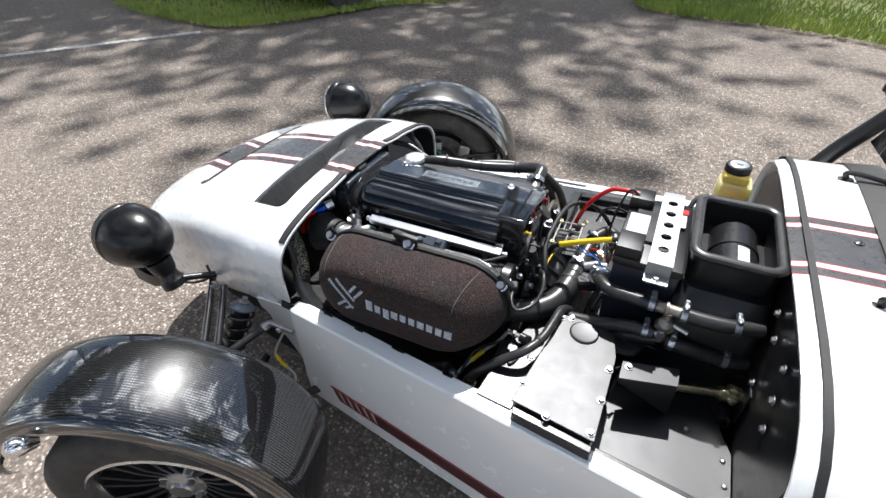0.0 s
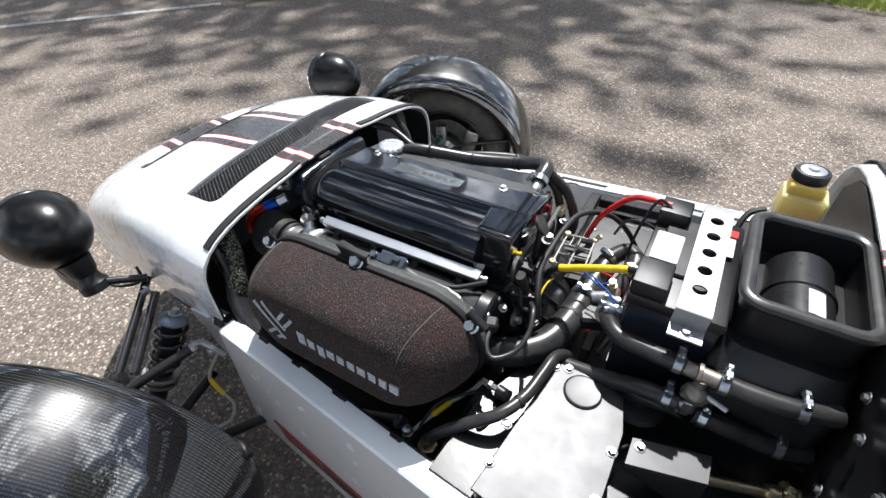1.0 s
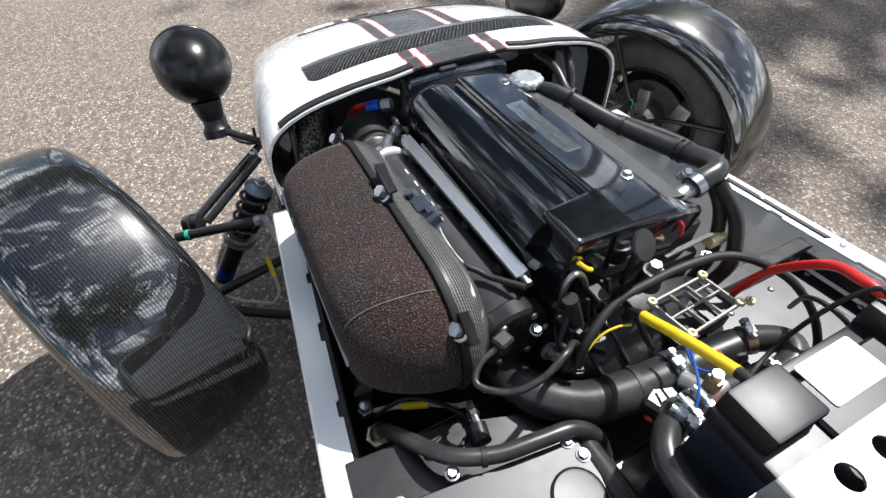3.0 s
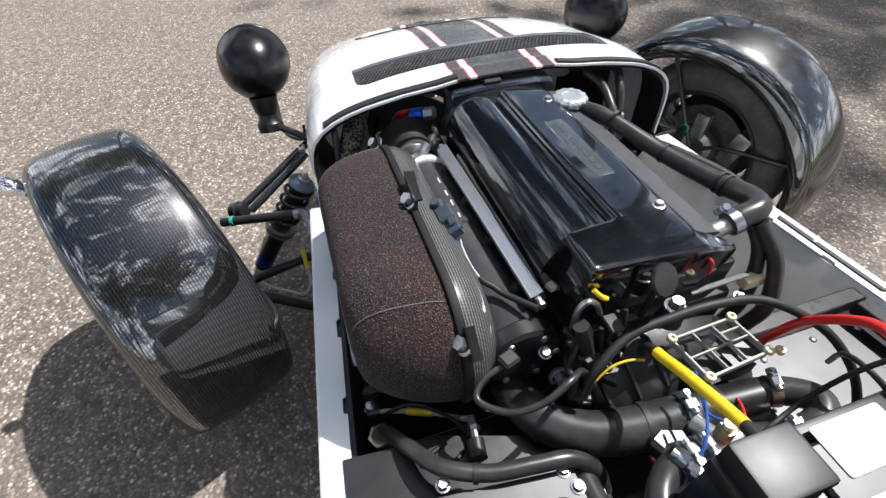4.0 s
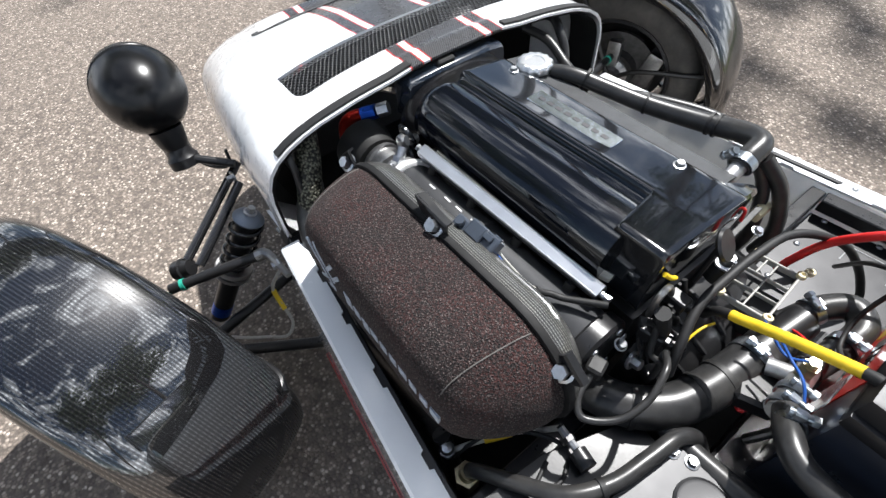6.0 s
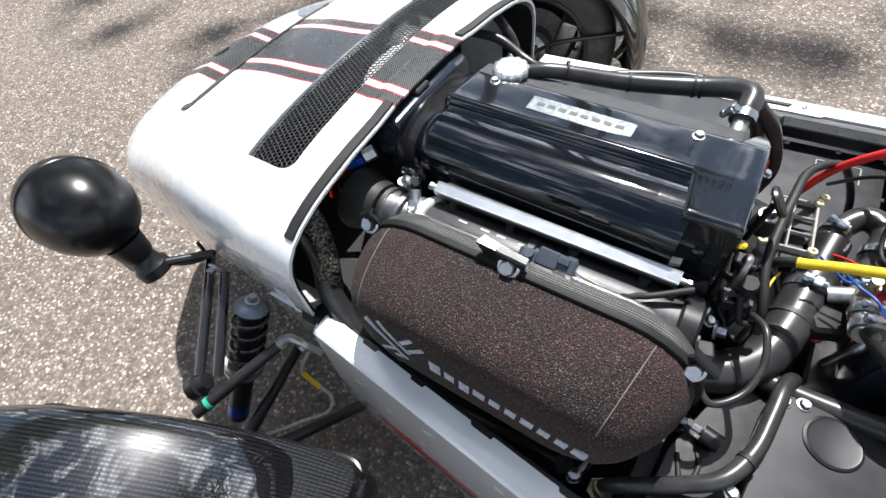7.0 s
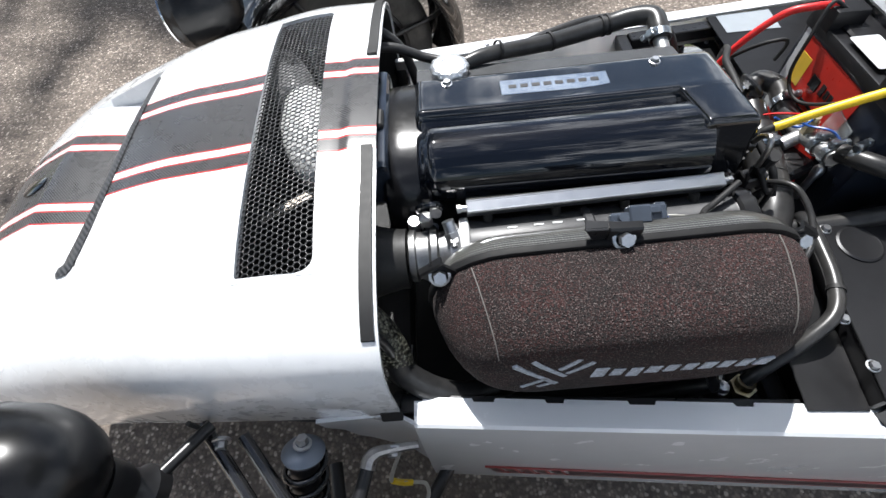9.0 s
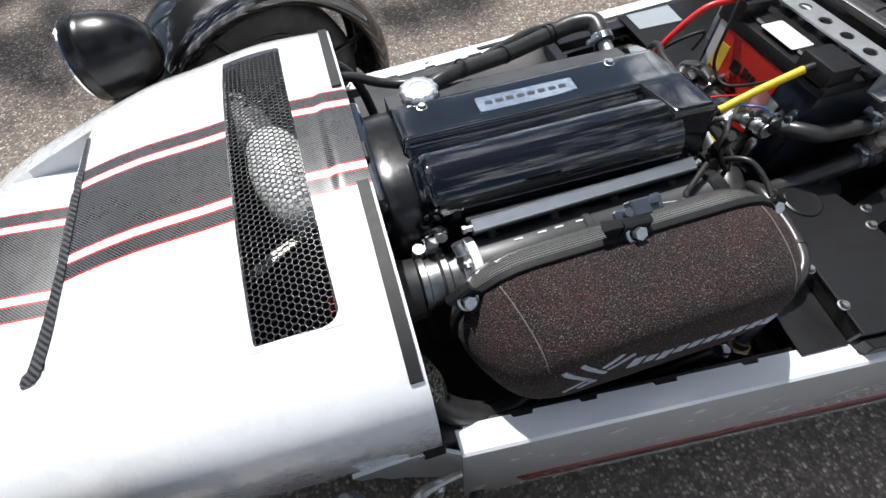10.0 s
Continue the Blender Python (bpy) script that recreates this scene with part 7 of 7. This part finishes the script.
for p, q in ((A, B), (B, C), (C, D), (D, A)):
    slat(p, q, 0.0032, 0.010)
for t in (0.34, 0.67):
    slat(A.lerp(B, t), D.lerp(C, t))
slat(A.lerp(D, 0.5), B.lerp(C, 0.5))
slat(B.lerp(C, 0.25) , A.lerp(B, 0.67).lerp(D.lerp(C, 0.67), 0.25))
part("lattice", bm, M["tray_shine"], tray)
bm = bmesh.new()
prism(bm, [p + V(0, 0, -0.005) for p in (A.lerp(D, 0.5).lerp(B.lerp(C, 0.5), 0.5), B.lerp(C, 0.5), C, D.lerp(C, 0.5))], V(0, 0, -0.003))
part("tray_floor", bm, M["dark_grey"], tray)
bm = bmesh.new()
prism(bm, [p + V(0, 0, -0.026) for p in (A, B, C, D)], V(0, 0, -0.02))
part("tray_base", bm, M["shell"], tray)
for p in (A, B, C, D, C + V(0.004, 0.0125, 0)):
    bm = bmesh.new()
    lathe(bm, p + V(0, 0, 0.003), (0, 0, 1), [(0, 0.006), (0.005, 0.006), (0.006, 0.0052), (0.0062, 0.0026), (0.003, 0.0024), (0.003, 0.0)], 16)
    part("bush", bm, M["cream"], tray, "cream plastic bush")

# plumbing at the front of the bay
fit = thing("oil_union", (-0.06, -0.17, 0.6), "red and blue anodised hose union", "union")
bm = bmesh.new()
lathe(bm, (-0.045, -0.155, 0.603), (-0.55, -0.7, -0.25), [(0, 0.0), (0, 0.013), (0.012, 0.014), (0.026, 0.014), (0.028, 0.011)], 8)
part("blue_nut", bm, M["blue_anodised"], fit, "blue anodised nut")
bm = bmesh.new()
tube(bm, [(-0.058, -0.172, 0.597), (-0.075, -0.192, 0.588), (-0.085, -0.202, 0.57), (-0.088, -0.205, 0.545)], 0.012, 12, 5)
part("red_elbow", bm, M["red_anodised"], fit, "red anodised elbow")
bm = bmesh.new()
lathe(bm, (-0.03, -0.138, 0.61), (-0.55, -0.7, -0.25), [(0, 0.012), (0.02, 0.012), (0.022, 0.0)], 6)
part("silver_nut", bm, M["zinc"], fit)
braid = hose("braided_hose", [(-0.09, -0.27, 0.625), (-0.06, -0.285, 0.61), (-0.02, -0.305, 0.585), (0.0, -0.325, 0.545), (0.005, -0.34, 0.50)], 0.021, M["braid"], "braided hose inside the nose opening", seg=16)
hose("lower_hose", [(0.0, -0.325, 0.545), (0.01, -0.345, 0.51), (0.05, -0.36, 0.47), (0.10, -0.36, 0.44), (0.18, -0.33, 0.41)], 0.018, M["hose"], "black rubber hose below the filter", seg=16)
cable("front_pipe", [(-0.06, -0.335, 0.60), (-0.02, -0.332, 0.615), (0.0, -0.335, 0.57), (0.005, -0.345, 0.5)], 0.006, M["hose"], "thin black pipe inside the nose opening", 10)
cable("front_pipe", [(-0.14, 0.22, 0.60), (-0.05, 0.26, 0.635), (0.0, 0.25, 0.62), (0.03, 0.24, 0.58), (0.05, 0.22, 0.5)], 0.009, M["hose"], "black pipe on the far side of the opening", 10)
bm = bmesh.new()
box(bm, (0.02, 0.25, 0.56), (0.03, 0.012, 0.02), None, 0.002, 1)
solo("relay", bm, M["cast"], "small silver relay by the far rail", "relay")
bm = bmesh.new()
lathe(bm, (-0.032, -0.2, 0.56), (1, 0, 0), [(0, 0.0), (0, 0.05), (0.008, 0.052), (0.03, 0.046), (0.05, 0.042), (0.058, 0.042)], 28)
solo("intake_hose", bm, M["rubber"], "black rubber intake cuff on the throttle body", "hose")
# bright nuts and studs scattered over the rear of the bay
stud = thing("bleed_screw", (0.667, -0.08, 0.5), "plated bleed screw standing behind the engine", "screw")
bm = bmesh.new()
cyl(bm, (0.66, -0.085, 0.47), (0.672, -0.076, 0.515), 0.006, seg=10)
lathe(bm, (0.671, -0.077, 0.512), (0.25, 0.2, 1), [(0, 0.008), (0.012, 0.009), (0.018, 0.006), (0.019, 0.0)], 12)
part("screw", bm, M["zinc"], stud)
for p, d in (((0.70, -0.175, 0.497), (0, -0.5, 1)), ((0.76, -0.15, 0.48), (0, -1, 0.4)), ((0.745, -0.165, 0.46), (0, -1, 0.4)), ((0.64, -0.16, 0.49), (0, 0, 1)), ((0.515, -0.15, 0.54), (1, 0, 0.3)), ((0.688, -0.165, 0.50), (0.3, -0.3, 1))):
    bolt(stud, p, d, BIG_BOLT)
pan = thing("mount_disc", (0.72, -0.16, 0.49), "black round rubber mount behind the lid", "mount")
bm = bmesh.new()
lathe(bm, (0.745, -0.17, 0.485), (0, 0, 1), [(0, 0.04), (0.006, 0.042), (0.012, 0.036), (0.014, 0.012), (0.02, 0.01), (0.02, 0.0)], 28)
part("disc", bm, M["matt"], pan)
bolt(pan, (0.745, -0.17, 0.505), (0, 0, 1), BOLT)


# ---- surroundings: line, grass, unseen trees for shade and dark reflections, a parked van's corner ----
bm = bmesh.new()
p, q = V(-4.2, 2.75, 0), V(-9.5, -3.6, 0)
d = (q - p).normalized()
w = V(-d.y, d.x, 0) * 0.055
k = 24
loft(bm, [[p.lerp(q, i / k) + w * (1 + 0.1 * math.sin(i * 2.1)) + V(0, 0, 0.004), p.lerp(q, i / k) - w * (1 + 0.12 * math.sin(i * 1.3)) + V(0, 0, 0.004)] for i in range(k + 1)], closed=False, cap=False)
solo("road_line", bm, M["line"], "worn white painted parking line", "line", kind="structure")


def lawn(name, edge, back, label, seed, count):
    """Grass bank behind an irregular edge line; blades are one mesh of stuff."""
    rnd = random.Random(seed)
    pts = spline([V(*e, 0) for e in edge], 6)
    bm = bmesh.new()
    rows = []
    for i, e in enumerate(pts):
        j = noise.noise(V(i * 0.7, seed, 0)) * 0.12
        b = V(*back, 0)
        rows.append([e + b * t + V(j, j, 0) * (1 - t) + V(0, 0, -0.02 + 0.07 * min(1, t * 8)) for t in (0, 0.03, 0.1, 0.3, 1)])
    loft(bm, rows, closed=False, cap=False)
    solo(name, bm, M["soil"], label, "lawn", kind="structure")
    bm = bmesh.new()
    b = V(*back, 0)
    for _ in range(count):
        t = rnd.random()
        i = min(len(pts) - 2, int(t * (len(pts) - 1)))
        e = pts[i].lerp(pts[i + 1], t * (len(pts) - 1) - i)
        u = rnd.random() ** 1.8
        p = e + b * u * 0.55 + V(rnd.uniform(-0.06, 0.06), rnd.uniform(-0.05, 0.05), 0.03)
        h = rnd.uniform(0.03, 0.085)
        a = rnd.uniform(0, 6.28)
        s = V(math.cos(a), math.sin(a), 0) * rnd.uniform(0.006, 0.014)
        tip = p + V(rnd.uniform(-0.04, 0.04), rnd.uniform(-0.04, 0.04), h)
        bm.faces.new([bm.verts.new(v) for v in (p - s, p + s, tip)])
    solo("grass", bm, M["blade"], "short sunlit green grass with dry tips", "grass", kind="stuff")


lawn("lawn_verge", [(-14.0, 6.2), (-9.0, 4.5), (-6.2, 3.25), (-4.6, 2.95), (-3.85, 3.05), (-3.3, 3.75), (-2.9, 4.45), (-2.0, 5.2), (-1.5, 6.3), (-1.6, 9.0)], (-4.5, 7.0), "grass verge along the asphalt edge", 3, 26000)
lawn("lawn_verge", [(0.35, 8.5), (-0.05, 6.4), (0.06, 5.5), (0.45, 5.2), (0.95, 5.08), (1.6, 4.9), (2.2, 4.62), (3.2, 3.7), (5.0, 2.6), (9.0, 1.2)], (4.5, 7.0), "second grass verge beyond the drive", 7, 20000)

van = thing("parked_car", (-4.6, 7.3, 0), "white parked car standing beyond the grass", "car")
bm = bmesh.new()
loft(bm, [[V(-4.6 + x, 5.55 + dy, z) for x, z in ((-0.85 * s, 0.32), (-0.88 * s, 0.6), (-0.8 * s, 0.9), (0.8 * s, 0.9), (0.88 * s, 0.6), (0.85 * s, 0.32))] for dy, s in ((0, 0.82), (0.12, 0.95), (0.5, 1.0), (3.2, 1.0), (3.5, 0.9))])
van_body = part("body", bm, M["white"], van)
bm = bmesh.new()
loft(bm, [[V(-4.6 + x, 6.5 + dy, z) for x, z in ((-0.8 * s, 0.88), (-0.62 * s, 1.4), (0.62 * s, 1.4), (0.8 * s, 0.88))] for dy, s in ((0, 1.0), (2.0, 1.0))])
part("cabin", bm, M["gloss"], van, "dark glazed cabin")
for x in (-0.62, 0.62):
    bm = bmesh.new()
    box(bm, (-4.6 + x, 5.545, 0.5), (0.24, 0.05, 0.1), None, 0.02, 2)
    part("lamp_recess", bm, M["shell"], van_body)
for x in (-0.8, 0.8):
    for y in (6.2, 8.5):
        bm = bmesh.new()
        lathe(bm, (-4.6 + x - 0.09, y, 0.31), (1, 0, 0), [(0, 0.0), (0, 0.2), (0.02, 0.29), (0.05, 0.31), (0.13, 0.31), (0.16, 0.29), (0.18, 0.2), (0.18, 0.0)], 28)
        part("wheel", bm, M["tyre"], van)
for x in (-0.84, 0.84):
    bm = bmesh.new()
    box(bm, (-4.6 + x, 7.35, 0.2), (0.08, 1.6, 0.3), None, 0.03, 2)
    part("sill", bm, M["white"], van)
van.matrix_basis = Matrix.Translation((-3.17, 4.2, 0)) @ Matrix.Rotation(radians(-24), 4, "Z") @ Matrix.Translation((3.76, -6.25, 0)) @ van.matrix_basis


def tree(x, y, height, spread, seed, leaves):
    """Tapered trunk, limbs and a crown of many small leaves with gaps."""
    rnd = random.Random(seed)
    t = thing("tree", (x, y, 0), "leafy broad-crowned tree out of view", "tree", "trees round the drive")
    bm = bmesh.new()
    tube(bm, [(x, y, -0.1), (x + 0.1, y, height * 0.25), (x - 0.05, y + 0.1, height * 0.55), (x, y, height * 0.85)], [0.26, 0.2, 0.13, 0.04], 12, 5)
    tips = []
    for i in range(11):
        a = 2.4 * i
        z0 = height * (0.5 + 0.035 * i)
        r = spread * rnd.uniform(0.7, 1.0) * (1 - 0.03 * i)
        e = V(x + r * math.cos(a), y + r * math.sin(a), z0 + height * rnd.uniform(0.08, 0.2))
        mid = V(x, y, z0).lerp(e, 0.5) + V(0, 0, 0.25)
        tube(bm, [(x, y, z0), mid, e], [0.07, 0.045, 0.015], 7, 4)
        tips += [mid, mid.lerp(e, 0.5), e, e + V(rnd.uniform(-0.6, 0.6), rnd.uniform(-0.6, 0.6), 0.3)]
    part("trunk", bm, M["bark"], t)
    bm = bmesh.new()
    for _ in range(leaves):
        c = rnd.choice(tips)
        p = c + V(rnd.gauss(0, 0.75), rnd.gauss(0, 0.75), rnd.gauss(0, 0.5))
        s = rnd.uniform(0.1, 0.22)
        u = V(rnd.gauss(0, 1), rnd.gauss(0, 1), rnd.gauss(0, 0.6)).normalized() * s
        v = u.cross(V(rnd.gauss(0, 1), rnd.gauss(0, 1), rnd.gauss(0, 1))).normalized() * s * 0.6
        bm.faces.new([bm.verts.new(q) for q in (p - u, p + v, p + u, p - v)])
    tagged(part("crown", bm, M["leaf"], t, fix=False), kind="stuff")


# unseen trees, set so that their crowns dapple the far asphalt
tree(-9.6, 9.2, 13.0, 1.8, 1, 1900)
tree(-7.0, 9.2, 13.0, 1.7, 2, 1300)
tree(-4.6, 9.4, 13.0, 1.7, 5, 1050)
tree(-2.4, 9.6, 13.0, 1.6, 4, 900)
# unseen outer trees, added mostly as dark reflections in the gloss
tree(-12.8, 6.5, 16.0, 3.6, 16, 10000)
tree(-13.5, 12.5, 18.0, 4.0, 17, 10000)
tree(-16.5, 9.0, 18.0, 4.6, 6, 14000)
tree(-17.5, 2.0, 17.0, 4.6, 13, 14000)
tree(-11.5, 17.0, 20.0, 4.6, 14, 12000)
tree(-4.0, 19.5, 20.0, 4.6, 15, 10000)
tree(11.0, 5.5, 17.0, 4.2, 8, 8000)
tree(11.5, -1.5, 16.0, 4.0, 9, 8000)
tree(-15.0, -4.5, 15.0, 4.2, 11, 11000)
tree(-11.0, -11.0, 15.0, 4.0, 12, 8000)
